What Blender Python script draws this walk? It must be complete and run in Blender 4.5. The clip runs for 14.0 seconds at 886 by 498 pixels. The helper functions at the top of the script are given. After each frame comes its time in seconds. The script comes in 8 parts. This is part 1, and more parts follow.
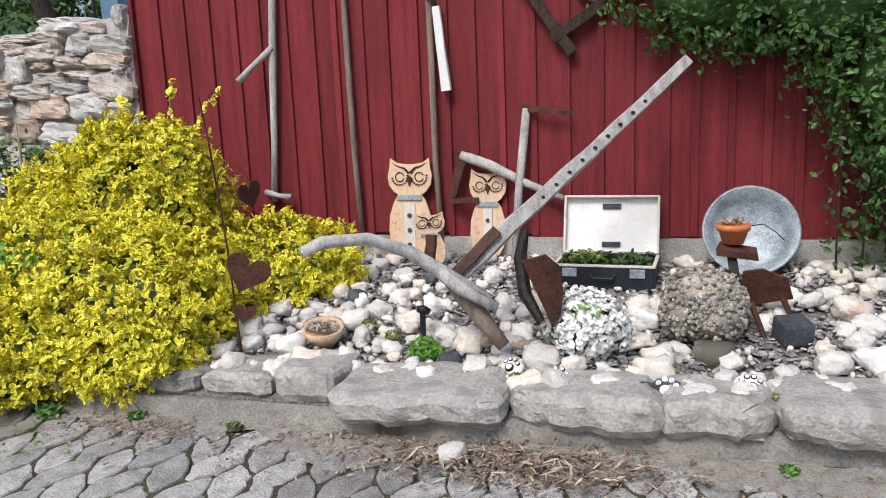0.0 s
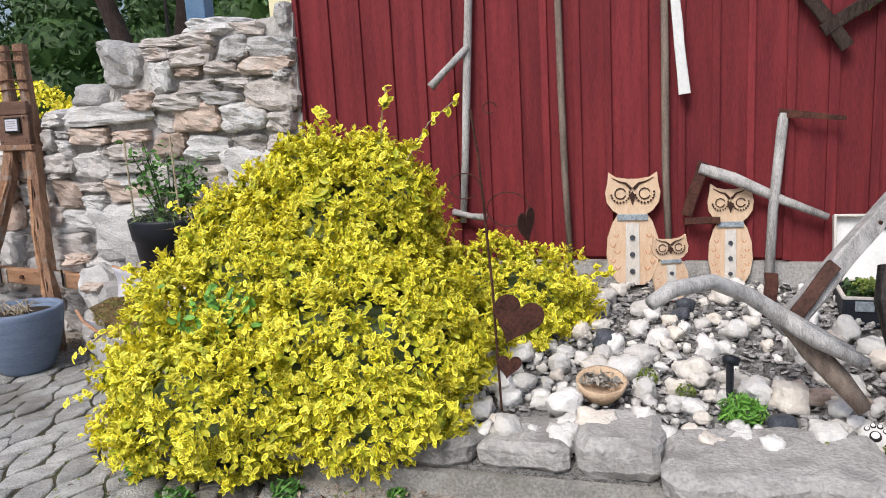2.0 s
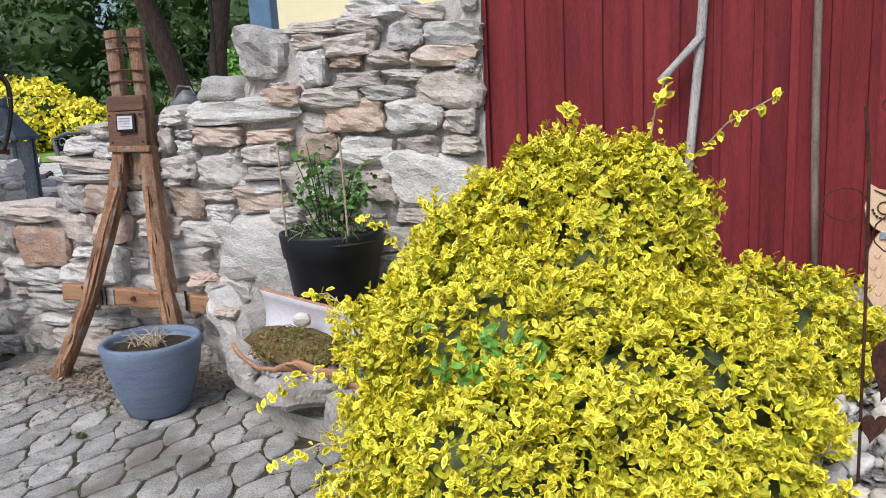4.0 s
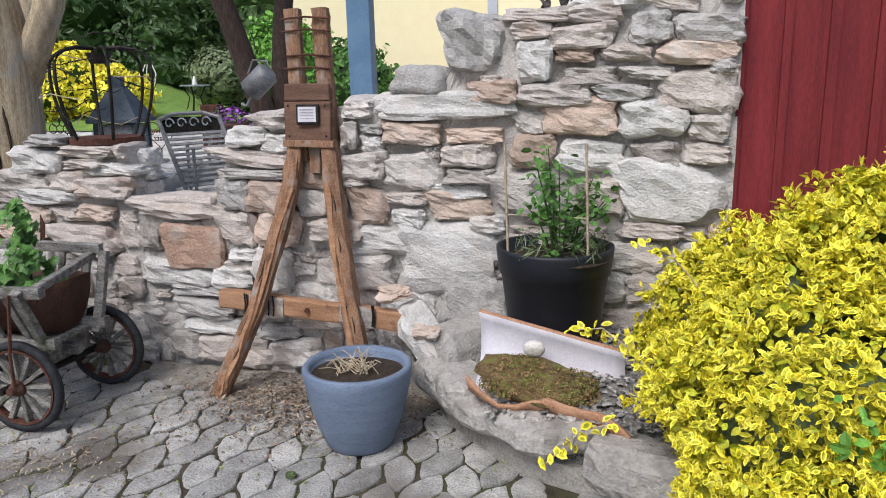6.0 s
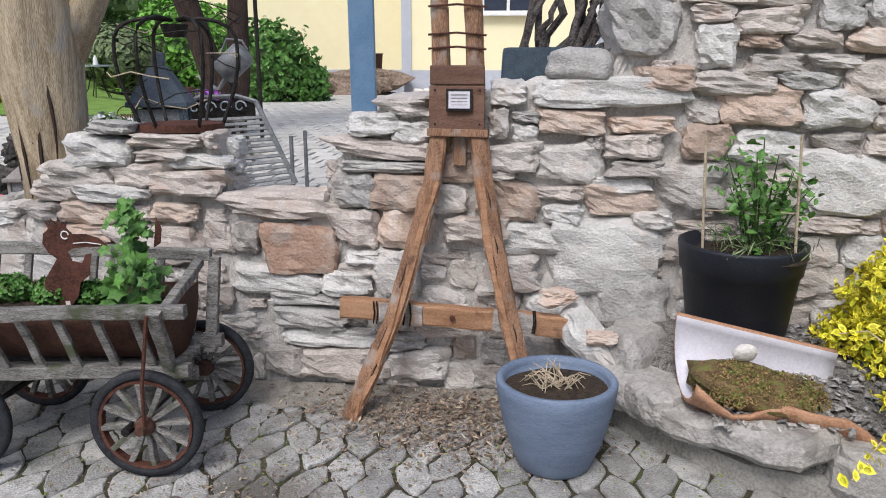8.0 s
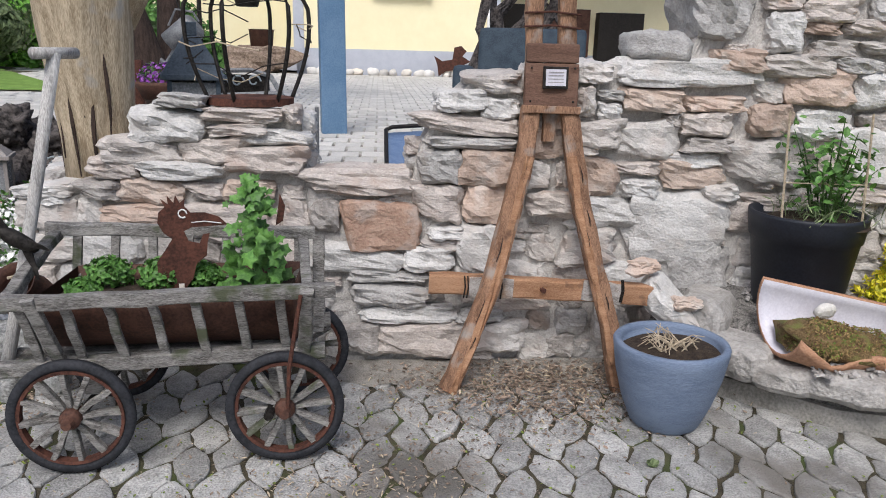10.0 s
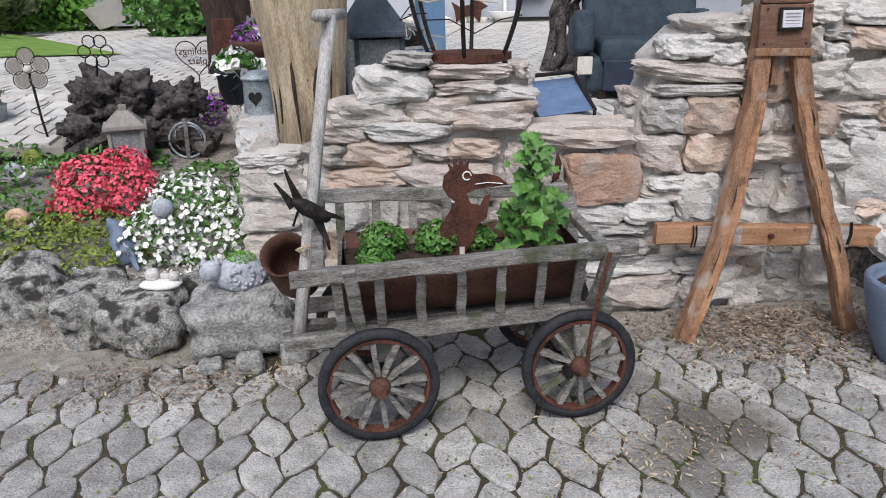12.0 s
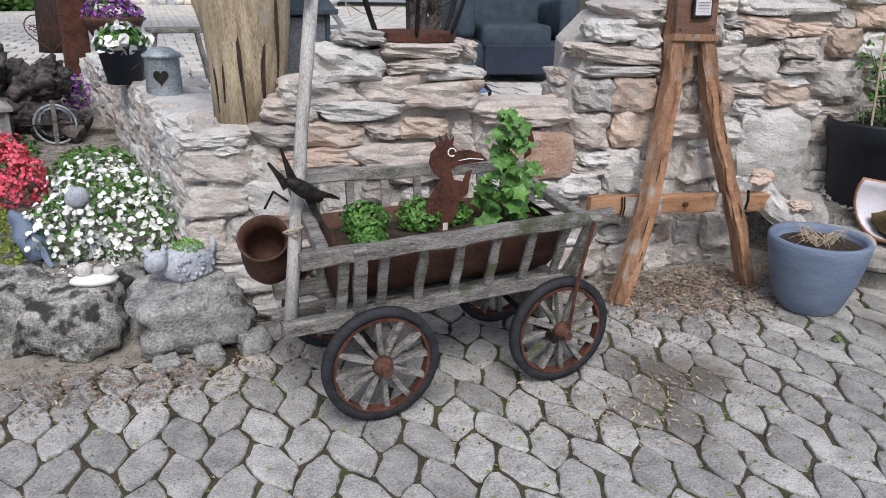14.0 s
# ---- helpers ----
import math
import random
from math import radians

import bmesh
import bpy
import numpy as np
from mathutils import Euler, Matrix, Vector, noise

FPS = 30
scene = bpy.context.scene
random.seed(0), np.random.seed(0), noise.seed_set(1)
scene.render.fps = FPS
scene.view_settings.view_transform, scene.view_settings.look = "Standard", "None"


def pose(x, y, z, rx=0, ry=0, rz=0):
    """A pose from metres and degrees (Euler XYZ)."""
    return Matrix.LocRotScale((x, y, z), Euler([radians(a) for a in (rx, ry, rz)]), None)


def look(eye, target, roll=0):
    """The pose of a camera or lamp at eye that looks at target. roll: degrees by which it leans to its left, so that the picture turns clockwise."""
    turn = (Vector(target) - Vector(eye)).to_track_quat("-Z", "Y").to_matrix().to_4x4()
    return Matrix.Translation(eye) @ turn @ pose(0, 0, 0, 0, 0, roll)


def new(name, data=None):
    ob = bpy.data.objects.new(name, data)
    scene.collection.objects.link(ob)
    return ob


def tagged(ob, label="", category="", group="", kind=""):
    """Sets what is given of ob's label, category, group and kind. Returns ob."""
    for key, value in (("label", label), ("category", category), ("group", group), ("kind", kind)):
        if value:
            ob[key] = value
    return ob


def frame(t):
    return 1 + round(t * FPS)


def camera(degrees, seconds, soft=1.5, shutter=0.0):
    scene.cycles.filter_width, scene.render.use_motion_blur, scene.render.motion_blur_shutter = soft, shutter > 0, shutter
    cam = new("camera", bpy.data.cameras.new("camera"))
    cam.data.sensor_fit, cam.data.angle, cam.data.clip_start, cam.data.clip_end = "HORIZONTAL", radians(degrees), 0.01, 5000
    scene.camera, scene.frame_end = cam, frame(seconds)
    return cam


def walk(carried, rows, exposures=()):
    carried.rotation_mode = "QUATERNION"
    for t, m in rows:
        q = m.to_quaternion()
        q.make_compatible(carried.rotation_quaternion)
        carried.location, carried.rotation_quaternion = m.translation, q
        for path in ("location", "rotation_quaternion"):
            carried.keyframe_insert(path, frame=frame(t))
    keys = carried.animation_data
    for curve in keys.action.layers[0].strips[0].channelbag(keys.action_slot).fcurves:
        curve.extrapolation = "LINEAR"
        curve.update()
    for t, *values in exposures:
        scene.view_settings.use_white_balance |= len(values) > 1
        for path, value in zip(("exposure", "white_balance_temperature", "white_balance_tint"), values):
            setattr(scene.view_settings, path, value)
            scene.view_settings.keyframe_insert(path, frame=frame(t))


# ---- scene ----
cam = camera(60.7, 14.0, soft=1.0)
PATH = [
    (0, (-0.332, 0.238, 1.289), (-0.923, 2.113, 0.925), -2.4),
    (0.5, (-0.588, 0.293, 1.33), (-1.193, 2.164, 0.965), -2.6),
    (1, (-0.971, 0.258, 1.34), (-1.583, 2.127, 0.975), -2.8),
    (1.5, (-1.267, 0.318, 1.336), (-1.882, 2.186, 0.97), -2.8),
    (2, (-1.588, 0.482, 1.387), (-2.207, 2.348, 1.022), -3.3),
    (2.5, (-1.925, 0.476, 1.392), (-2.502, 2.357, 1.034), -3.1),
    (3, (-2.264, 0.466, 1.4), (-2.812, 2.357, 1.049), -2.7),
    (3.5, (-2.563, 0.632, 1.41), (-3.116, 2.521, 1.053), -2.7),
    (4, (-2.894, 0.732, 1.429), (-3.448, 2.619, 1.065), -2.8),
    (4.2, (-3.04, 0.758, 1.427), (-3.603, 2.642, 1.062), -2.9),
    (6.3, (-4.306, 0.879, 1.6), (-4.824, 2.758, 1.152), -1.0),
    (6.5, (-4.445, 0.893, 1.587), (-4.965, 2.77, 1.134), -1.1),
    (7, (-4.82, 0.977, 1.591), (-5.351, 2.853, 1.145), -1.3),
    (7.2, (-4.968, 0.964, 1.584), (-5.446, 2.853, 1.134), -1.1),
    (9.3, (-6.259, 0.952, 1.595), (-6.117, 2.886, 1.103), 1.7),
    (9.5, (-6.367, 0.886, 1.596), (-6.198, 2.815, 1.096), 1.8),
    (10, (-6.574, 0.881, 1.557), (-6.404, 2.806, 1.043), 1.5),
    (10.5, (-6.822, 0.976, 1.569), (-6.661, 2.896, 1.034), 0.2),
    (11, (-7.18, 0.885, 1.566), (-7.036, 2.799, 1.003), -0.3),
    (11.5, (-7.45, 0.876, 1.569), (-7.25, 2.766, 0.947), -0.1),
    (12, (-7.702, 1.028, 1.572), (-7.505, 2.911, 0.93), -0.9),
    (12.5, (-7.887, 1.115, 1.553), (-7.545, 2.969, 0.884), 0.4),
    (13, (-8.162, 1.027, 1.564), (-7.592, 2.823, 0.893), 2.2),
    (13.5, (-8.254, 1.015, 1.554), (-7.61, 2.785, 0.883), 2.0),
    (14, (-8.364, 1.135, 1.541), (-7.687, 2.893, 0.869), 1.4),
]
walk(cam, [(t, look(eye, target, roll)) for t, eye, target, roll in PATH], [(0.0, 0.22, 6220, 10), (4.2, 0.14, 6130, 10), (14.0, 0.06, 6130, 10)])

# ---- daylight: a bright overcast sky and a wide soft sun ----
world = bpy.data.worlds.new("sky")
scene.world = world
world.use_nodes = True
sky = world.node_tree.nodes.new("ShaderNodeTexSky")
sky.sky_type, sky.sun_disc = "NISHITA", False
sky.sun_elevation, sky.sun_rotation = radians(55), radians(200)
sky.air_density, sky.dust_density, sky.ozone_density = 1.0, 4.0, 0.6
background = world.node_tree.nodes["Background"]
world.node_tree.links.new(sky.outputs[0], background.inputs[0])
background.inputs[1].default_value = 0.13
sun = new("sun", bpy.data.lights.new("sun", "SUN"))
sun.data.energy, sun.data.angle, sun.data.color = 2.0, radians(22), (1.0, 0.97, 0.93)
sun.matrix_basis = look((-6, -8, 14), (-4, 4, 0))

# ---- materials ----
def mat(name, dark, light, scale=6.0, rough=0.8, bump=0.3, metal=0.0, fine=90.0, vary=0.25, island=False, grain=(1, 1, 1), spec=0.3, third=None, third_at=0.62, third_scale=2.0):
    """Two-scale mottled surface; vary changes the value piece by piece; third lays blotches of another colour."""
    m = bpy.data.materials.new(name)
    m.use_nodes = True
    n, l = m.node_tree.nodes, m.node_tree.links
    p = n["Principled BSDF"]
    geo = n.new("ShaderNodeNewGeometry")
    info = n.new("ShaderNodeObjectInfo")
    pos = n.new("ShaderNodeVectorMath")
    pos.operation = "MULTIPLY"
    pos.inputs[1].default_value = grain
    l.new(geo.outputs["Position"], pos.inputs[0])
    a = n.new("ShaderNodeTexNoise")
    a.inputs["Scale"].default_value, a.inputs["Detail"].default_value, a.inputs["Roughness"].default_value = scale, 6, 0.65
    b = n.new("ShaderNodeTexNoise")
    b.inputs["Scale"].default_value, b.inputs["Detail"].default_value = fine, 4
    l.new(pos.outputs[0], a.inputs["Vector"])
    l.new(pos.outputs[0], b.inputs["Vector"])
    ramp = n.new("ShaderNodeValToRGB")
    ramp.color_ramp.elements[0].position, ramp.color_ramp.elements[1].position = 0.42, 0.62
    ramp.color_ramp.elements[0].color, ramp.color_ramp.elements[1].color = (*dark, 1), (*light, 1)
    add = n.new("ShaderNodeMath")
    add.operation = "MULTIPLY_ADD"
    add.inputs[1].default_value, add.inputs[2].default_value = 0.5, 0.0
    l.new(b.outputs["Fac"], add.inputs[0])
    half = n.new("ShaderNodeMath")
    half.operation = "MULTIPLY_ADD"
    half.inputs[1].default_value = 0.55
    l.new(a.outputs["Fac"], half.inputs[0])
    l.new(add.outputs[0], half.inputs[2])
    l.new(half.outputs[0], ramp.inputs["Fac"])
    colour = ramp.outputs["Color"]
    if third:
        c = n.new("ShaderNodeTexNoise")
        c.inputs["Scale"].default_value, c.inputs["Detail"].default_value = third_scale, 5
        l.new(geo.outputs["Position"], c.inputs["Vector"])
        r2 = n.new("ShaderNodeValToRGB")
        r2.color_ramp.elements[0].position, r2.color_ramp.elements[1].position = third_at - 0.06, third_at + 0.06
        l.new(c.outputs["Fac"], r2.inputs["Fac"])
        mix = n.new("ShaderNodeMixRGB")
        mix.inputs[2].default_value = (*third, 1)
        l.new(r2.outputs["Color"], mix.inputs[0])
        l.new(colour, mix.inputs[1])
        colour = mix.outputs[0]
    if vary:
        hsv = n.new("ShaderNodeHueSaturation")
        val = n.new("ShaderNodeMapRange")
        val.inputs["To Min"].default_value, val.inputs["To Max"].default_value = 1 - vary, 1 + vary
        l.new(geo.outputs["Random Per Island"] if island else info.outputs["Random"], val.inputs["Value"])
        l.new(val.outputs[0], hsv.inputs["Value"])
        l.new(colour, hsv.inputs["Color"])
        colour = hsv.outputs[0]
    l.new(colour, p.inputs["Base Color"])
    rr = n.new("ShaderNodeMapRange")
    rr.inputs["To Min"].default_value, rr.inputs["To Max"].default_value = max(rough - 0.12, 0.05), min(rough + 0.12, 1)
    l.new(b.outputs["Fac"], rr.inputs["Value"])
    l.new(rr.outputs[0], p.inputs["Roughness"])
    p.inputs["Metallic"].default_value = metal
    p.inputs["Specular IOR Level"].default_value = spec
    if bump:
        bp = n.new("ShaderNodeBump")
        bp.inputs["Strength"].default_value, bp.inputs["Distance"].default_value = bump, 0.014
        l.new(half.outputs[0], bp.inputs["Height"])
        l.new(bp.outputs[0], p.inputs["Normal"])
    return m


def stone_mat(name, colours, vary=0.2, scale=9.0, bump=0.7, strata=2.5, stain=None, stain_at=0.6, stain_scale=5.0):
    """Field stone: each piece takes its own tone between several, with layered grain and stains."""
    m = mat(name, colours[0], colours[1], scale=scale, rough=0.9, bump=bump, fine=70, vary=vary, grain=(1, 1, strata), spec=0.2, third=stain, third_at=stain_at, third_scale=stain_scale)
    n, l = m.node_tree.nodes, m.node_tree.links
    info = n.new("ShaderNodeObjectInfo")
    ramp = n.new("ShaderNodeValToRGB")
    ramp.color_ramp.interpolation = "CONSTANT"
    while len(ramp.color_ramp.elements) < len(colours):
        ramp.color_ramp.elements.new(0.5)
    for i, c in enumerate(colours):
        ramp.color_ramp.elements[i].position = i / len(colours)
        ramp.color_ramp.elements[i].color = (*c, 1)
    l.new(info.outputs["Random"], ramp.inputs["Fac"])
    mix = n.new("ShaderNodeMixRGB")
    mix.inputs[0].default_value = 0.45
    hsv = [x for x in n if x.bl_idname == "ShaderNodeHueSaturation"][0]
    old = hsv.inputs["Color"].links[0].from_socket
    l.new(old, mix.inputs[1])
    l.new(ramp.outputs["Color"], mix.inputs[2])
    l.new(mix.outputs[0], hsv.inputs["Color"])
    return m


M_PAVER = mat("paver_concrete", (0.25, 0.244, 0.232), (0.5, 0.49, 0.47), 9, 0.92, 1.3, fine=120, vary=0.24, third=(0.19, 0.175, 0.155), third_at=0.64, third_scale=1.3)
M_PAVER_JOINED = mat("paver_concrete_joined", (0.25, 0.244, 0.232), (0.5, 0.49, 0.47), 9, 0.92, 1.3, fine=120, vary=0.24, island=True, third=(0.19, 0.175, 0.155), third_at=0.6, third_scale=1.3)
M_SOIL = mat("sandy_soil", (0.03, 0.026, 0.016), (0.1, 0.085, 0.055), 9, 0.95, 1.0, fine=140, vary=0, third=(0.07, 0.09, 0.03), third_at=0.6, third_scale=3)
M_EARTH = mat("dark_earth", (0.02, 0.014, 0.01), (0.07, 0.05, 0.035), 30, 0.95, 1.0, fine=160, vary=0)
M_RED = mat("red_stained_wood", (0.125, 0.016, 0.021), (0.22, 0.03, 0.034), 3, 0.72, 0.35, fine=55, vary=0.14, grain=(6, 6, 0.5), spec=0.25)
M_STONE = stone_mat("wall_stone", [(0.32, 0.29, 0.265), (0.62, 0.585, 0.55), (0.52, 0.475, 0.44), (0.49, 0.415, 0.37), (0.6, 0.575, 0.55), (0.45, 0.385, 0.34)], 0.13, 11, 1.05, 1.8, (0.38, 0.29, 0.24), 0.63, 6.0)
M_RUST_STONE = stone_mat("rusty_stone", [(0.4, 0.3, 0.24), (0.56, 0.46, 0.39), (0.5, 0.38, 0.31)], 0.12, 11, 1.2, 1.3, (0.58, 0.54, 0.5), 0.6, 8.0)
M_BRICK_STONE = stone_mat("red_brown_stone", [(0.36, 0.23, 0.17), (0.52, 0.38, 0.29)], 0.05, 16, 1.3, 1.0, (0.54, 0.48, 0.43), 0.58, 8.0)
M_PALE_STONE = stone_mat("pale_stone", [(0.35, 0.335, 0.32), (0.65, 0.635, 0.615), (0.55, 0.535, 0.515)], 0.1, 11, 1.2, 1.4, (0.46, 0.41, 0.37), 0.63, 5.0)
M_MORTAR = mat("lime_mortar", (0.38, 0.355, 0.33), (0.56, 0.535, 0.505), 10, 0.95, 0.8, fine=110, vary=0)
M_CONCRETE = mat("weathered_concrete", (0.2, 0.19, 0.17), (0.37, 0.35, 0.32), 6, 0.92, 0.6, vary=0, third=(0.12, 0.11, 0.085), third_at=0.58, third_scale=3)
M_SLAB = stone_mat("grey_slab_stone", [(0.2, 0.19, 0.175), (0.46, 0.44, 0.415), (0.38, 0.36, 0.335)], 0.14, 13, 1.3, 1.0, (0.15, 0.14, 0.125), 0.6, 8.0)
M_PEBBLE = stone_mat("white_pebble", [(0.6, 0.57, 0.53), (0.78, 0.76, 0.72), (0.74, 0.67, 0.57), (0.6, 0.58, 0.55), (0.8, 0.78, 0.75), (0.66, 0.55, 0.42), (0.5, 0.48, 0.45)], 0.14, 22, 0.9, 1.0)
M_SLATE = mat("slate_chips", (0.15, 0.145, 0.14), (0.4, 0.38, 0.36), 30, 0.85, 0.4, vary=0.5, island=True)
M_GRAVEL = mat("grey_gravel", (0.07, 0.067, 0.062), (0.3, 0.285, 0.265), 40, 0.95, 1.2, fine=150, vary=0)
M_MOUND = mat("brown_moss_mound", (0.1, 0.062, 0.028), (0.24, 0.165, 0.08), 26, 0.95, 1.4, fine=130, vary=0, third=(0.17, 0.18, 0.05), third_at=0.56, third_scale=12)
M_CHIPPINGS = mat("earth_and_chippings", (0.1, 0.085, 0.07), (0.4, 0.375, 0.34), 34, 0.95, 1.2, fine=150, vary=0, third=(0.07, 0.055, 0.04), third_at=0.6, third_scale=5)
M_SMALL_PEBBLE = mat("small_pebbles", (0.5, 0.47, 0.43), (0.76, 0.73, 0.68), 25, 0.9, 0.8, vary=0.25, island=True)
M_DUST = mat("dusty_soil", (0.19, 0.172, 0.148), (0.37, 0.345, 0.305), 14, 0.97, 1.0, fine=140, vary=0)
M_DARK_STONE = mat("dark_blue_stone", (0.035, 0.04, 0.05), (0.085, 0.09, 0.105), 20, 0.6, 0.4)
M_GREY_WOOD = mat("silvered_wood", (0.28, 0.265, 0.25), (0.58, 0.56, 0.535), 5, 0.85, 0.7, fine=60, grain=(5, 5, 0.8), vary=0.12)
M_CART_WOOD = mat("cart_grey_wood", (0.085, 0.078, 0.07), (0.33, 0.315, 0.295), 7, 0.88, 0.8, fine=70, grain=(1, 5, 5), vary=0.15, third=(0.09, 0.1, 0.06), third_at=0.62, third_scale=9)
M_POLE_WOOD = mat("old_pole_wood", (0.16, 0.12, 0.095), (0.33, 0.26, 0.21), 6, 0.85, 0.6, grain=(6, 6, 0.8), vary=0.12)
M_BEAM = mat("larch_beam", (0.15, 0.08, 0.048), (0.4, 0.235, 0.145), 4, 0.78, 0.8, fine=60, grain=(6, 6, 0.9), vary=0.08, third=(0.36, 0.31, 0.27), third_at=0.62, third_scale=8)
M_BAR = mat("weathered_crossbar", (0.2, 0.175, 0.155), (0.52, 0.49, 0.465), 5, 0.8, 0.7, grain=(0.8, 6, 6), vary=0, third=(0.3, 0.19, 0.12), third_at=0.6, third_scale=6)
M_BAR_NEW = mat("orange_larch_bar", (0.27, 0.135, 0.07), (0.46, 0.27, 0.16), 5, 0.75, 0.6, grain=(0.8, 6, 6), vary=0, third=(0.13, 0.075, 0.05), third_at=0.66, third_scale=9)
M_BOARD = mat("dark_stained_board", (0.1, 0.052, 0.036), (0.2, 0.115, 0.08), 5, 0.75, 0.5, grain=(0.8, 6, 6), vary=0.08)
M_TRUNK = mat("bare_oak_trunk", (0.27, 0.205, 0.13), (0.6, 0.5, 0.36), 3.5, 0.8, 0.7, fine=40, grain=(8, 8, 0.4), vary=0, third=(0.4, 0.37, 0.33), third_at=0.66, third_scale=7)
M_RUST = mat("rusty_steel", (0.045, 0.02, 0.015), (0.12, 0.05, 0.034), 12, 0.85, 0.3, metal=0.2, vary=0.1)
M_RUST_POT = mat("rusty_trough", (0.05, 0.024, 0.017), (0.115, 0.055, 0.038), 8, 0.7, 0.3, vary=0)
M_RUBBER = mat("black_rubber", (0.012, 0.013, 0.016), (0.035, 0.036, 0.042), 20, 0.75, 0.2, vary=0)
M_IRON = mat("black_iron", (0.015, 0.013, 0.012), (0.045, 0.04, 0.036), 30, 0.6, 0.3, metal=0.6, vary=0)
M_BLUE_POT = mat("blue_grey_glaze", (0.13, 0.17, 0.25), (0.185, 0.235, 0.325), 5, 0.55, 0.5, fine=60, vary=0, grain=(1, 1, 5))
M_BLACK_POT = mat("black_plastic", (0.012, 0.014, 0.02), (0.022, 0.025, 0.034), 4, 0.5, 0.05, vary=0)
M_OWL = mat("painted_owl_wood", (0.62, 0.42, 0.26), (0.74, 0.56, 0.4), 9, 0.75, 0.25, grain=(5, 5, 1), vary=0.04)
M_OWL_DARK = mat("owl_dark_line", (0.035, 0.016, 0.01), (0.07, 0.03, 0.018), 20, 0.8, 0.2, vary=0)
M_OWL_WHITE = mat("owl_white_wood", (0.55, 0.5, 0.44), (0.72, 0.68, 0.62), 12, 0.8, 0.3, grain=(5, 5, 1), vary=0)
M_WHITE = mat("white_paint", (0.72, 0.71, 0.68), (0.82, 0.81, 0.79), 8, 0.6, 0.15, vary=0)
M_LILAC = mat("pale_lilac_lining", (0.6, 0.58, 0.64), (0.7, 0.68, 0.74), 8, 0.35, 0.1, vary=0)
M_TERRACOTTA = mat("terracotta", (0.33, 0.17, 0.1), (0.5, 0.29, 0.18), 8, 0.85, 0.3, vary=0)
M_PALE_CLAY = mat("pale_clay", (0.46, 0.31, 0.19), (0.64, 0.48, 0.33), 14, 0.9, 0.4, vary=0)
M_FOOTING = mat("limewashed_footing", (0.3, 0.285, 0.265), (0.52, 0.5, 0.475), 5, 0.94, 0.8, vary=0, third=(0.24, 0.22, 0.19), third_at=0.6, third_scale=4)
M_ORANGE = mat("orange_clay", (0.5, 0.15, 0.05), (0.62, 0.22, 0.08), 12, 0.7, 0.2, vary=0)
M_ZINC = mat("galvanised_zinc", (0.2, 0.235, 0.265), (0.42, 0.47, 0.5), 9, 0.5, 0.35, metal=0.3, vary=0)
M_YELLOW_WALL = mat("pale_yellow_render", (0.86, 0.77, 0.5), (0.9, 0.82, 0.55), 3, 0.9, 0.1, vary=0)
M_PLINTH = mat("grey_plinth", (0.42, 0.44, 0.5), (0.5, 0.52, 0.57), 3, 0.9, 0.1, vary=0)
M_BLUE_POST = mat("blue_painted_post", (0.09, 0.17, 0.28), (0.14, 0.23, 0.35), 4, 0.5, 0.15, vary=0)
M_YARD = mat("pale_yard_paver", (0.5, 0.48, 0.45), (0.64, 0.62, 0.58), 6, 0.9, 0.3, vary=0.12, island=True)
M_YARD_JOINT = mat("yard_joint", (0.27, 0.25, 0.22), (0.36, 0.33, 0.3), 8, 0.95, 0.5, vary=0)
M_GRASS = mat("lawn_green", (0.11, 0.2, 0.03), (0.23, 0.36, 0.08), 4, 0.9, 0.6, vary=0, fine=60)
M_CHAIR_BLUE = mat("dark_blue_cushion", (0.025, 0.038, 0.055), (0.05, 0.07, 0.09), 10, 0.8, 0.3, vary=0)
M_NAVY = mat("navy_plastic", (0.02, 0.026, 0.045), (0.035, 0.045, 0.07), 5, 0.4, 0.05, vary=0)
M_BARK = mat("dark_bark", (0.02, 0.013, 0.01), (0.075, 0.05, 0.04), 10, 0.95, 1.0, grain=(4, 4, 0.8), vary=0)
M_STUMP = mat("charred_root", (0.012, 0.01, 0.01), (0.12, 0.104, 0.098), 7, 0.8, 0.9, fine=40, vary=0)


def leaf_mat(name, a, b, rough=0.5):
    m = mat(name, a, b, 14, rough, 0.15, vary=0.3, island=True, spec=0.35)
    p = m.node_tree.nodes["Principled BSDF"]
    p.inputs["Transmission Weight"].default_value = 0.0
    p.inputs["Subsurface Weight"].default_value = 0.0
    return m


M_LEAF_YELLOW = leaf_mat("golden_leaf", (0.82, 0.7, 0.02), (0.93, 0.84, 0.1))
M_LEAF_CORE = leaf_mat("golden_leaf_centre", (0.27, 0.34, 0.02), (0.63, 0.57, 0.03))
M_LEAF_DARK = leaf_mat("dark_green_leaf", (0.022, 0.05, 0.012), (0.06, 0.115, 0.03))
M_LEAF_MID = leaf_mat("mid_green_leaf", (0.05, 0.13, 0.022), (0.12, 0.26, 0.055))
M_LEAF_BRIGHT = leaf_mat("bright_green_leaf", (0.1, 0.26, 0.03), (0.2, 0.42, 0.07))
M_IVY_FAR = leaf_mat("woodland_leaf", (0.035, 0.08, 0.018), (0.085, 0.165, 0.04))
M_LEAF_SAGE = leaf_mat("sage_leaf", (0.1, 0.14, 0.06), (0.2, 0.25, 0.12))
M_PETAL_WHITE = leaf_mat("white_petal", (0.75, 0.75, 0.72), (0.85, 0.85, 0.83))
M_PETAL_RED = leaf_mat("red_petal", (0.62, 0.045, 0.085), (0.85, 0.17, 0.24))
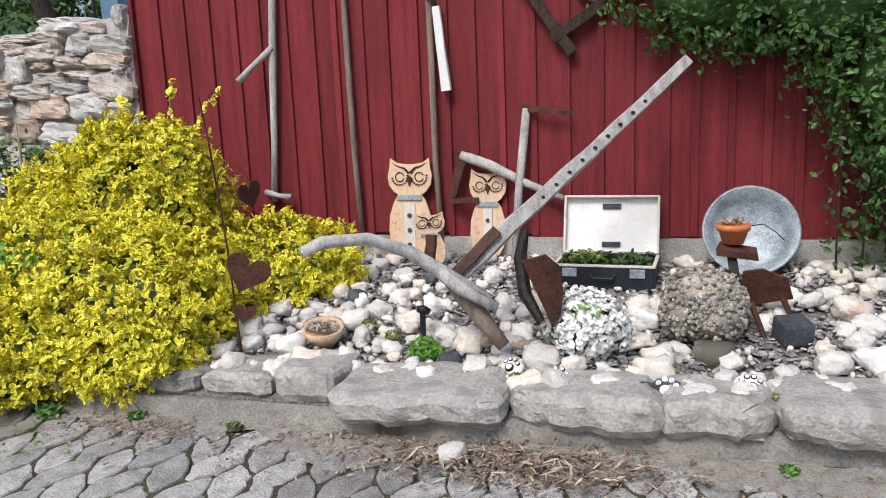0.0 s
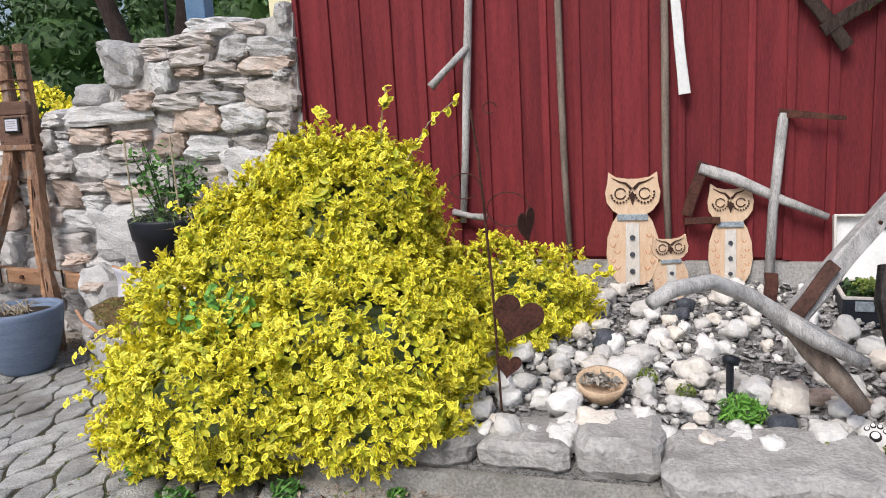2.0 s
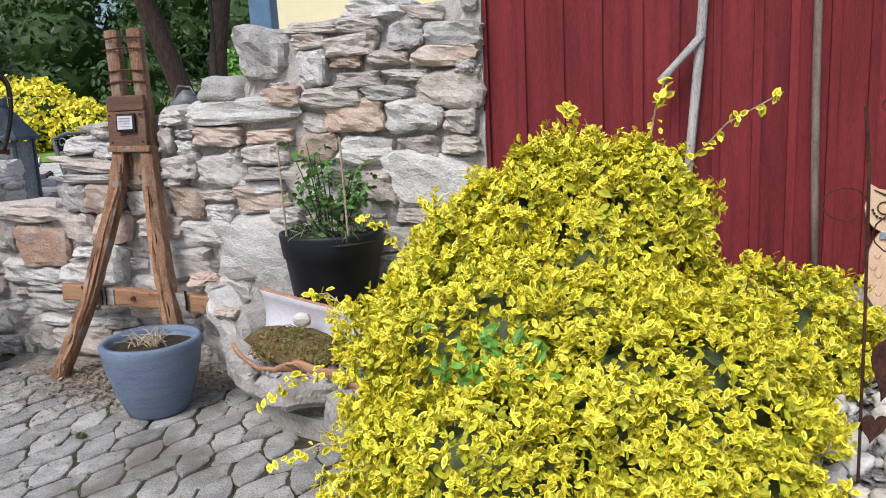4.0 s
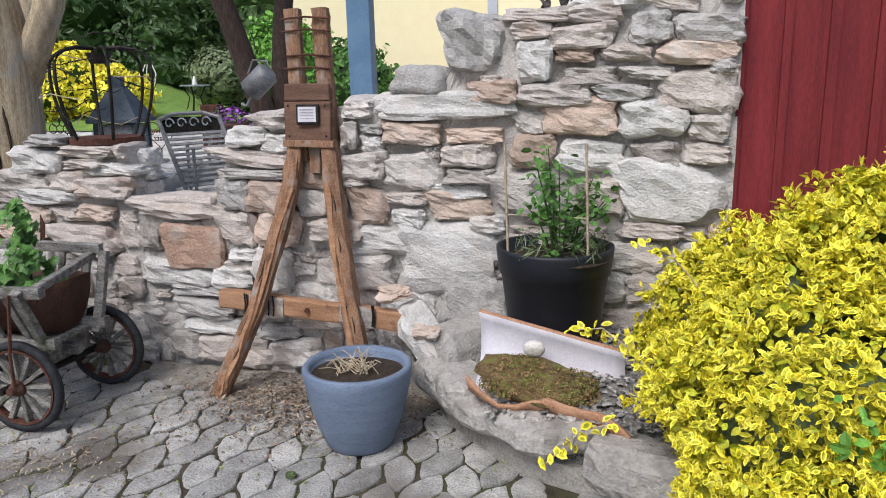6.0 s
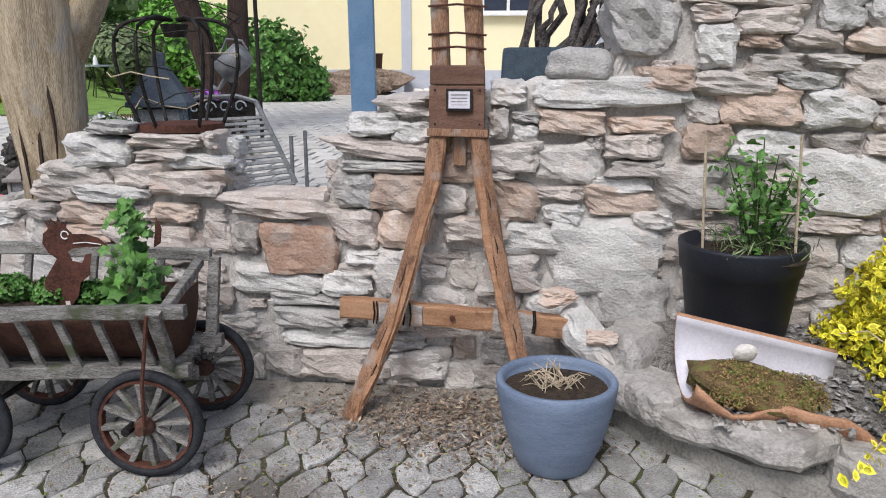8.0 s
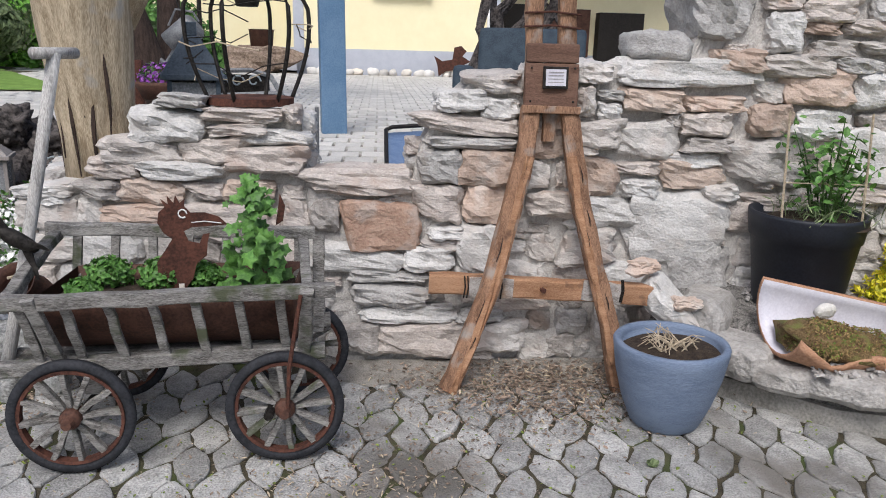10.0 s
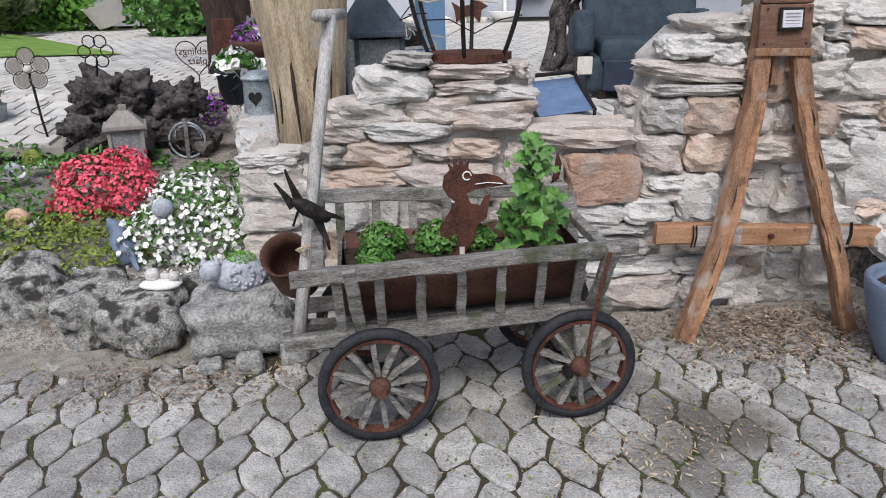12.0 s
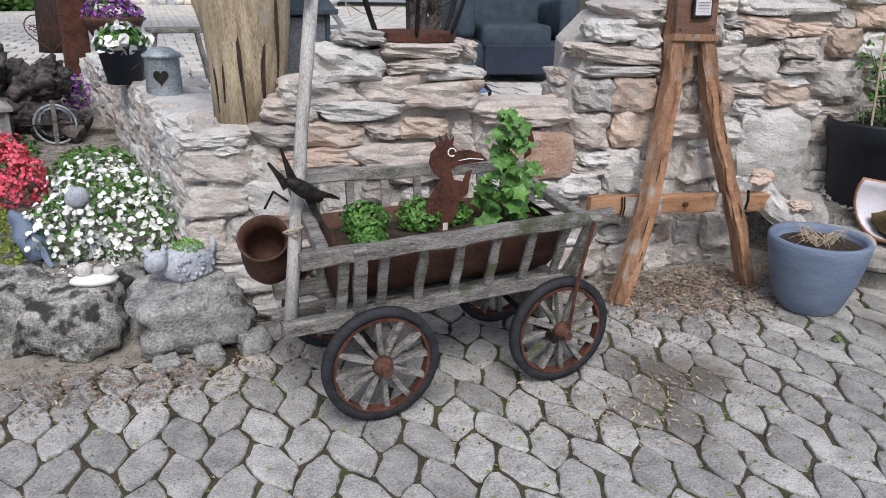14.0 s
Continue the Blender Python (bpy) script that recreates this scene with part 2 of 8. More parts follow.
M_PETAL_PURPLE = leaf_mat("purple_petal", (0.2, 0.05, 0.3), (0.38, 0.12, 0.5))
M_SUCCULENT = leaf_mat("dry_houseleek", (0.17, 0.155, 0.13), (0.42, 0.39, 0.34))
M_LITTER = leaf_mat("brown_leaf_litter", (0.1, 0.07, 0.05), (0.34, 0.26, 0.2), 0.9)
M_DRY_MOSS = leaf_mat("dry_moss", (0.16, 0.1, 0.04), (0.33, 0.23, 0.1), 0.9)
M_STRAW = leaf_mat("straw_bits", (0.3, 0.24, 0.16), (0.55, 0.46, 0.34), 0.9)
M_MOSS = leaf_mat("moss", (0.1, 0.14, 0.025), (0.26, 0.32, 0.07), 0.9)

# ---- building helpers ----
WORLD = {}


def thing(name, label, category, at=(0, 0, 0), group="", kind=""):
    ob = tagged(new(name), label, category, group, kind)
    ob.empty_display_size = 0.05
    ob.matrix_basis = Matrix.Translation(at)
    WORLD[ob.name] = Matrix.Translation(at)
    return ob


def mesh_of(name, bm, material, smooth=False):
    me = bpy.data.meshes.new(name)
    bmesh.ops.recalc_face_normals(bm, faces=bm.faces[:])
    bm.to_mesh(me)
    bm.free()
    for m in material if isinstance(material, (list, tuple)) else [material]:
        me.materials.append(m)
    if smooth:
        me.polygons.foreach_set("use_smooth", [True] * len(me.polygons))
    return me


def part(name, bm, material, parent=None, label="", smooth=False):
    """Links a bmesh, drawn in world places, as one mesh object under its thing or part."""
    me = mesh_of(name, bm, material, smooth) if isinstance(bm, bmesh.types.BMesh) else bm
    ob = new(name, me)
    WORLD[ob.name] = Matrix()
    if parent:
        ob.parent = parent
        ob.matrix_parent_inverse = WORLD[parent.name].inverted()
    if label:
        ob["label"] = label
    return ob


def solo(name, bm, material, label, category, kind="", group="", smooth=False):
    return tagged(part(name, bm, material, None, "", smooth), label, category, group, kind)


def box(bm, c, s, rot=(0, 0, 0), bevel=0.0, m=None):
    """A box of size s about c; rot in degrees."""
    t = pose(*c, *rot)
    if m:
        t = m @ t
    vs = bmesh.ops.create_cube(bm, size=1, matrix=t @ Matrix.Diagonal((*s, 1)))["verts"]
    if bevel:
        es = list({e for v in vs for e in v.link_edges})
        bmesh.ops.bevel(bm, geom=es, offset=bevel, segments=2, affect="EDGES", profile=0.6)
    return bm


def B():
    return bmesh.new()


def beam(bm, p, q, w, d, segs=5, wob=0.004, taper=1.0, up=(0, 1, 0), seed=0):
    """A hewn bar from p to q, w wide and d deep (along up), slightly uneven."""
    p, q = Vector(p), Vector(q)
    z = (q - p).normalized()
    x = z.cross(Vector(up)).normalized()
    y = x.cross(z)
    rnd = random.Random(seed + int(abs(p.x * 977 + p.z * 331 + q.y * 71)))
    rings = []
    for i in range(segs + 1):
        f = i / segs
        k = 1 + (taper - 1) * f
        c = p.lerp(q, f) + x * rnd.uniform(-wob, wob) + y * rnd.uniform(-wob, wob)
        ring = []
        for a, b in ((-1, -0.8), (-0.8, -1), (0.8, -1), (1, -0.8), (1, 0.8), (0.8, 1), (-0.8, 1), (-1, 0.8)):
            ring.append(bm.verts.new(c + x * (a * w * k / 2 + rnd.uniform(-wob, wob) * 0.5) + y * (b * d * k / 2 + rnd.uniform(-wob, wob) * 0.5)))
        rings.append(ring)
    for r, s in zip(rings, rings[1:]):
        for i in range(8):
            bm.faces.new((r[i], r[(i + 1) % 8], s[(i + 1) % 8], s[i]))
    bm.faces.new(rings[0][::-1])
    bm.faces.new(rings[-1])
    return bm


def tube(bm, pts, radii, n=8, wob=0.0, cap=True, seed=1):
    """A round limb along pts; radii is one radius or one for each point."""
    pts = [Vector(p) for p in pts]
    radii = radii if isinstance(radii, (list, tuple)) else [radii] * len(pts)
    rnd = random.Random(seed)
    rings = []
    for i, c in enumerate(pts):
        d = (pts[min(i + 1, len(pts) - 1)] - pts[max(i - 1, 0)]).normalized()
        a = d.cross(Vector((0.31, 0.2, 0.93)) if abs(d.z) < 0.9 else Vector((0, 1, 0))).normalized()
        b = d.cross(a)
        rings.append([bm.verts.new(c + (a * math.cos(u) + b * math.sin(u)) * radii[i] * (1 + rnd.uniform(-wob, wob))) for u in [math.tau * k / n for k in range(n)]])
    for r, s in zip(rings, rings[1:]):
        for i in range(n):
            bm.faces.new((r[i], r[(i + 1) % n], s[(i + 1) % n], s[i]))
    if cap:
        bm.faces.new(rings[0][::-1])
        bm.faces.new(rings[-1])
    return bm


def lathe(bm, profile, at, n=40, m=None, wob=0.0):
    """Turns a profile of (radius, height) pairs round the upright through at."""
    rings = []
    for k, (r, z) in enumerate(profile):
        ring = []
        for i in range(n):
            u = math.tau * i / n
            v = Vector((r * math.cos(u), r * math.sin(u), z))
            if wob:
                v *= 1 + wob * noise.noise(v * 7 + Vector(at))
            ring.append(bm.verts.new(Vector(at) + (m @ v if m else v)))
        rings.append(ring)
    for r, s in zip(rings, rings[1:]):
        for i in range(n):
            bm.faces.new((r[i], r[(i + 1) % n], s[(i + 1) % n], s[i]))
    bm.faces.new(rings[0][::-1])
    bm.faces.new(rings[-1])
    return bm


def plate(bm, outline, thick, m):
    """A sheet cut to an outline of (x, z) pairs, thick along y, placed by m."""
    f = [bm.verts.new(m @ Vector((x, -thick / 2, z))) for x, z in outline]
    b = [bm.verts.new(m @ Vector((x, thick / 2, z))) for x, z in outline]
    bm.faces.new(f)
    bm.faces.new(b[::-1])
    for i in range(len(f)):
        j = (i + 1) % len(f)
        bm.faces.new((f[j], f[i], b[i], b[j]))
    return bm


def rock(seed, cuts=3, rough=0.12, flat=1.0, power=5.0):
    """An uneven block in the unit cube, with skewed corners and chipped faces, as a bmesh."""
    bm = bmesh.new()
    bmesh.ops.create_cube(bm, size=2)
    bmesh.ops.subdivide_edges(bm, edges=bm.edges[:], cuts=cuts, use_grid_fill=True)
    o = Vector((seed * 3.7, seed * 1.9, seed * 5.3))
    g = random.Random(seed)
    skew = {(i, k): (g.uniform(-1.2, 1.2) * rough, g.uniform(-1.6, 1.6) * rough) for i in (-1, 1) for k in (-1, 1)}
    for v in bm.verts:
        c = v.co.copy()
        r = (abs(c.x) ** power + abs(c.y) ** power + abs(c.z) ** power) ** (1 / power)
        c /= r
        k = 1 + rough * 1.3 * noise.noise(c * 0.9 + o) + rough * 0.9 * noise.noise(c * 2.1 + o) + rough * 0.7 * noise.noise(c * 4.7 + o)
        u, w = (c.x + 1) / 2, (c.z + 1) / 2
        dx = sum(skew[i, j][0] * (u if i > 0 else 1 - u) * (w if j > 0 else 1 - w) for i in (-1, 1) for j in (-1, 1))
        dz = sum(skew[i, j][1] * (u if i > 0 else 1 - u) * (w if j > 0 else 1 - w) for i in (-1, 1) for j in (-1, 1))
        v.co = Vector((c.x * k + dx, c.y * k, (c.z * k + dz) * flat)) * 0.5
    return bm


def leaves(points, normals, length, width, tilt=0.6, seed=0, inner=0.0, fold=0.15, spread=0.35, along=None):
    """Vertices, faces and slots of many small pointed leaves, each on a point and turned about its normal; inner: the share taken by a centre of slot 1."""
    rng = np.random.default_rng(seed)
    P, N = np.asarray(points, float), np.asarray(normals, float)
    k = len(P)
    N = N + rng.normal(0, tilt, (k, 3))
    N /= np.linalg.norm(N, axis=1)[:, None] + 1e-9
    T = np.cross(N, rng.normal(0, 1, (k, 3))) if along is None else along - N * (along * N).sum(1)[:, None]
    T /= np.linalg.norm(T, axis=1)[:, None] + 1e-9
    S = np.cross(N, T)
    s = 1 + rng.uniform(-spread, spread, k)
    L, W = (length * s)[:, None], (width * s)[:, None]
    shape = [(-0.5, 0, 0), (-0.2, 0.5, fold), (0.2, 0.45, fold), (0.5, 0, 0), (0.2, -0.45, fold), (-0.2, -0.5, fold)]
    V = [P + T * (a * L) + S * (b * W) + N * (c * W) for a, b, c in shape]
    per = 6
    if inner:
        V += [P + T * (a * L * inner) + S * (b * W * inner) + N * (c * W * inner + 0.0012) for a, b, c in shape]
        per = 12
    V = np.stack(V, 1).reshape(-1, 3)
    base = np.arange(k)[:, None] * per
    quads = [(0, 1, 2, 3), (0, 3, 4, 5)] + ([(6, 7, 8, 9), (6, 9, 10, 11)] if inner else [])
    F = np.concatenate([base + np.array(q)[None] for q in quads])
    slot = np.concatenate([np.full(k, 1 if q[0] >= 6 else 0) for q in quads])
    return V, F, slot


def cloud(name, sets, materials, parent=None, label="", kind=""):
    """One mesh out of several sets of leaves."""
    vs, fs, ss, o = [], [], [], 0
    for V, F, s in sets:
        vs.append(V), fs.append(F + o), ss.append(s)
        o += len(V)
    V, F, s = np.concatenate(vs), np.concatenate(fs), np.concatenate(ss)
    me = bpy.data.meshes.new(name)
    me.from_pydata(V.tolist(), [], F.tolist())
    for m in materials:
        me.materials.append(m)
    me.polygons.foreach_set("material_index", s.astype(np.int32))
    ob = part(name, me, None, parent, label)
    if kind:
        ob["kind"] = kind
    return ob


def lobes_surface(lobes, n, seed, depth=0.0, rough=0.12, bottom=-9.0):
    """Points and normals on the outside of a heap of ellipsoids (centre, radii), uneven like a shrub."""
    rng = np.random.default_rng(seed)
    area = np.array([(r[0] * r[1] + r[1] * r[2] + r[0] * r[2]) for c, r in lobes])
    P, N = [], []
    for i, (c, r) in enumerate(lobes):
        k = int(n * area[i] / area.sum())
        d = rng.normal(0, 1, (k, 3))
        d /= np.linalg.norm(d, axis=1)[:, None]
        bumpy = np.array([noise.noise(Vector(v * 2.6 + i * 7)) for v in d]) * rough * 1.5 + np.array([noise.noise(Vector(v * 7 + i)) for v in d]) * rough
        p = np.array(c) + d * np.array(r) * (1 - depth + bumpy[:, None] + rng.uniform(-0.05, 0.03, k)[:, None])
        nn = d / np.array(r)
        nn /= np.linalg.norm(nn, axis=1)[:, None]
        keep = p[:, 2] > bottom
        for j, (c2, r2) in enumerate(lobes):
            if j != i:
                keep &= (((p - np.array(c2)) / np.array(r2)) ** 2).sum(1) > 0.72
        P.append(p[keep]), N.append(nn[keep])
    return np.concatenate(P), np.concatenate(N)


def core(bm, lobes, k=0.8):
    for c, r in lobes:
        bmesh.ops.create_icosphere(bm, subdivisions=2, radius=1, matrix=Matrix.Translation(c) @ Matrix.Diagonal((r[0] * k, r[1] * k, r[2] * k, 1)))
    return bm


# ---- the ground ----
YARD = 0.72      # level of the upper yard behind the stone wall
WALL_Y = 4.5     # face of the stone wall
RED_Y = 4.56     # face of the red boards


def bed_z(x, y):
    """Height of the rockery's surface."""
    return 0.13 + 0.19 * max(0.0, min(y, 4.5) - 2.95) + 0.012 * noise.noise((x * 3, y * 3, 0))


bm = B()
# one sheet: street level in front, stepping up behind the wall to the yard
xs = [-400, -60, -40, -30, -22, -18, -16, -14, -12.5, -11.5, -10.2, -9.4, -8.6, -8.3, -7, -5, -3, 0, 3, 8, 30, 400]
def ground_z(x, y):
    if y < 4.7:
        return -0.075
    if x > -8.2:
        return YARD - 0.09
    k = min(max((y - 4.7) / 5.0, 0), 1)
    return -0.06 + (YARD - 0.04) * k + lawn_rise(x, y)


def lawn_rise(x, y):
    """The garden climbs gently beyond the yard."""
    return 0.1 * max(0, min(y, 32) - 13.5) * min(1, max(0, -11.6 - 0.6 * max(0, y - 13.5) - x) / 3)


ys = [-400, -60, -20, -5, 0, 2, 4, 4.69, 4.72, 5.4, 6.5, 8, 9.7, 14, 19, 24, 32, 60, 400]
grid = [[bm.verts.new((x, y, ground_z(x, y))) for x in xs] for y in ys]
for a, b in zip(grid, grid[1:]):
    for i in range(len(xs) - 1):
        bm.faces.new((a[i], a[i + 1], b[i + 1], b[i]))
solo("ground", bm, M_SOIL, "sandy soil with moss under the paving", "ground", "structure")

# ---- stone wall ----
TOP = [(-8.18, 0.9), (-7.92, 0.94), (-7.83, 1.05), (-7.68, 1.14), (-7.6, 1.25), (-7.35, 1.29), (-6.94, 1.29), (-6.91, 0.99), (-6.41, 0.99), (-6.38, 1.14), (-6.3, 1.3), (-6.14, 1.45), (-5.88, 1.5), (-5.4, 1.54), (-5.12, 1.56), (-5.06, 1.7), (-4.9, 1.88), (-4.7, 1.95), (-4.38, 1.97), (-3.75, 2.02)]


def top_z(x):
    for (a, p), (b, q) in zip(TOP, TOP[1:]):
        if a <= x <= b:
            return p + (q - p) * (x - a) / (b - a)
    return TOP[0][1] if x < TOP[0][0] else TOP[-1][1]


bm = B()
cols = [-8.18 + 4.43 * i / 150 for i in range(151)]
front = []
for x in cols:
    z1 = top_z(x) - 0.045
    front.append([bm.verts.new((x, WALL_Y + 0.016 + 0.026 * noise.noise((x * 5, z * 6, 0)) + 0.014 * noise.noise((x * 19, z * 22, 4)), z)) for z in [-0.1 + (z1 + 0.1) * k / 60 for k in range(61)]])
back = [(bm.verts.new((x, WALL_Y + (0.24 if x < -6.3 else 0.4), -0.1)), bm.verts.new((x, WALL_Y + (0.24 if x < -6.3 else 0.4), top_z(x) - 0.05))) for x in cols]
for i in range(150):
    a, b = front[i], front[i + 1]
    for k in range(60):
        bm.faces.new((a[k], b[k], b[k + 1], a[k + 1]))
    bm.faces.new((a[60], b[60], back[i + 1][1], back[i][1]))
    bm.faces.new((back[i][0], back[i][1], back[i + 1][1], back[i + 1][0]))
for i in (0, 150):
    bm.faces.new(front[i] + [back[i][1], back[i][0]])
wall_stone = solo("wall_stone", bm, M_MORTAR, "lime-mortared rubble wall of pale sandstone with a stepped top", "stone wall", "structure")

rng = random.Random(5)


def layered(bm, seed):
    """Splits a stone's face into low bedding ledges."""
    for v in bm.verts:
        c = v.co
        if c.y < 0.2:
            c.y += 0.05 * noise.noise((c.x * 1.6 + seed * 3.1, c.z * 3.0, seed)) + 0.03 * noise.noise((c.x * 5, c.z * 8, seed + 7))
    return bm


ROCKS = [mesh_of("stone", layered(rock(i, 6, 0.17, power=5.5), i), M_STONE, False) for i in range(14)]
RUSTY = [mesh_of("stone", layered(rock(20 + i, 6, 0.16, power=5.5), i), M_RUST_STONE, False) for i in range(5)]
PALE = [mesh_of("stone", layered(rock(30 + i, 6, 0.17, power=5.2), i), M_PALE_STONE, False) for i in range(9)]
BOULDER = [mesh_of("stone", rock(44, 6, 0.14, power=3.2), M_PALE_STONE, True)]
BRICK = [mesh_of("stone", layered(rock(22, 6, 0.09, power=12), 3), M_BRICK_STONE, False)]
placed = []


def wall_piece(x, z, w, h, kind=None, depth=0.14, proud=0.03, tilt=0.0, parent=None, turn=None):
    me = rng.choice(kind or ROCKS)
    ob = new("stone", me)
    ob.parent = parent or wall_stone
    base = turn or Matrix.Translation((x, WALL_Y + depth / 2 - proud, z))
    ob.matrix_basis = base @ pose(0, 0, 0, rng.uniform(-4, 4), tilt + rng.uniform(-2, 2), rng.uniform(-4, 4)) @ Matrix.Diagonal((w * 1.04, depth, h * 1.08, 1))
    return ob


KINDS = {"p": PALE + ROCKS[:3], "n": ROCKS, "r": RUSTY, "R": BRICK, "b": BOULDER}


def bay(*stones):
    """Stones that stand out in one bay of the wall: centre x, z, width, height and kind."""
    for x, z, w, h, kind in stones:
        deep = z + h / 2 > top_z(x) - 0.03
        wall_piece(x, z, w - 0.014, h - 0.01, KINDS[kind], (0.26 if x < -6.3 else 0.4) if deep else 0.2, rng.uniform(0.045, 0.075), rng.uniform(-2, 2))
        placed.append((x, z, w, h))


bay((-7.88, 0.88, 0.19, 0.10, "p"), (-7.79, 0.98, 0.24, 0.10, "n"), (-7.68, 0.75, 0.38, 0.10, "r"), (-7.66, 1.06, 0.34, 0.12, "n"), (-7.64, 0.86, 0.30, 0.13, "r"), (-7.54, 1.17, 0.30, 0.15, "p"), (-7.49, 1.29, 0.21, 0.08, "p"), (-7.48, 0.97, 0.38, 0.09, "p"), (-7.39, 0.88, 0.19, 0.09, "p"), (-7.33, 1.07, 0.30, 0.12, "n"), (-7.30, 0.73, 0.44, 0.20, "n"), (-7.22, 1.16, 0.30, 0.07, "n"), (-7.19, 0.87, 0.23, 0.11, "r"), (-7.19, 1.23, 0.34, 0.07, "n"), (-7.11, 1.03, 0.37, 0.12, "n"), (-7.03, 1.13, 0.28, 0.08, "p"), (-6.98, 1.24, 0.09, 0.09, "n"), (-6.83, 0.75, 0.16, 0.16, "n"))
bay((-6.68, 0.93, 0.55, 0.14, "p"), (-6.66, 0.12, 0.21, 0.17, "p"), (-6.66, 0.54, 0.41, 0.14, "p"), (-6.56, 0.71, 0.37, 0.22, "R"), (-6.54, 0.36, 0.37, 0.11, "p"), (-6.51, 0.45, 0.36, 0.07, "p"), (-6.44, 0.25, 0.49, 0.10, "p"), (-6.36, 0.12, 0.41, 0.18, "n"), (-6.34, 0.54, 0.26, 0.13, "p"), (-6.29, 0.83, 0.23, 0.20, "p"), (-6.29, 1.02, 0.22, 0.17, "p"), (-6.26, 0.62, 0.22, 0.06, "p"), (-6.25, 0.68, 0.19, 0.07, "p"), (-6.19, 1.31, 0.25, 0.11, "p"), (-6.16, 1.12, 0.41, 0.06, "p"), (-6.15, 1.21, 0.50, 0.10, "p"), (-6.09, 0.60, 0.22, 0.23, "p"), (-6.07, 0.25, 0.23, 0.10, "p"))
bay((-6.06, 0.99, 0.27, 0.19, "r"), (-6.04, 0.81, 0.27, 0.18, "r"), (-6.03, 1.41, 0.26, 0.11, "p"), (-5.99, 1.29, 0.19, 0.09, "p"), (-5.97, 0.14, 0.28, 0.15, "n"), (-5.69, 0.82, 0.33, 0.13, "n"), (-5.60, 1.32, 0.11, 0.14, "n"), (-5.59, 1.09, 0.15, 0.07, "n"), (-5.56, 1.47, 0.18, 0.12, "n"), (-5.53, 0.63, 0.29, 0.18, "n"), (-5.53, 1.18, 0.25, 0.13, "n"), (-5.51, 0.97, 0.23, 0.17, "r"), (-5.48, 1.28, 0.13, 0.09, "p"), (-5.48, 1.36, 0.14, 0.06, "p"), (-5.45, 0.78, 0.35, 0.15, "p"), (-5.36, 0.20, 0.20, 0.19, "n"), (-5.30, 0.92, 0.19, 0.10, "p"), (-5.30, 1.01, 0.22, 0.07, "p"))
bay((-5.27, 1.15, 0.29, 0.18, "n"), (-5.25, 1.33, 0.32, 0.11, "r"), (-5.22, 1.59, 0.33, 0.18, "b"), (-5.16, 1.24, 0.09, 0.07, "n"), (-5.12, 0.70, 0.50, 0.35, "p"), (-5.12, 1.46, 0.69, 0.14, "p"), (-5.03, 0.98, 0.34, 0.12, "r"), (-5.03, 1.06, 0.32, 0.07, "p"), (-4.99, 1.23, 0.25, 0.12, "p"), (-4.96, 1.13, 0.26, 0.08, "n"), (-4.95, 1.76, 0.31, 0.26, "p"), (-4.94, 0.46, 0.36, 0.26, "p"), (-4.93, 1.32, 0.30, 0.08, "r"), (-4.89, 0.89, 0.18, 0.09, "p"), (-4.84, 1.52, 0.26, 0.11, "r"), (-4.71, 1.06, 0.29, 0.23, "n"), (-4.67, 1.24, 0.22, 0.14, "r"), (-4.67, 1.81, 0.20, 0.08, "n"))
bay((-4.66, 1.68, 0.18, 0.19, "p"), (-4.66, 1.88, 0.32, 0.07, "n"), (-4.54, 1.51, 0.35, 0.10, "n"), (-4.46, 1.69, 0.20, 0.07, "r"), (-4.44, 1.78, 0.27, 0.11, "n"), (-4.42, 1.40, 0.37, 0.17, "r"), (-4.41, 1.23, 0.30, 0.17, "p"), (-4.40, 1.60, 0.26, 0.09, "n"), (-4.37, 1.87, 0.25, 0.08, "n"), (-4.34, 1.05, 0.20, 0.19, "n"), (-4.24, 1.52, 0.26, 0.08, "p"), (-4.24, 1.69, 0.24, 0.08, "n"), (-4.15, 1.79, 0.20, 0.15, "p"), (-4.14, 1.61, 0.24, 0.07, "n"), (-4.11, 0.89, 0.28, 0.10, "n"), (-4.10, 1.40, 0.28, 0.16, "p"), (-4.09, 1.25, 0.20, 0.13, "p"), (-4.01, 1.06, 0.47, 0.26, "p"))
bay((-3.95, 1.68, 0.33, 0.10, "r"), (-3.93, 1.52, 0.32, 0.19, "p"), (-3.91, 1.79, 0.28, 0.13, "p"), (-3.88, 1.25, 0.21, 0.12, "n"), (-3.86, 1.37, 0.17, 0.12, "n"), (-3.84, 1.63, 0.12, 0.08, "p"))


def free(x, z, w, h):
    return all(abs(x - a) > (w + c) * 0.42 or abs(z - b) > (h + d) * 0.42 for a, b, c, d in placed)


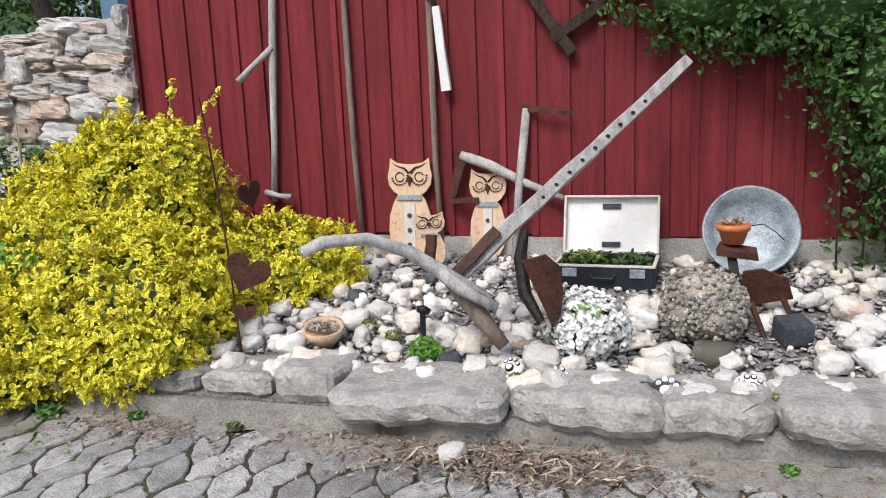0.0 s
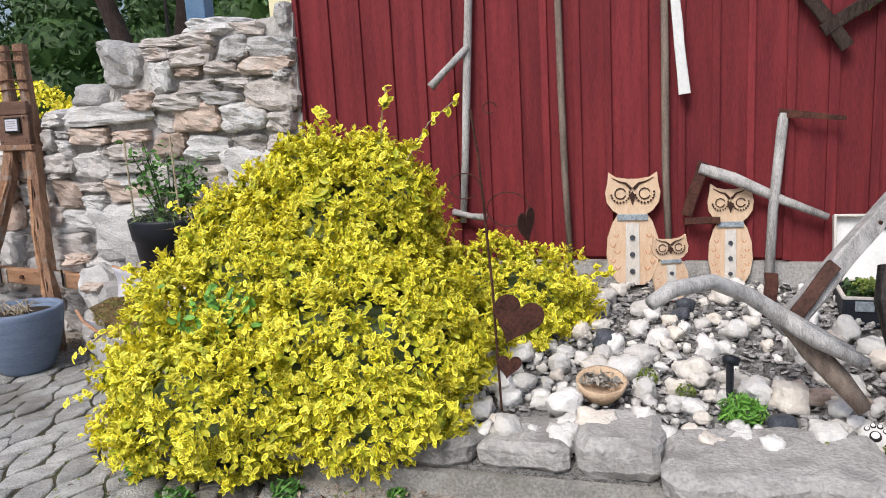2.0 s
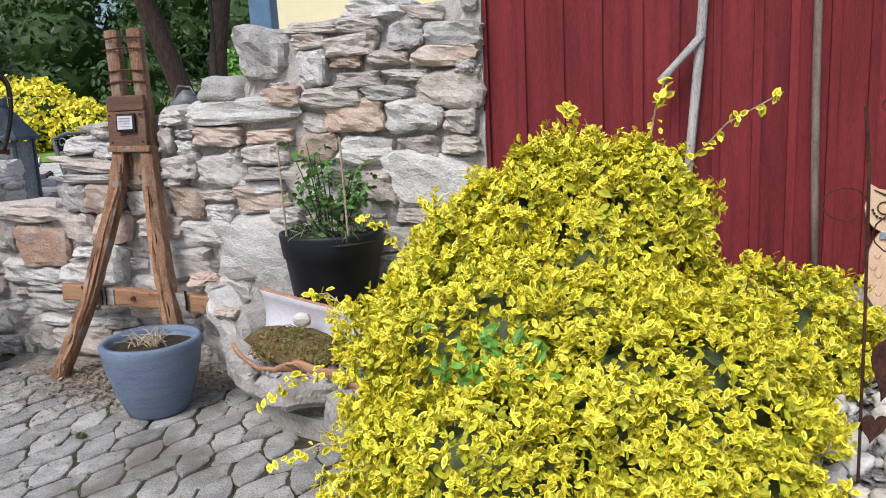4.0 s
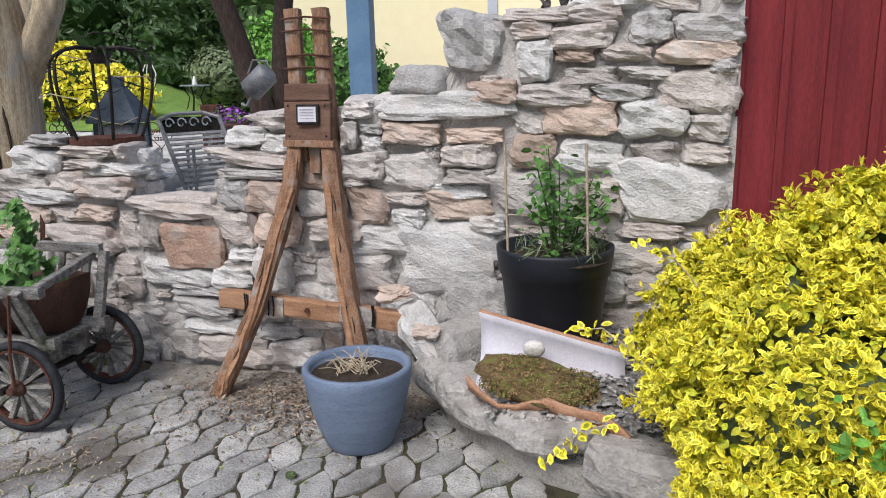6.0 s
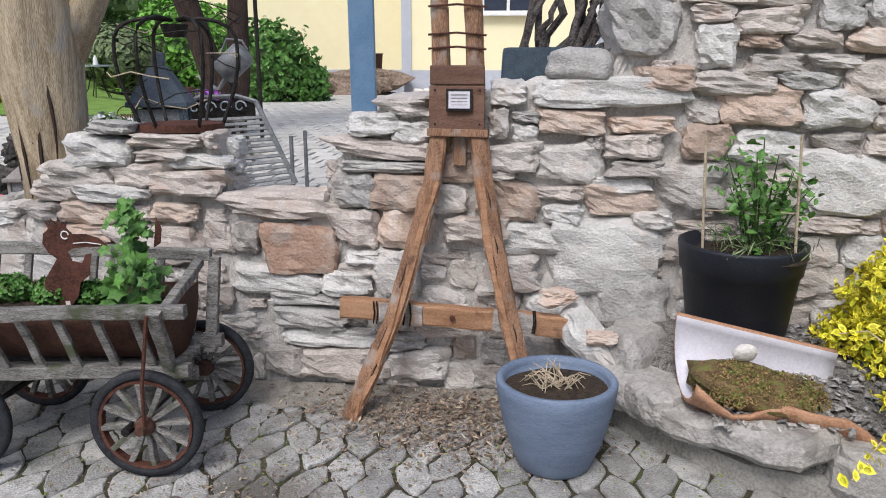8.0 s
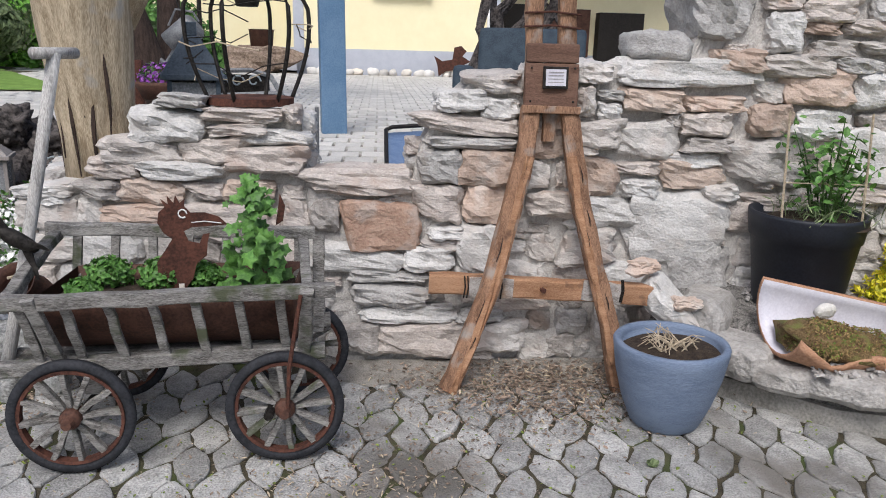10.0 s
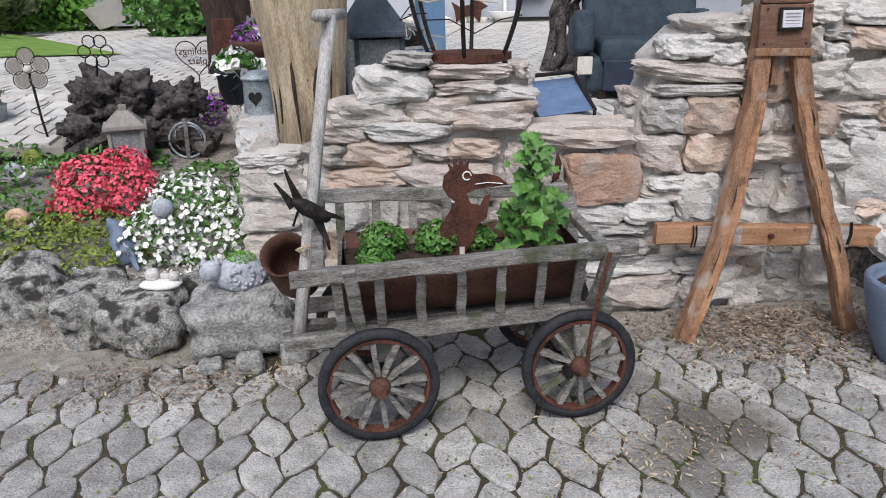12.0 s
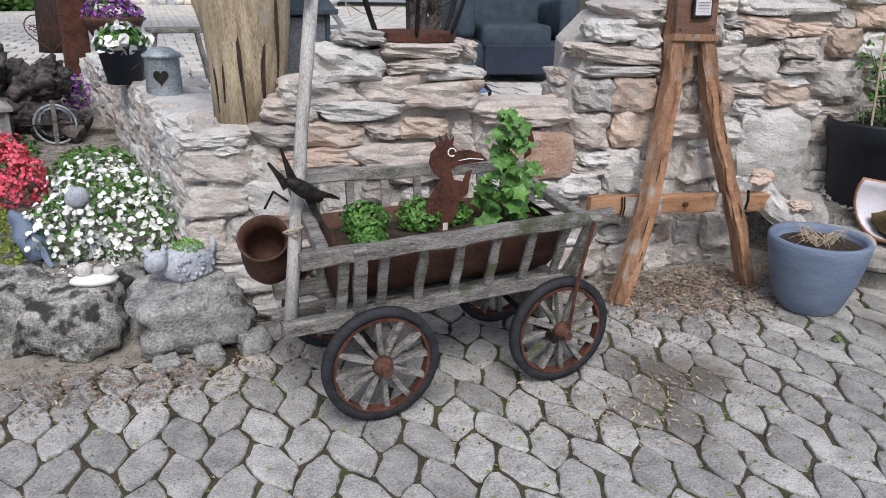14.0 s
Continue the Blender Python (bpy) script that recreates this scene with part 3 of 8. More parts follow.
z = 0.0
while z < 2.0:
    h = rng.choice((0.075, 0.09, 0.11, 0.14, 0.16))
    x = -8.3 + rng.uniform(0, 0.15)
    while x < -3.78:
        w = rng.uniform(0.17, 0.42) * (1 if h < 0.12 else 0.85)
        w = min(w, -3.76 - x)
        cx, cz = x + w / 2, z + h / 2 + rng.uniform(-0.012, 0.012)
        if cz + h * 0.3 < top_z(cx) and w > 0.07:
            if free(cx, cz, w, h):
                kind = RUSTY if rng.random() < 0.05 else (PALE if rng.random() < 0.25 else ROCKS)
                hh = h * rng.uniform(0.82, 1.0)
                wall_piece(cx, cz, w - 0.016, hh, kind, 0.14, rng.uniform(0.02, 0.045), rng.uniform(-4, 4))
                placed.append((cx, cz, w, h))
            else:
                for k in (0.35, 0.75):
                    w2 = w * 0.45
                    if free(x + w * k, cz, w2, h):
                        wall_piece(x + w * k, cz, w2, h * 0.9, None, 0.12, 0.015)
                        placed.append((x + w * k, cz, w2, h))
        x += w
    z += h
# small stones in the gaps left over
for k in range(5200):
    x, z = rng.uniform(-8.1, -3.85), rng.uniform(0.03, 1.95)
    w = rng.uniform(0.07, 0.2)
    h = w * rng.uniform(0.35, 0.7)
    if z + h * 0.5 < top_z(x) - 0.02 and all(abs(x - a) > (w + c) * 0.47 or abs(z - b) > (h + d) * 0.47 for a, b, c, d in placed):
        wall_piece(x, z, w, h, None, 0.12, rng.uniform(0.005, 0.035), rng.uniform(-8, 8))
        placed.append((x, z, w, h))
# cap stones along the broken top
x = -8.2
while x < -3.9:
    w = rng.uniform(0.22, 0.4)
    cx = x + w / 2
    if free(cx, top_z(cx) - 0.03, w * 0.85, 0.08):
        wall_piece(cx, top_z(cx) - 0.035, w, 0.09, PALE, 0.26 if cx < -6.3 else 0.42, 0.03)
    x += w * 0.95

# the ends of the gap in the wall
for x, a, z0, z1, y1 in ((-6.93, 90, 0.95, 1.22, 4.7), (-6.4, -90, 0.97, 1.1, 4.7), (-8.17, -90, 0.05, 0.86, 4.92)):
    z = z0
    while z < z1:
        h = rng.uniform(0.07, 0.12)
        y = 4.58
        while y < y1 - 0.05:
            w = min(rng.uniform(0.12, 0.24), y1 - y + 0.03)
            wall_piece(0, 0, w, h, rng.choice((ROCKS, PALE)), 0.12, 0, 0, None, pose(x - 0.015 * (1 if a > 0 else -1), y + w / 2, z + h / 2, 0, 0, a))
            y += w
        z += h
# the wall turns round the planting and runs back
bm = B()
BACK = [(-8.14, 4.53), (-8.24, 4.7), (-8.34, 5.2), (-8.4, 5.8), (-8.55, 6.8), (-8.85, 8.0)]
ring = []
for i, (x, y) in enumerate(BACK):
    ring.append([bm.verts.new((x + dx, y, zz)) for dx, zz in ((0.03, -0.1), (0.03, 0.8), (0.42, 0.82), (0.42, -0.1))])
for a, b in zip(ring, ring[1:]):
    for i in range(3):
        bm.faces.new((a[i], a[i + 1], b[i + 1], b[i]))
bm.faces.new(ring[0])
bm.faces.new(ring[-1][::-1])
wall_back = solo("wall_back", bm, M_MORTAR, "low rubble wall curving back beside the flower bed", "stone wall", "structure")
for (x0, y0), (x1, y1) in zip(BACK, BACK[1:]):
    d = Vector((x1 - x0, y1 - y0, 0))
    length, ang = d.length, math.degrees(math.atan2(d.y, d.x)) + 180
    u = 0.0
    while u < length:
        w = min(rng.uniform(0.18, 0.34), length - u + 0.05)
        zz = 0.0
        while zz < 0.82:
            h = rng.uniform(0.09, 0.17)
            p = Vector((x0, y0, 0)) + d.normalized() * (u + w / 2)
            wall_piece(0, 0, w, h, rng.choice((ROCKS, PALE)), 0.16, 0, 0, wall_back, pose(p.x + 0.045, p.y, zz + h / 2, 0, 0, ang))
            zz += h
        p = Vector((x0 + 0.2, y0, 0)) + d.normalized() * (u + w / 2)
        wall_piece(0, 0, 0.36, 0.1, PALE, w, 0, 0, wall_back, pose(p.x, p.y, 0.84, 0, 0, ang + 90))
        u += w

# ---- red board wall ----
wall_red = solo("wall_red", box(B(), (-0.2, RED_Y + 0.12, 1.6), (7.06, 0.18, 2.14)), M_RED, "red-stained board and batten barn wall", "wooden wall", "structure")
x, i = -3.735, 0
while x < 3.3:
    w = rng.uniform(0.15, 0.19)
    b = part("board", box(B(), (x + w / 2, RED_Y + 0.015, 1.6 + rng.uniform(-0.012, 0.012)), (w - 0.006, 0.022, 2.12), (0, 0, rng.uniform(-1.2, 1.2)), 0.003), M_RED, wall_red)
    c = part("batten", box(B(), (x + w + 0.002, RED_Y - 0.004, 1.6 + rng.uniform(-0.015, 0.012)), (rng.uniform(0.035, 0.05), 0.022, 2.12), (0, 0, rng.uniform(-3, 3)), 0.004), M_RED, wall_red)
    x += w
part("corner_board", box(B(), (-3.745, RED_Y + 0.05, 1.6), (0.03, 0.16, 2.14), (0, 0, 0), 0.004), M_RED, wall_red)
bm = box(B(), (-0.2, RED_Y + 0.1, 0.25), (7.1, 0.28, 0.56))
solo("wall_footing", bm, M_FOOTING, "rough pale concrete footing under the red boards", "footing", "structure")

# ---- rockery bed, its kerb and slabs ----
EDGE = [(-5.2, 4.5), (-5.0, 4.15), (-4.6, 3.75), (-4.0, 3.55), (-3.6, 3.1), (-2.9, 2.93), (-2.0, 2.93), (-1.2, 2.95), (-0.4, 3.02), (0.5, 3.08), (1.6, 3.15), (3.3, 3.25)]
bm = B()
rows = []
for (x, y) in EDGE:
    row = [bm.verts.new((x, y, -0.05)), bm.verts.new((x, y, 0.1 if x > -4.3 else 0.14))]
    for k in range(1, 9):
        yy = y + 0.06 + (RED_Y - y - 0.06) * k / 8
        row.append(bm.verts.new((x + (0 if x > -4.8 else (x + 4.8) * -0.1 * k), yy, bed_z(x, yy) - 0.012)))
    rows.append(row)
for a, b in zip(rows, rows[1:]):
    for i in range(len(a) - 1):
        bm.faces.new((a[i], b[i], b[i + 1], a[i + 1]))
solo("rockery_bed", bm, [M_GRAVEL], "gravel of the raised rockery bed before the red wall", "flower bed", "structure")
bm = B()
rows = []
for (x, y) in EDGE:
    rows.append([bm.verts.new((x, y + dy, zz)) for dy, zz in ((-0.05, -0.04), (-0.035, 0.085), (0.2, 0.1))])
for a, b in zip(rows, rows[1:]):
    for i in range(2):
        bm.faces.new((a[i], b[i], b[i + 1], a[i + 1]))
kerb = solo("kerb", bm, M_CONCRETE, "low weathered concrete kerb of the rockery", "kerb", "structure")


def slab_block(w, d, h, seed):
    """A rough quarried slab of w x d x h, with an uneven outline, broken front edges and a nearly flat top."""
    bm = B()
    bmesh.ops.create_cube(bm, size=2)
    long = [e for e in bm.edges if abs((e.verts[0].co - e.verts[1].co).x) > 1]
    bmesh.ops.subdivide_edges(bm, edges=long, cuts=max(6, int(w / 0.045)), use_grid_fill=True)
    deep = [e for e in bm.edges if abs((e.verts[0].co - e.verts[1].co).y) > 1]
    bmesh.ops.subdivide_edges(bm, edges=deep, cuts=6, use_grid_fill=True)
    tall = [e for e in bm.edges if abs((e.verts[0].co - e.verts[1].co).z) > 1]
    bmesh.ops.subdivide_edges(bm, edges=tall, cuts=3, use_grid_fill=True)
    o = Vector((seed * 3.7, seed * 1.9, seed * 5.3))
    for v in bm.verts:
        c = v.co
        r = (abs(c.x) ** 5 + abs(c.y) ** 5) ** 0.2
        k = 1 / max(r, 1e-6) if r > 1 else 1.0
        p = Vector((c.x * k * w / 2, c.y * k * d / 2, c.z * h / 2))
        edge = max(abs(c.x), abs(c.y))
        wide = 0.05 * noise.noise((p.x * 5 + o.x, p.y * 5 + o.y, o.z)) + 0.018 * noise.noise((p.x * 16 + o.x, p.y * 16, o.z))
        out = Vector((c.x, c.y, 0)).normalized() if edge > 0.01 else Vector()
        p += out * (wide * edge + 0.014 * noise.noise(p * 24 + o))
        p.z += 0.016 * noise.noise((p.x * 7, p.y * 7, o.x)) + 0.006 * noise.noise((p.x * 22, p.y * 22, o.y))
        if c.z > 0.9 and edge > 0.95:
            p.z -= h * 0.14
            p -= out * 0.012
        if c.z < -0.9 and edge > 0.95:
            p -= out * 0.03
        v.co = p
    return bm


SLABS = [(-2.82, 3.02, 0.135, 0.34, 0.3, 0.07, 8), (-2.49, 3.03, 0.145, 0.36, 0.3, 0.11, 3), (-2.14, 3.07, 0.15, 0.34, 0.3, 0.11, -4), (-1.82, 3.08, 0.165, 0.3, 0.36, 0.15, 5), (-1.32, 3.01, 0.155, 0.74, 0.42, 0.12, 1), (-0.67, 3.06, 0.15, 0.57, 0.32, 0.15, 0),
         (-0.19, 3.08, 0.15, 0.42, 0.32, 0.14, 3), (0.34, 3.13, 0.16, 0.66, 0.42, 0.14, 2), (1.0, 3.16, 0.15, 0.66, 0.34, 0.12, 3), (-3.12, 2.98, 0.13, 0.34, 0.3, 0.08, -4), (-3.5, 3.15, 0.13, 0.5, 0.3, 0.08, -30),
         (-4.55, 3.86, 0.2, 0.66, 0.5, 0.12, -38), (-4.9, 4.14, 0.22, 0.5, 0.42, 0.16, -50), (-4.05, 3.66, 0.12, 0.55, 0.36, 0.2, -14), (-4.97, 4.28, 0.28, 0.26, 0.36, 0.3, -40)]
for i, (x, y, z, w, d, h, a) in enumerate(SLABS):
    s = part("slab", slab_block(w * 0.97, d, h, i + 1), M_SLAB, kerb)
    s.matrix_basis = pose(x, y, z, rng.uniform(-4, 4), rng.uniform(-3, 3), a)

# ---- paving of the street ----
def inside_bed(x, y):
    e = EDGE
    if x < e[0][0]:
        return y > 4.45
    for (a, p), (b, q) in zip(e, e[1:]):
        if a <= x <= b:
            return y > p + (q - p) * (x - a) / (b - a) - 0.03
    return y > 3.2


PW, PL = 0.137, 0.24      # pitch of the columns, length of a block
ZIG, SKEW = 0.024, 0.038   # how far the sides zigzag, and how far the ends slant by turns


def paver_outline(odd):
    """Six corners of a block of an even or odd column, about its middle."""
    s = -SKEW if odd else SKEW
    return [(-PW / 2 + ZIG, -PL / 2 - s), (PW / 2 - ZIG, -PL / 2 + s), (PW / 2 + ZIG, s), (PW / 2 - ZIG, PL / 2 + s), (-PW / 2 + ZIG, PL / 2 - s), (-PW / 2 - ZIG, -s)]


chip = random.Random(77)
PAVERS = ([], [])
for odd in (0, 1):
    for k in range(6):
        pv = B()
        ring = paver_outline(odd)
        worn = []
        for (a, b), (c, d) in zip(ring, ring[1:] + ring[:1]):
            for f in (0.13, 0.37, 0.64, 0.87):
                e = 1 if 0.2 < f < 0.8 else 2.0
                worn.append((a + (c - a) * f + chip.uniform(-0.004, 0.004) * e, b + (d - b) * f + chip.uniform(-0.004, 0.004) * e))
        levels = []
        for g, h in ((0.006, -0.05), (0.006, -0.008), (0.0088, -0.0025), (0.018, 0.0)):
            levels.append([pv.verts.new((a * (1 - g * 2 / PW), b * (1 - g * 2 / PL), h + (chip.uniform(-0.0015, 0.001) if h > -0.01 else 0))) for a, b in worn])
        n = len(worn)
        for r, q in zip(levels, levels[1:]):
            for i in range(n):
                j = (i + 1) % n
                pv.faces.new((r[i], r[j], q[j], q[i]))
        pv.faces.new(levels[-1])
        PAVERS[odd].append(mesh_of("paver", pv, M_PAVER))
paving = solo("road", box(B(), (-4, 0.2, -0.029), (30, 8.6, 0.03)), M_SOIL, "old courtyard paving of interlocking grey concrete blocks", "paving", "structure")
turn = radians(-4)
far_v, far_f, far_n = [], [], 0
count = 0
FLAT = [[(np.array([v.co[:] for v in one.vertices]), [list(p.vertices) for p in one.polygons]) for one in half] for half in PAVERS]
for i in range(-62, 64):
    for j in range(-24, 26):
        odd = i % 2
        u, v = i * PW, (j + 0.5 * odd) * PL
        x, y = -4.5 + u * math.cos(turn) - v * math.sin(turn), 2.0 + u * math.sin(turn) + v * math.cos(turn)
        if not (-11 < x < 2.6 and -0.8 < y < (4.44 if x > -8.1 else 5.2)) or inside_bed(x, y) and x > -8.1 or (x < -8.1 and y > 4.1 + 0.28 * (-8.1 - x)):
            continue
        m = pose(x + chip.uniform(-0.005, 0.005), y + chip.uniform(-0.005, 0.005), rng.uniform(-0.007, 0.002), rng.uniform(-1.3, 1.3), rng.uniform(-1.3, 1.3), -4 + chip.uniform(-3, 3))
        kind = rng.randrange(6)
        if -9.0 < x < -5.5 and 2.75 < y and count < 300:
            ob = new("paver", PAVERS[odd][kind])
            ob.parent = paving
            ob.matrix_basis = m
            count += 1
        else:
            pv_v, pv_f = FLAT[odd][kind]
            w = pv_v @ np.array(m.to_3x3()).T + np.array(m.translation)
            o = far_n
            far_n += len(w)
            far_v.append(w)
            far_f += [[k + o for k in q] for q in pv_f]
me = bpy.data.meshes.new("pavers")
me.from_pydata(np.concatenate(far_v).tolist(), [], far_f)
me.materials.append(M_PAVER_JOINED)
ob = part("pavers", me, None, paving)
ob["kind"] = "stuff"

# ---- upper yard, lawn, house ----
bm = B()
for j in range(0, 64):
    for i in range(0, 94):
        x, y = -19.8 + i * 0.24 + 0.12 * (j % 2), 5.1 + j * 0.3
        if y > 23.5 or (x < -8.0 and y < 8.7):
            continue
        box(bm, (x, y, YARD - 0.02 + 0.002 * ((i * 7 + j * 3) % 3)), (0.216, 0.272, 0.05))
yard = solo("pavement_yard", box(box(B(), (-2.7, 14.95, YARD - 0.05), (10.4, 20.0, 0.06)), (-14.1, 16.75, YARD - 0.05), (12.0, 16.5, 0.06)), M_YARD_JOINT, "pale block paving of the upper yard", "paving", "structure")
part("yard_pavers", bm, M_YARD, yard)["kind"] = "stuff"
bm = B()
for j in range(6):
    for i in range(28):
        x, y = -16.6 + i * 0.24 + 0.12 * (j % 2), 7.0 + j * 0.3
        box(bm, (x, y, YARD - 0.02 - 0.085 * (8.8 - y)), (0.216, 0.272, 0.05), (4.85, 0, 0))
part("apron_pavers", bm, M_YARD, yard)["kind"] = "stuff"
part("apron", box(B(), (-13.3, 7.76, YARD - 0.05 - 0.085 * 1.04), (6.8, 1.86, 0.06), (4.85, 0, 0)), M_YARD_JOINT, yard)
bm = B()
lx, ly = [-34, -26, -20, -17.5, -16, -15, -13.9, -13.0, -12.3, -11.8, -11.3], [13.5, 15, 17, 19, 23, 27, 32, 38]
lv = [[bm.verts.new((x - 0.6 * max(0, y - 13.5), y, YARD + 0.03 + lawn_rise(x - 0.6 * max(0, y - 13.5), y))) for x in lx] for y in ly]
for p, q in zip(lv, lv[1:]):
    for i in range(len(lx) - 1):
        bm.faces.new((p[i], p[i + 1], q[i + 1], q[i]))
solo("lawn", bm, M_GRASS, "bright mown lawn rising beyond the yard", "lawn", "structure")


def window(x, y, z, w, h, parent):
    p = part("window", box(B(), (x, y, z), (w, 0.06, h)), M_NAVY, parent)
    for dx in (-w / 2, 0, w / 2):
        part("frame", box(B(), (x + dx, y - 0.03, z), (0.09, 0.08, h + 0.09), (0, 0, 0), 0.005), M_WHITE, p)
    for dz in (-h / 2, h / 2):
        part("frame", box(B(), (x, y - 0.032, z + dz), (w + 0.09, 0.08, 0.09), (0, 0, 0), 0.005), M_WHITE, p)
    part("sill", box(B(), (x, y - 0.1, z - h / 2 - 0.08), (w + 0.25, 0.22, 0.05), (0, 0, 0), 0.008), M_WHITE, p)


house = thing("house", "pale yellow rendered house with a grey plinth and white windows", "house", (-6, 25, YARD))
part("wall", box(B(), (-6.0, 26.5, YARD + 3.4), (6.0, 4, 5.4)), M_YELLOW_WALL, house)
part("plinth", box(B(), (-6.0, 26.5, YARD + 0.35), (6.06, 4.06, 0.76)), M_PLINTH, house, "grey painted plinth")
part("wing_wall", box(B(), (-13.0, 29.5, YARD + 3.4), (8.1, 4, 5.4)), M_YELLOW_WALL, house)
part("wing_plinth", box(B(), (-13.0, 29.5, YARD + 0.35), (8.12, 4.06, 0.76)), M_PLINTH, house)
part("corner_strip", box(B(), (-8.95, 24.47, YARD + 3.2), (0.3, 0.06, 5.8)), M_PLINTH, house)
part("corner_strip", box(B(), (-3.1, 24.47, YARD + 3.2), (0.3, 0.06, 5.8)), M_PLINTH, house)
part("porch_wall", box(B(), (1.5, 28.5, YARD + 3.0), (9.0, 0.3, 6.0)), M_YELLOW_WALL, house)
part("porch_plinth", box(B(), (1.5, 28.3, YARD + 0.35), (9.0, 0.3, 0.7)), M_PLINTH, house)
bm = B()
for x0, x1, y0, y1 in ((-9.4, -2.6, 24.0, 29.0), (-17.4, -8.6, 27.0, 32.0), (-3.2, 6.4, 24.2, 29.0)):
    m = (y0 + y1) / 2
    v = [bm.verts.new(c) for c in ((x0, y0, 6.7), (x1, y0, 6.7), (x1, m, 9), (x0, m, 9), (x1, y1, 6.7), (x0, y1, 6.7))]
    bm.faces.new((v[0], v[1], v[2], v[3]))
    bm.faces.new((v[3], v[2], v[4], v[5]))
    bm.faces.new((v[0], v[3], v[5]))
    bm.faces.new((v[1], v[4], v[2]))
    bm.faces.new((v[0], v[5], v[4], v[1]))
part("roof", bm, M_TERRACOTTA, house)
window(-5.9, 24.47, YARD + 3.15, 1.5, 1.5, house)
part("downpipe", tube(B(), [(-3.3, 24.3, YARD + 0.25), (-3.3, 24.3, 6.6)], 0.06, 10), M_WHITE, house, "white downpipe")
part("door", box(B(), (0.0, 28.12, YARD + 1.45), (1.6, 0.08, 1.6), (0, 0, 0), 0.01), M_RUST_POT, house, "dark red-brown timber door")
part("porch_shelf", box(B(), (1.8, 27.9, YARD + 1.2), (1.6, 0.5, 1.9), (0, 0, 0), 0.02), M_IRON, house)
part("porch_shelf", box(B(), (-2.0, 27.9, YARD + 1.6), (1.5, 0.4, 1.5), (0, 0, 0), 0.02), M_IRON, house)
post = thing("porch_post", "blue painted timber post standing in the yard", "post", (-7.03, 8.4, YARD))
part("shaft", box(B(), (-7.03, 8.4, YARD + 1.6), (0.24, 0.24, 3.2), (0, -0.6, 8), 0.014), M_BLUE_POST, post)


def joined(name, pieces, label, category, smooth=False, at=(0, 0, 0)):
    """One mesh out of several bmeshes, each with its own material."""
    mats, out = [], B()
    for bm, m in pieces:
        if m not in mats:
            mats.append(m)
        bmesh.ops.recalc_face_normals(bm, faces=bm.faces[:])
        for f in bm.faces:
            f.material_index = mats.index(m)
        tmp = bpy.data.meshes.new("tmp")
        bm.to_mesh(tmp)
        bm.free()
        out.from_mesh(tmp)
        bpy.data.meshes.remove(tmp)
    me = bpy.data.meshes.new(name)
    out.to_mesh(me)
    out.free()
    for m in mats:
        me.materials.append(m)
    if smooth:
        me.polygons.foreach_set("use_smooth", [True] * len(me.polygons))
    return tagged(part(name, me, None), label, category)


# ---- rockery: white stones and slate chips ----
rockery = bpy.data.objects["rockery_bed"]
PEBBLES = [mesh_of("stone", rock(70 + i, 4, 0.3, power=3.0), M_PEBBLE, True) for i in range(12)]
rr = random.Random(11)
spots = []


def stone_at(x, y, w, d, h, me=None, a=None, lift=0.35):
    s = new("stone", me or rr.choice(PEBBLES))
    s.parent = rockery
    s.matrix_basis = pose(x, y, bed_z(x, y) + h * lift, rr.uniform(-18, 18), rr.uniform(-18, 18), rr.uniform(0, 360) if a is None else a) @ Matrix.Diagonal((w, d, h, 1))
    spots.append((x, y, max(w, d) / 2))


HOLES = [(-0.695, 3.42, 0.13), (-0.22, 3.66, 0.17), (-0.7, 4.2, 0.3), (-1.3, 3.7, 0.12), (0.03, 4.35, 0.2), (-1.4, 3.32, 0.06), (-1.91, 3.36, 0.09), (-1.277, 3.249, 0.05), (-0.1, 3.85, 0.12), (0.1, 3.6, 0.1)]
tries = 0
while tries < 16000 and len(spots) < 300:
    tries += 1
    x, y = rr.uniform(-2.75, 1.1), 3.06 + 1.35 * rr.random() ** 1.25
    front = y < 3.3 + 0.1 * math.sin(x * 5)
    dense = 1.0 if x < -1.0 and y < 3.95 else (0.9 if front and x < 0.25 else (0.4 if x < 0.3 else 0.3))
    if rr.random() > dense or y < 3.0 + 0.05 * x:
        continue
    r = rr.choice((0.025, 0.033, 0.04, 0.048, 0.055, 0.062)) * (0.85 if y > 3.9 else 1)
    if any((x - a) ** 2 + (y - b) ** 2 < (0.86 * (r + c)) ** 2 for a, b, c in spots) or any((x - a) ** 2 + (y - b) ** 2 < (r + c) ** 2 for a, b, c in HOLES):
        continue
    stone_at(x, y, r * 2.2, r * rr.uniform(1.7, 2.2), r * rr.uniform(1.4, 1.9))
RUSTST = [mesh_of("stone", rock(95 + i, 3, 0.16, power=3), M_RUST_STONE, True) for i in range(2)]
for x, y, w in ((0.42, 3.85, 0.2), (-1.12, 3.45, 0.16), (-1.0, 3.42, 0.13), (-1.2, 3.5, 0.12)):
    stone_at(x, y, w * 0.9, w * 0.6, w * 0.45, rr.choice(RUSTST))
DARK = [mesh_of("stone", rock(88, 3, 0.14, power=3), M_DARK_STONE, True)]
for x, y, w in ((-1.277, 3.249, 0.1), (-1.947, 3.805, 0.12), (-1.6, 4.2, 0.1), (-0.43, 3.1, 0.11), (-1.63, 4.1, 0.09)):
    stone_at(x, y, w, w * 0.8, w * 0.7, DARK[0])

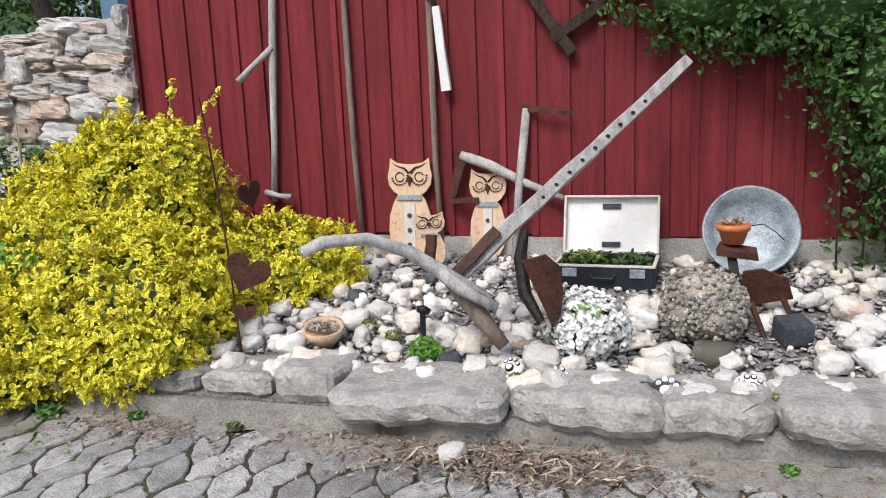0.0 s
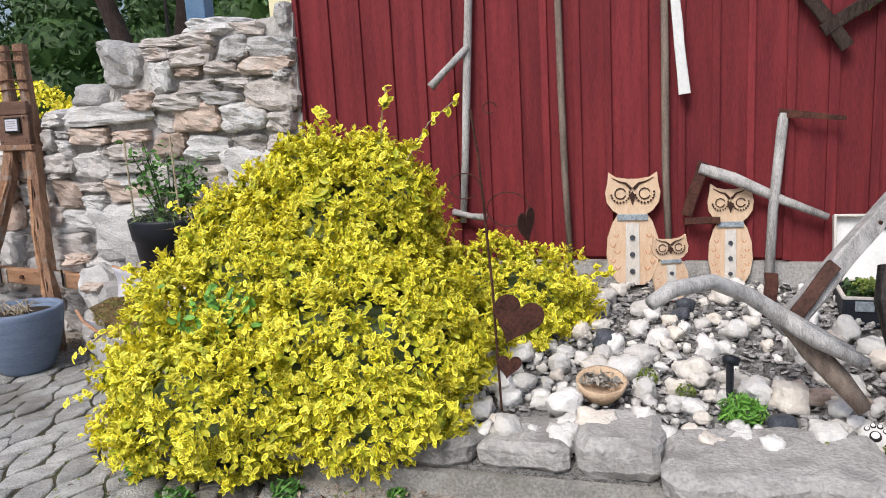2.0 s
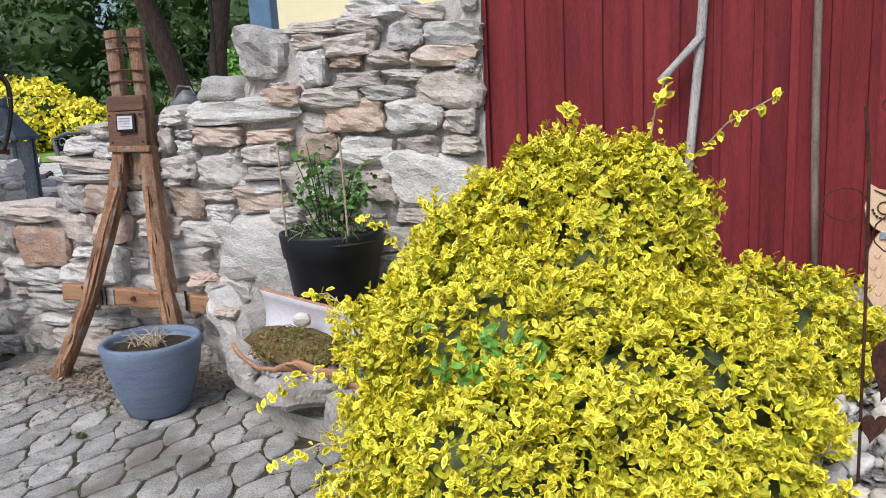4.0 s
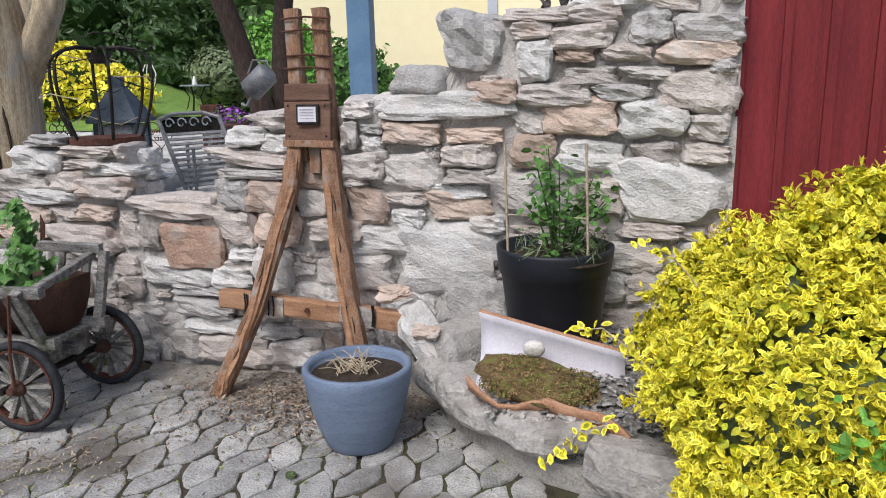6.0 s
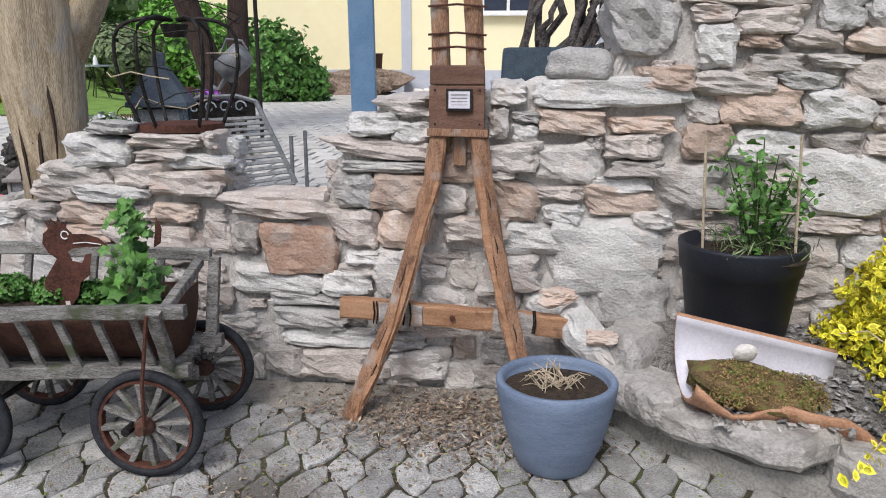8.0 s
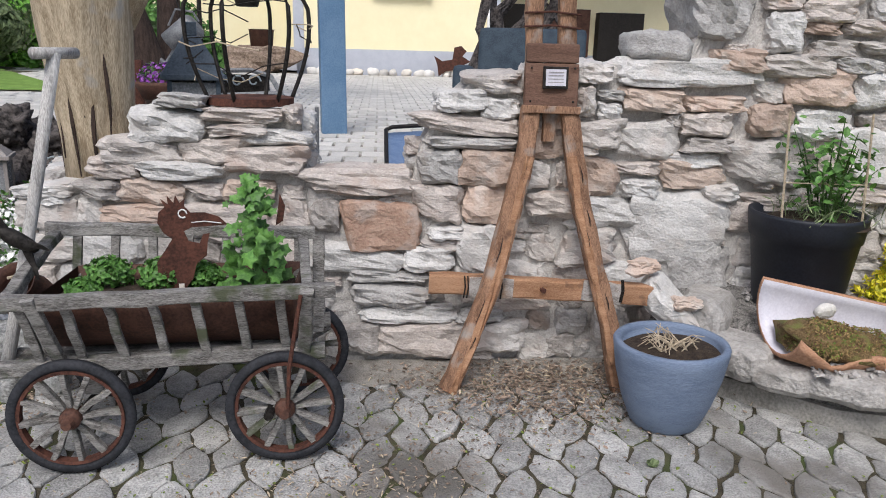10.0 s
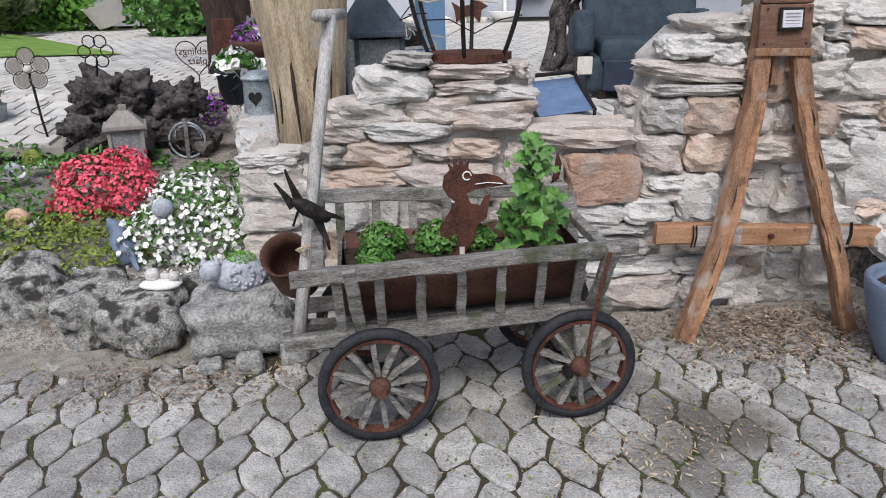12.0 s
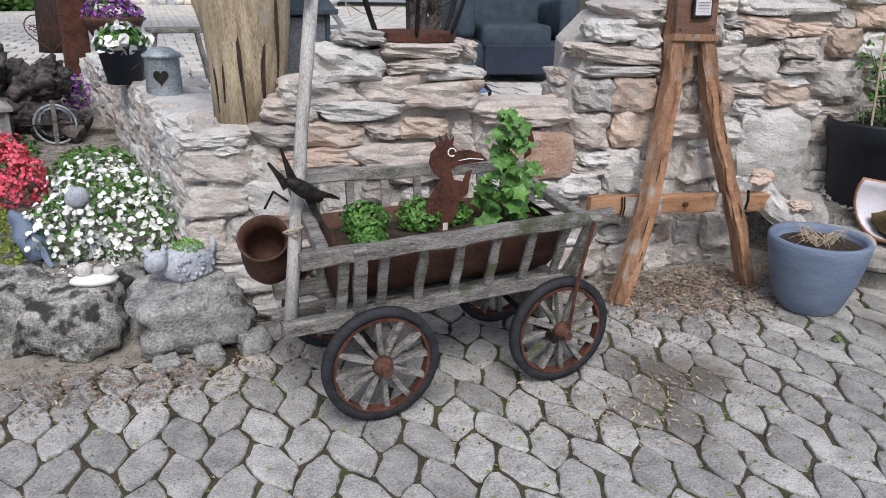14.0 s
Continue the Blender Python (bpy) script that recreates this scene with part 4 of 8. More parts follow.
chips = np.random.default_rng(3)
vs, fs = [], []
cube = np.array([(-1, -1, -1), (1, -1, -1), (1, 1, -1), (-1, 1, -1), (-0.8, -0.85, 1), (0.85, -0.8, 1), (0.8, 0.8, 1), (-0.85, 0.75, 1)]) / 2
cf = [(0, 3, 2, 1), (4, 5, 6, 7), (0, 1, 5, 4), (1, 2, 6, 5), (2, 3, 7, 6), (3, 0, 4, 7)]
for k in range(8000):
    x = chips.uniform(-2.7, 1.7) if k > 500 else chips.uniform(-4.75, -3.9)
    y = chips.uniform(3.0, 4.5) if k > 500 else chips.uniform(3.65, 4.45)
    s = chips.uniform(0.5, 1.5)
    m = Matrix.Translation((x, y, bed_z(x, y) + chips.uniform(-0.004, 0.012))) @ Euler((chips.normal(0, 0.3), chips.normal(0, 0.3), chips.uniform(0, 6.3))).to_matrix().to_4x4()
    v = (cube * np.array((0.034 * s, 0.02 * s, 0.007))) @ np.array(m.to_3x3()).T + np.array(m.translation)
    fs += [[8 * k + i for i in q] for q in cf]
    vs.append(v)
pb = B()
for k in range(520):
    x, y = chips.uniform(-2.7, 1.4), chips.uniform(3.02, 4.45)
    r = chips.uniform(0.009, 0.024)
    bmesh.ops.create_icosphere(pb, subdivisions=1, radius=r, matrix=Matrix.Translation((x, y, bed_z(x, y) + r * 0.4)) @ Euler((k, k * 2, k * 3)).to_matrix().to_4x4() @ Matrix.Diagonal((1.3, 0.95, 0.75, 1)))
part("small_pebbles", pb, M_SMALL_PEBBLE, rockery, "", True)["kind"] = "stuff"
me = bpy.data.meshes.new("slate_chips")
me.from_pydata(np.concatenate(vs).tolist(), [], fs)
me.materials.append(M_SLATE)
part("slate_chips", me, None, rockery)["kind"] = "stuff"


def paw_stone(x, y, w, dark=False):
    z = bed_z(x, y) + 0.03
    t = thing("paw_stone", ("dark" if dark else "white") + " pebble painted with a paw print, lying in the rockery", "stone", (x, y, z), "paw stones")
    m = pose(x, y, z, 35, 0, rr.uniform(-15, 15))
    bm = rock(80, 3, 0.08, power=2.6)
    bmesh.ops.transform(bm, matrix=m @ Matrix.Diagonal((w, w * 0.9, w * 0.5, 1)), verts=bm.verts)
    part("pebble", bm, M_DARK_STONE if dark else M_PEBBLE, t, "", True)
    for px, py, pr in ((0, -0.1, 0.2), (-0.25, 0.14, 0.1), (-0.09, 0.27, 0.1), (0.1, 0.27, 0.1), (0.26, 0.13, 0.1)):
        for r, c, h in ((pr, M_WHITE if dark else M_IRON, 0.235), (pr * 0.72, M_OWL_WHITE if dark else M_WHITE, 0.25)):
            bm = B()
            bmesh.ops.create_cone(bm, cap_ends=True, segments=14, radius1=r * w, radius2=r * w * 0.8, depth=0.02, matrix=m @ Matrix.Translation((px * w, py * w, (h - abs(px) * 0.15 - abs(py) * 0.08) * w)))
            part("pad", bm, c, t)


paw_stone(-0.78, 3.12, 0.14)
paw_stone(-0.985, 3.2, 0.11)
paw_stone(-0.36, 3.1, 0.13, True)
paw_stone(-0.06, 3.16, 0.13)


# ---- owls of cut board ----
def owl(x, y, z, h, w, turn=0, lean=-6):
    m = pose(x, y, z, lean, 0, turn)
    half = [(0.2, 0), (0.3, 0.03), (0.42, 0.12), (0.48, 0.26), (0.46, 0.42), (0.36, 0.56), (0.26, 0.63), (0.36, 0.66), (0.47, 0.73), (0.5, 0.82), (0.46, 0.9), (0.44, 1.0), (0.3, 0.955), (0.1, 0.94)]
    outline = [(a * w, b * h) for a, b in half] + [(-a * w, b * h) for a, b in half[::-1]]
    pieces = [(plate(B(), outline, 0.018, m), M_OWL)]
    f = -0.0125
    belly = [(-0.13, 0), (0.13, 0), (0.12, 0.55), (-0.12, 0.55)]
    pieces.append((plate(B(), [(a * w, b * h) for a, b in belly], 0.008, m @ Matrix.Translation((0, f, 0))), M_OWL_WHITE))
    pieces.append((box(B(), (0, f - 0.001, 0.6 * h), (0.56 * w, 0.012, 0.055 * h), (0, 0, 0), 0.002, m), M_ZINC))
    for b in (0.12, 0.27, 0.42):
        bm = B()
        bmesh.ops.create_cone(bm, cap_ends=True, segments=14, radius1=0.055 * w, radius2=0.045 * w, depth=0.02, matrix=m @ pose(0, f - 0.004, b * h, 90))
        pieces.append((bm, M_DARK_STONE))
    for s in (-1, 1):
        cx, cz = s * 0.22 * w, 0.81 * h
        for r, a0, a1, n in ((0.17, 190, 370, 9), (0.1, 20, 340, 9)):
            bm = B()
            pts = [m @ Vector((cx + r * w * math.cos(radians(a0 + (a1 - a0) * k / n)), f, cz + r * w * math.sin(radians(a0 + (a1 - a0) * k / n)))) for k in range(n + 1)]
            if r > 0.15:
                for p in pts[::1]:
                    bmesh.ops.create_cone(bm, cap_ends=True, segments=8, radius1=0.02 * w, radius2=0.018 * w, depth=0.012, matrix=Matrix.Translation(p) @ pose(0, 0, 0, 90))
            else:
                tube(bm, pts, 0.012 * w, 6)
            pieces.append((bm, M_OWL_DARK))
        pieces.append((tube(B(), [m @ Vector((s * a * w, f, b * h)) for a, b in ((0.02, 0.85), (0.12, 0.9), (0.24, 0.915), (0.38, 0.95))], [0.03 * w, 0.022 * w, 0.014 * w, 0.006 * w], 6), M_OWL_DARK))
        for k, (a, b) in enumerate(((0.3, 0.45), (0.36, 0.36), (0.28, 0.3), (0.36, 0.22), (0.27, 0.16))):
            pieces.append((tube(B(), [m @ Vector((s * (a + d) * w, f + 0.002, (b - 0.03 * (1 - (d / 0.05) ** 2)) * h)) for d in (-0.05, -0.02, 0.02, 0.05)], 0.006 * w, 5), M_ORANGE))
    pieces.append((plate(B(), [(a * w, b * h) for a, b in ((-0.06, 0.79), (0, 0.71), (0.06, 0.79), (0, 0.83))], 0.012, m @ Matrix.Translation((0, f, 0))), M_OWL_DARK))
    joined("owl_figure", pieces, "cut-out wooden owl painted ochre, leaning before the red wall", "owl figure")["group"] = "wooden owls"


owl(-1.87, 4.47, 0.42, 0.59, 0.28)
owl(-1.39, 4.48, 0.42, 0.52, 0.22, 3)
owl(-1.67, 4.24, 0.4, 0.32, 0.18, 20)

# ---- tools hung on the red wall ----
TY = RED_Y - 0.035
scythe = thing("scythe_shaft", "grey weathered scythe handle with two grips hanging on the red wall", "tool", (-2.75, TY, 0.77))
part("pole", tube(B(), [(-2.8, TY, 0.75), (-2.77, TY, 1.1), (-2.73, TY - 0.01, 1.6), (-2.7, TY, 2.05), (-2.68, TY, 2.4)], [0.02, 0.021, 0.024, 0.022, 0.02], 8, 0.06), M_GREY_WOOD, scythe, "", True)
part("grip", tube(B(), [(-2.72, TY - 0.02, 1.7), (-2.83, TY - 0.1, 1.58), (-2.9, TY - 0.14, 1.5)], [0.02, 0.018, 0.022], 8, 0.05), M_GREY_WOOD, scythe, "", True)
part("grip", tube(B(), [(-2.85, TY - 0.01, 0.81), (-2.74, TY - 0.04, 0.79), (-2.65, TY - 0.06, 0.785)], [0.02, 0.016, 0.02], 8, 0.05), M_GREY_WOOD, scythe, "", True)
for x0, z0, x1, r in ((-2.2, 0.5, -2.235, 0.018), (-1.685, 0.53, -1.71, 0.019)):
    t = thing("wooden_pole", "long weathered wooden tool pole leaning on the red wall", "pole", (x0, TY, z0), "tool poles")
    part("shaft", tube(B(), [(x0, TY, z0 - 0.05), (x0 - 0.02, TY - 0.01, 1.0), (x1 + 0.005, TY, 1.5), (x1, TY, 2.0), (x1, TY, 2.5)], [r * 0.9, r, r * 1.1, r, r], 8, 0.08), M_POLE_WOOD, t, "", True)
flail = thing("flail", "whitened threshing flail beater hanging by a leather strap", "tool", (-1.63, TY, 1.4))
part("beater", beam(B(), (-1.61, TY - 0.03, 1.39), (-1.66, TY - 0.02, 1.86), 0.055, 0.04, 4, 0.003, 0.8), M_WHITE, flail)
part("strap", tube(B(), [(-1.66, TY - 0.02, 1.85), (-1.68, TY - 0.03, 1.93), (-1.71, TY - 0.03, 1.9)], 0.012, 6), M_IRON, flail, "leather strap")
hoe = thing("hoe", "old hoe with a grey handle and rusty iron blade", "hoe", (-1.2, TY, 0.65))
part("handle", tube(B(), [(-1.22, TY - 0.12, 0.38), (-1.2, TY - 0.06, 0.8), (-1.155, TY, 1.27)], [0.024, 0.024, 0.026], 8, 0.05), M_GREY_WOOD, hoe, "", True)
part("blade", beam(B(), (-1.18, TY - 0.01, 1.275), (-0.89, TY - 0.05, 1.235), 0.04, 0.014, 4, 0.002, 0.5), M_RUST, hoe)
frame_thing = thing("rafter_tool", "crossed dark wooden brace hanging on the red wall", "tool", (-0.95, TY, 1.6))
for p, q, w in (((-1.2, TY, 2.0), (-0.89, TY - 0.02, 1.56), 0.06), ((-1.0, TY - 0.02, 1.64), (-0.55, TY - 0.02, 1.92), 0.06), ((-0.86, TY, 1.9), (-0.72, TY, 1.78), 0.05)):
    part("arm", beam(B(), p, q, w, 0.035, 4, 0.003), M_BARK if w > 0.055 else M_RUST, frame_thing)
saw = thing("cutting_tool", "old axe-like tool with rusty blade and grey handle on the wall", "tool", (-1.3, TY, 0.8))
part("handle", tube(B(), [(-1.54, TY - 0.03, 1.02), (-1.38, TY - 0.04, 0.965), (-1.15, TY - 0.04, 0.85), (-0.95, TY - 0.03, 0.765)], [0.028, 0.03, 0.022, 0.018], 8, 0.06), M_GREY_WOOD, saw, "", True)
part("blade", beam(B(), (-1.52, TY - 0.02, 1.05), (-1.6, TY - 0.03, 0.78), 0.055, 0.03, 4, 0.004), M_RUST, saw)
part("tang", beam(B(), (-1.61, TY - 0.03, 0.75), (-1.44, TY - 0.04, 0.755), 0.035, 0.02, 3, 0.002), M_RUST, saw)

# ---- wooden plough ----
plough = thing("plough", "old wooden plough with silvered beam and rusty share", "plough", (-1.05, 3.4, 0.2))
part("beam", beam(B(), (-1.27, 3.33, 0.545), (-0.3, 4.26, 1.47), 0.075, 0.09, 9, 0.005, 0.72), M_GREY_WOOD, plough, "bored silver-grey beam")
for k in range(9):
    f = 0.36 + 0.055 * k
    c = Vector((-1.27, 3.33, 0.545)).lerp(Vector((-0.3, 4.26, 1.47)), f)
    bm = B()
    bmesh.ops.create_cone(bm, cap_ends=True, segments=8, radius1=0.008, radius2=0.008, depth=0.02, matrix=Matrix.Translation(c + Vector((0.004, -0.043, 0.0))) @ pose(0, 0, 0, 90, 0, 40))
    part("bore_hole", bm, M_OWL_DARK, plough)
part("handle", tube(B(), [(-1.7, 2.78, 0.77), (-1.64, 2.84, 0.8), (-1.52, 3.0, 0.79), (-1.4, 3.15, 0.71), (-1.28, 3.2, 0.62), (-1.07, 3.2, 0.5)], [0.022, 0.026, 0.027, 0.029, 0.032, 0.025], 9, 0.08), M_GREY_WOOD, plough, "curved grey handle", True)
part("handle", tube(B(), [(-1.3, 3.2, 0.63), (-1.18, 3.15, 0.56), (-1.03, 3.16, 0.48)], [0.03, 0.028, 0.02], 8, 0.08), M_GREY_WOOD, plough, "", True)
part("sole", tube(B(), [(-1.27, 3.24, 0.6), (-1.18, 3.24, 0.49), (-1.1, 3.22, 0.4), (-1.02, 3.22, 0.3)], [0.03, 0.042, 0.04, 0.03], 9, 0.12), M_POLE_WOOD, plough, "dark worn stock", True)
part("iron_strap", beam(B(), (-1.255, 3.285, 0.575), (-1.09, 3.445, 0.755), 0.05, 0.02, 5, 0.003), M_RUST_POT, plough, "rusty iron strap along the beam")
part("coulter", tube(B(), [(-0.95, 3.36, 0.77), (-0.96, 3.3, 0.66), (-0.93, 3.24, 0.52), (-0.86, 3.2, 0.42)], [0.02, 0.03, 0.028, 0.02], 8, 0.1), M_IRON, plough)
bm = plate(B(), [(-0.08, 0.15), (0.02, 0.16), (0.07, 0.1), (0.075, -0.02), (0.05, -0.13), (0.01, -0.18), (-0.015, -0.08), (-0.05, 0.04)], 0.012, pose(-0.85, 3.26, 0.535, 12, -8, 20))
part("ploughshare", bm, M_RUST, plough, "rusty steel ploughshare")
part("peg", beam(B(), (-1.33, 3.2, 0.62), (-1.32, 3.22, 0.77), 0.042, 0.036, 4, 0.003), M_RUST, plough, "rusty peg")

# ---- suitcase of plants ----
case = thing("suitcase", "open black suitcase with white lining planted with succulents", "suitcase", (-0.69, 4.2, 0.36))
cm = pose(-0.685, 4.22, 0.34, 0, 0, -2)
W, D, H = 0.5, 0.3, 0.13
for c, s, mm in (((0, 0, 0.01), (W, D, 0.015), M_BLACK_POT), ((0, -D / 2, H / 2), (W, 0.012, H), M_BLACK_POT), ((0, D / 2, H / 2), (W, 0.012, H), M_BLACK_POT), ((-W / 2, 0, H / 2), (0.012, D, H), M_BLACK_POT), ((W / 2, 0, H / 2), (0.012, D, H), M_BLACK_POT)):
    part("shell", box(B(), c, s, (0, 0, 0), 0.004, cm), mm, case)
for c, s in (((0, -D / 2, H), (W + 0.01, 0.018, 0.012)), ((-W / 2, 0, H), (0.018, D, 0.012)), ((W / 2, 0, H), (0.018, D, 0.012))):
    part("rim", box(B(), c, s, (0, 0, 0), 0.003, cm), M_OWL_WHITE, case)
lm = cm @ pose(0, D / 2 + 0.01, H + 0.005, -14)
lid = part("lid", box(B(), (0, 0.02, 0.16), (W, 0.012, 0.31), (0, 0, 0), 0.004, lm), M_WHITE, case, "white-lined open lid")
for c, s in (((0, 0, 0.31), (W, 0.06, 0.012)), ((-W / 2, 0, 0.16), (0.012, 0.06, 0.31)), ((W / 2, 0, 0.16), (0.012, 0.06, 0.31)), ((0, 0, 0.005), (W, 0.06, 0.012))):
    part("lid_rim", box(B(), c, s, (0, 0, 0), 0.003, lm), M_OWL_WHITE, lid)
for zz in (0.26, 0.05):
    part("patch", box(B(), (0.0, 0.008, zz), (0.1, 0.014, 0.028), (0, 0, 0), 0.002, lm), M_DARK_STONE, lid)
for xx in (-0.17, 0.17):
    part("latch", box(B(), (xx, -D / 2 - 0.008, 0.095), (0.075, 0.012, 0.045), (0, 0, 0), 0.003, cm), M_ZINC, case, "steel latch")
part("handle", tube(B(), [cm @ Vector(p) for p in ((-0.06, -D / 2 - 0.01, 0.09), (-0.05, -D / 2 - 0.03, 0.07), (0.05, -D / 2 - 0.03, 0.07), (0.06, -D / 2 - 0.01, 0.09))], 0.007, 6), M_BLACK_POT, case)
part("soil", box(B(), (0, 0, H - 0.03), (W - 0.02, D - 0.02, 0.03), (0, 0, 0), 0.01, cm), M_EARTH, case)
r2 = np.random.default_rng(8)
P = np.array([cm @ Vector((r2.uniform(-0.23, 0.23), r2.uniform(-0.13, 0.13), H + r2.uniform(-0.02, 0.03))) for _ in range(420)])
cloud("succulent_growth", [leaves(P, np.tile((0, 0, 1), (420, 1)), 0.035, 0.016, 0.7, 1)], [M_LEAF_DARK], case, "", "stuff")
P = np.array([cm @ Vector((r2.uniform(-0.18, -0.02), r2.uniform(-0.1, 0.1), H + r2.uniform(0.0, 0.035))) for _ in range(150)])
cloud("moss_cushion", [leaves(P, np.tile((0, 0, 1), (150, 1)), 0.03, 0.02, 0.6, 2)], [M_MOSS], case)

# ---- zinc pan, pot figure ----
pan = thing("zinc_pan", "round galvanised pan leaning on the wall footing", "pan", (0.02, 4.4, 0.38))
pm = pose(0, 0, 0, 68, 0, 0)
part("dish", lathe(B(), [(0.02, 0.0), (0.165, 0.0), (0.19, 0.03), (0.228, 0.1), (0.235, 0.1), (0.237, 0.108), (0.225, 0.11), (0.185, 0.04), (0.16, 0.012), (0.02, 0.012)], (0.025, 4.44, 0.575), 48, pm.to_3x3(), 0.012), M_ZINC, pan, "", True)
part("crack", tube(B(), [(0.02, 4.385, 0.63), (0.09, 4.385, 0.64), (0.15, 4.38, 0.6), (0.19, 4.37, 0.56)], 0.003, 5), M_IRON, pan)
fig = thing("rusty_dog_figure", "rusty sheet-metal figure carrying a small clay pot", "garden figure", (0.0, 3.75, 0.25))
part("body", plate(B(), [(-0.1, -0.02), (-0.08, 0.08), (0.0, 0.1), (0.1, 0.06), (0.12, -0.04), (0.02, -0.07), (-0.06, -0.1)], 0.01, pose(0.03, 3.72, 0.46, 20, 0, -15)), M_RUST, fig)
part("neck", beam(B(), (-0.06, 3.74, 0.38), (-0.1, 3.83, 0.6), 0.04, 0.02, 3, 0.003), M_IRON, fig)
part("tray", plate(B(), [(-0.09, -0.015), (0.09, -0.012), (0.08, 0.015), (-0.08, 0.02)], 0.1, pose(-0.07, 3.83, 0.6, 10, 8, 0)), M_RUST, fig)
for p, q in (((0.1, 3.72, 0.44), (0.2, 3.68, 0.23)), ((-0.02, 3.7, 0.4), (0.05, 3.6, 0.22))):
    part("leg", tube(B(), [p, q], [0.014, 0.01], 7), M_RUST, fig)
claypot = thing("clay_pot", "small orange clay pot with dry plants", "flower pot", (-0.09, 3.85, 0.62))
part("pot", lathe(B(), [(0.02, 0.0), (0.045, 0.0), (0.065, 0.06), (0.072, 0.06), (0.075, 0.09), (0.066, 0.09), (0.06, 0.065), (0.02, 0.06)], (-0.09, 3.85, 0.635), 24), M_ORANGE, claypot, "", True)
P = np.array([(-0.09 + r2.uniform(-0.05, 0.05), 3.85 + r2.uniform(-0.05, 0.05), 0.725 + r2.uniform(-0.005, 0.025)) for _ in range(70)])
cloud("houseleek", [leaves(P, np.tile((0, 0, 1), (70, 1)), 0.025, 0.012, 0.7, 5)], [M_SUCCULENT], claypot)
box_dark = solo("slate_block", box(B(), (0.14, 3.6, 0.31), (0.13, 0.12, 0.1), (10, 0, 20), 0.012), M_DARK_STONE, "dark slate block among the rockery stones", "stone")

# ---- houseleek basket ----
leek = thing("houseleek_cushion", "dense dry cushion of grey-brown houseleek rosettes over a small tub", "succulent", (-0.22, 3.62, 0.25))
lob = [((-0.22, 3.62, 0.41), (0.185, 0.17, 0.16)), ((-0.17, 3.55, 0.37), (0.12, 0.12, 0.11)), ((-0.3, 3.57, 0.37), (0.1, 0.12, 0.11))]
part("cushion", core(B(), lob, 0.92), M_SUCCULENT, leek)
bm = B()
P, N = lobes_surface(lob, 1500, 4, 0.03, 0.05)
for k in range(len(P)):
    s = 0.011 * (0.7 + 0.6 * ((k * 37) % 11) / 11)
    bmesh.ops.create_icosphere(bm, subdivisions=1, radius=s, matrix=Matrix.Translation(P[k]))
part("rosette_mass", bm, M_SUCCULENT, leek)["kind"] = "stuff"
part("tub", lathe(B(), [(0.02, 0), (0.075, 0), (0.08, 0.09), (0.02, 0.09)], (-0.18, 3.42, 0.2), 24), M_CONCRETE, leek, "small grey tub", True)
part("twig", tube(B(), [(-0.3, 3.45, 0.5), (-0.18, 3.42, 0.52), (-0.1, 3.45, 0.58)], 0.003, 5), M_STRAW, leek)

# ---- candytuft, grass tuft, bowl, solar stub ----
def tuft(name, label, cat, lob, sets, parent=None, base=None):
    t = thing(name, label, cat, base or lob[0][0])
    for pname, n, length, width, mm, depth, tilt in sets:
        P, N = lobes_surface(lob, n, len(pname) + n, depth, 0.2)
        cloud(pname, [leaves(P, N, length, width, tilt, n)], [mm], t)
    return t


tuft("candytuft", "mound of white candytuft flowers in the rockery", "flowers", [((-0.695, 3.42, 0.34), (0.165, 0.15, 0.14))], [("leaves", 500, 0.035, 0.012, M_LEAF_MID, 0.15, 0.8), ("petals", 2100, 0.027, 0.025, M_PETAL_WHITE, 0.0, 0.5)], base=(-0.695, 3.42, 0.22))
P = np.array([(-0.695 + r2.normal(0, 0.025), 3.36 + r2.normal(0, 0.03), 0.44 + r2.uniform(-0.03, 0.02)) for _ in range(120)])
cloud("heart_leaves", [leaves(P, np.tile((0, -0.4, 1), (120, 1)), 0.04, 0.012, 0.9, 3)], [M_LEAF_BRIGHT], bpy.data.objects["candytuft"])
tuft("grass_tuft", "small bright green tuft between the stones", "plant", [((-1.4, 3.3, 0.23), (0.075, 0.07, 0.06))], [("leaves", 420, 0.045, 0.007, M_LEAF_BRIGHT, 0.1, 0.9)], base=(-1.4, 3.3, 0.2))
for x, y, s in ((-0.95, 3.12, 0.03), (-0.35, 3.25, 0.03), (0.03, 3.08, 0.035), (-1.15, 3.12, 0.035), (-1.75, 3.5, 0.04), (-1.6, 3.42, 0.035)):
    tuft("stonecrop", "tiny yellow-green stonecrop cushion between stones", "plant", [((x, y, bed_z(x, y) + 0.035), (s, s, s * 0.8))], [("leaves", 160, 0.014, 0.008, M_MOSS, 0.05, 0.8)], base=(x, y, bed_z(x, y)))
bowl = thing("clay_bowl", "small tan clay bowl of dry houseleek", "bowl", (-1.92, 3.36, 0.21))
part("dish", lathe(B(), [(0.02, 0), (0.055, 0), (0.09, 0.05), (0.1, 0.085), (0.088, 0.085), (0.075, 0.05), (0.02, 0.045)], (-1.92, 3.36, 0.225), 30, pose(0, 0, 0, 14, 4, 0).to_3x3(), 0.02), M_PALE_CLAY, bowl, "", True)
P = np.array([(-1.92 + r2.normal(0, 0.032), 3.35 + r2.normal(0, 0.03), 0.3 + r2.uniform(-0.01, 0.02)) for _ in range(160)])
cloud("houseleek", [leaves(P, np.tile((0, 0, 1), (160, 1)), 0.025, 0.012, 0.7, 6)], [M_SUCCULENT], bowl)
stub = thing("solar_stake", "small black solar stake light", "garden light", (-1.44, 3.4, 0.2))
